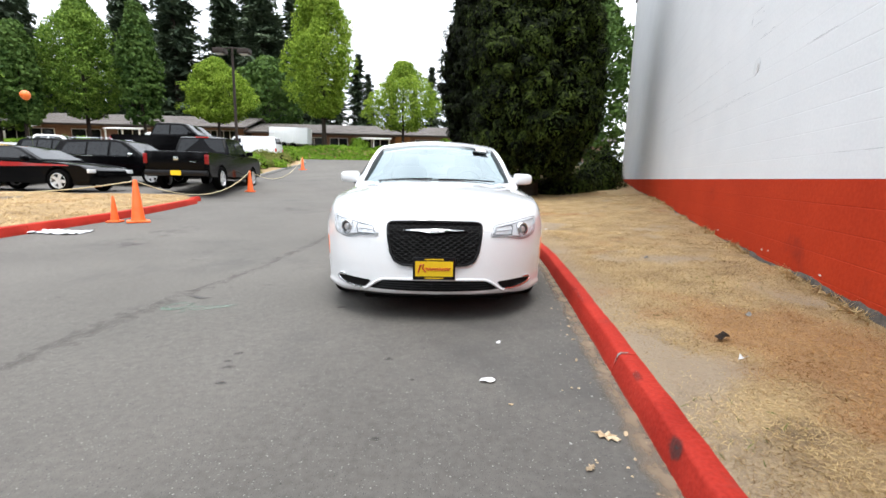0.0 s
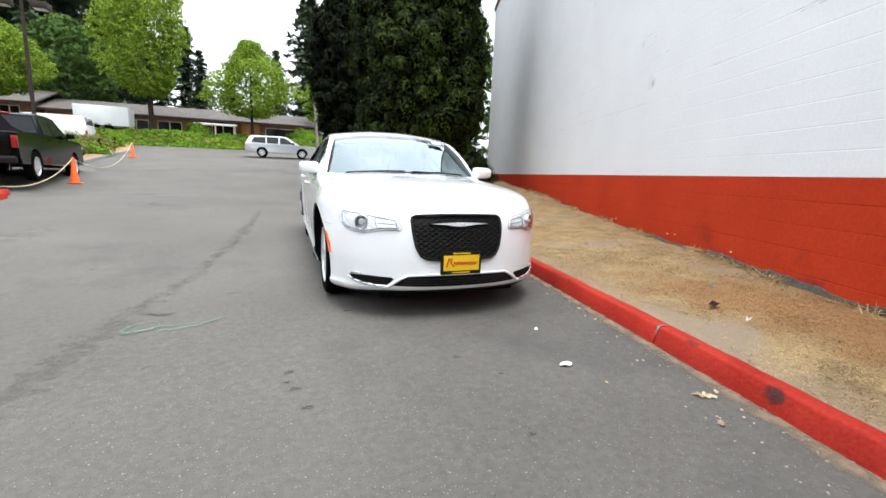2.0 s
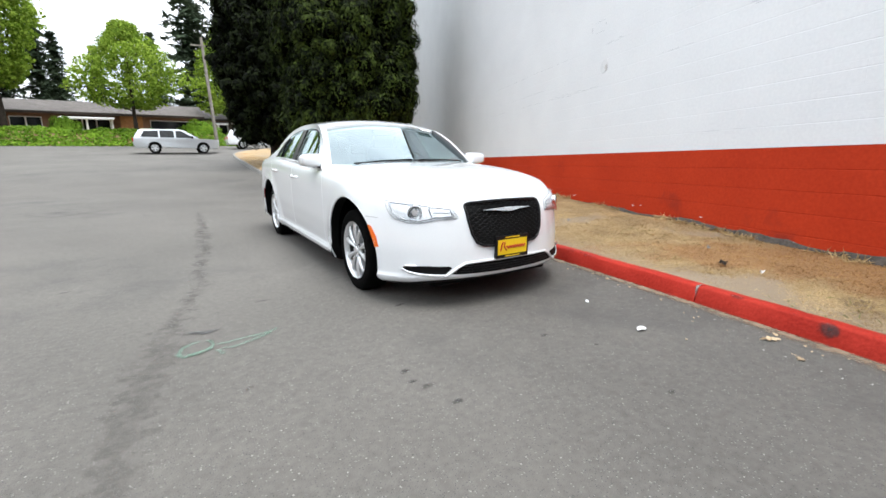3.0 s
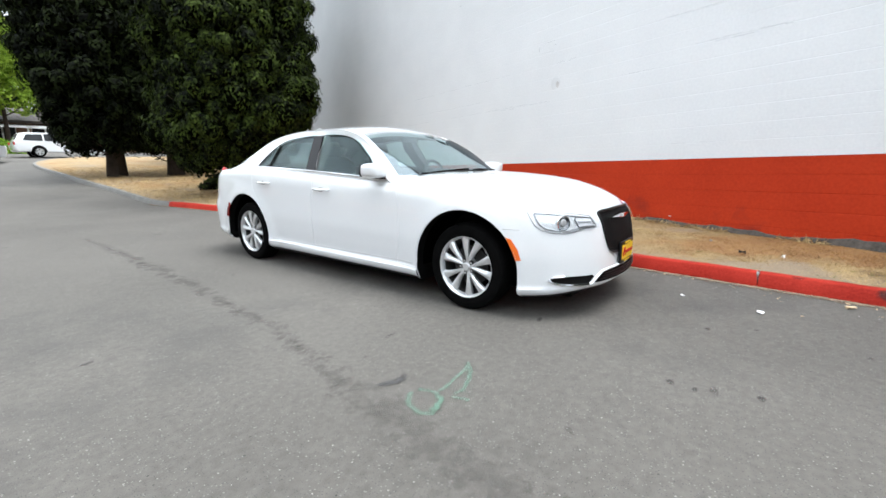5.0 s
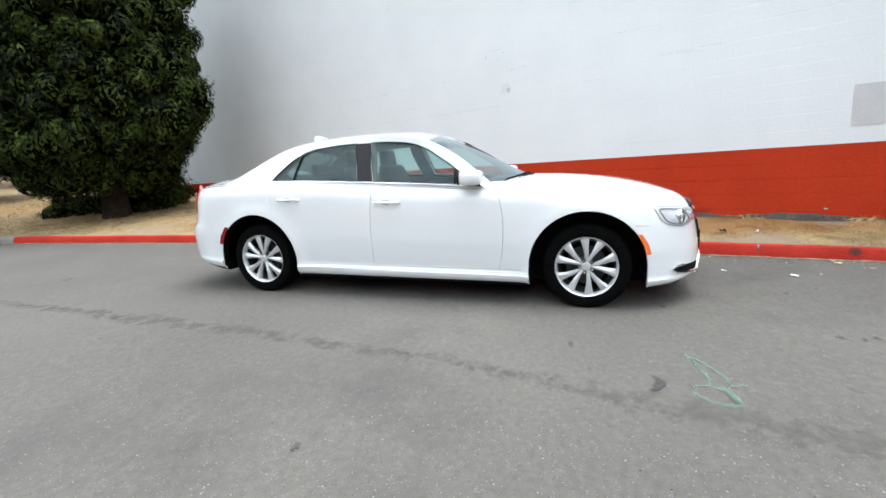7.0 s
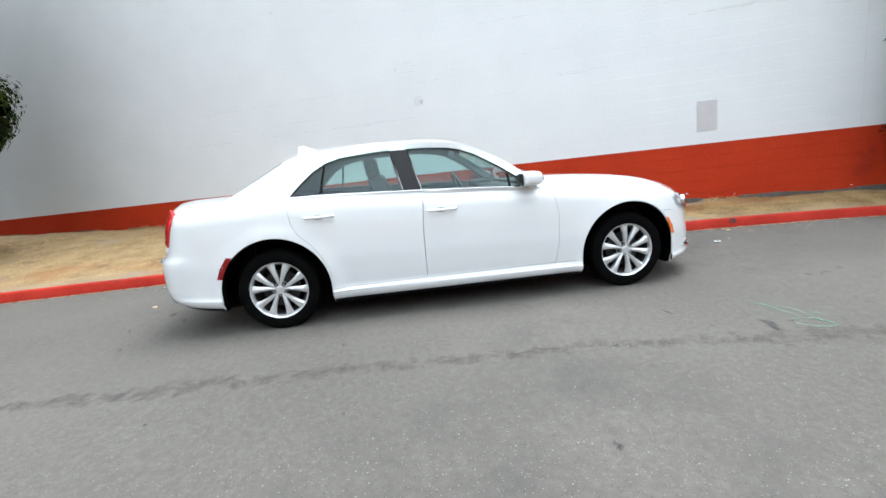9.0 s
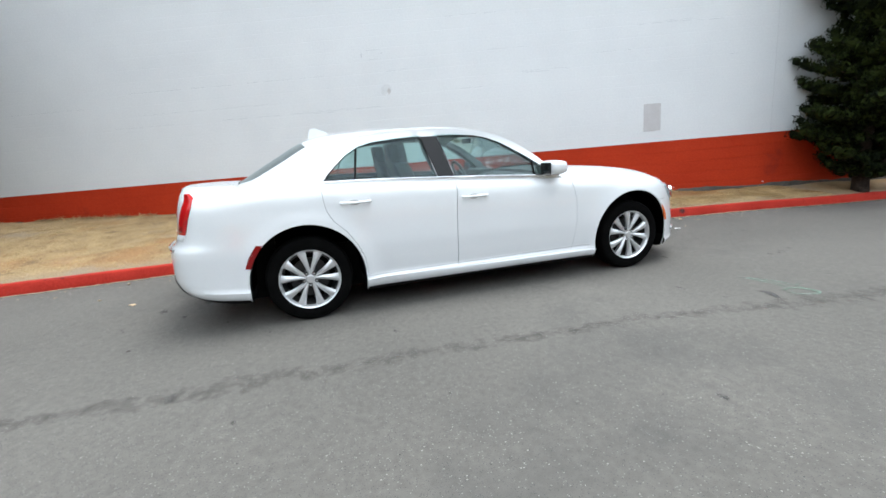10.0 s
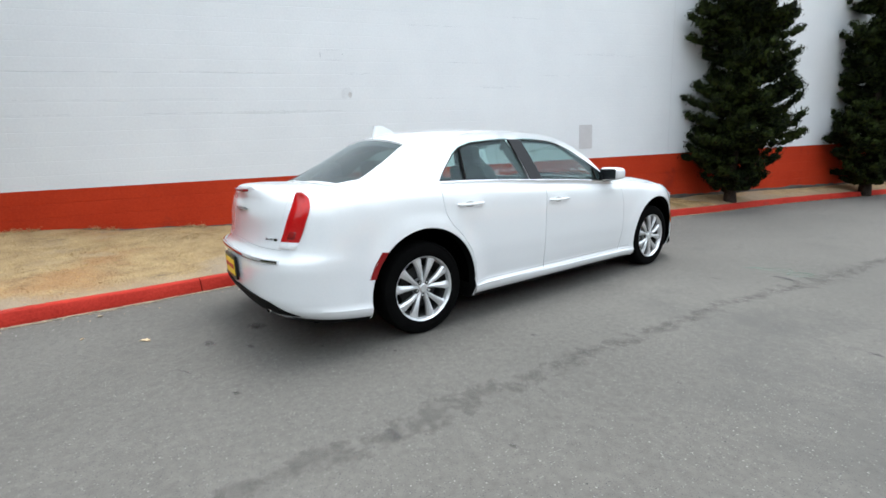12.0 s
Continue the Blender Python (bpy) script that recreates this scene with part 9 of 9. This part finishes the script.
blades("dry_grass", 30000, island, lambda a, b: island_height(a, b) + 0.012, M["straw"], "matted straw-coloured dry grass blades", 86, 0.05)

# stones and scraps on the verge
for x, y, k, mat, text in ((1.72, -1.62, 1.2, "bark", "clod of brown earth on the dry grass"), (1.62, -1.95, 0.6, "paper", "small white scrap on the dry grass"), (2.1, -1.3, 0.5, "stone_chip", "small pale stone on the dry grass"),
                           (2.3, 0.6, 0.6, "stone_chip", "small pale stone on the dry grass"), (1.55, -2.9, 0.5, "stone_chip", "small pale stone on the dry grass"), (1.8, 3.1, 0.5, "paper", "small white scrap on the dry grass")):
    flake("debris", x, y, [(u * k, v * k) for u, v in SCRAP], 0.3 * k, M[mat], text, "debris", verge_height, 0.04, 0.02)


def crumpled_film(x, y):
    """A thin sheet of film, folded and ragged, that touches the ground in places."""
    rng = random.Random(3)
    nx, ny = 22, 10
    verts, faces = [], []
    for j in range(ny):
        for i in range(nx):
            u, v = i / (nx - 1) - 0.5, j / (ny - 1) - 0.5
            px = 0.98 * u + 0.05 * noise.noise(Vector((u * 5, v * 9, 1))) + 0.03 * v
            py = (0.34 + 0.12 * noise.noise(Vector((u * 3, 0, 4)))) * v + 0.10 * noise.noise(Vector((u * 2.2, 1, 7)))
            fold = 0.075 * abs(noise.noise(Vector((u * 6, v * 3.5, 2)))) + 0.035 * abs(noise.noise(Vector((u * 15, v * 9, 5))))
            verts.append((px, py, ground(x + px, y + py) - ground(x, y) + 0.006 + fold * (1 - 1.2 * max(abs(u), abs(v)) ** 2)))
    for j in range(ny - 1):
        for i in range(nx - 1):
            q = j * nx + i
            if rng.random() > 0.02:
                faces.append((q, q + 1, q + nx + 1, q + nx))
    ob = link("plastic_film", mesh_of("plastic_film", verts, faces, M["film"], False), None, "", Matrix.Translation((x, y, ground(x, y))))
    thick = ob.modifiers.new("thickness", "SOLIDIFY")
    thick.thickness = 0.0015
    return tagged(ob, "crumpled clear plastic film beside the red kerb", "plastic film")


crumpled_film(-6.35, 3.12)
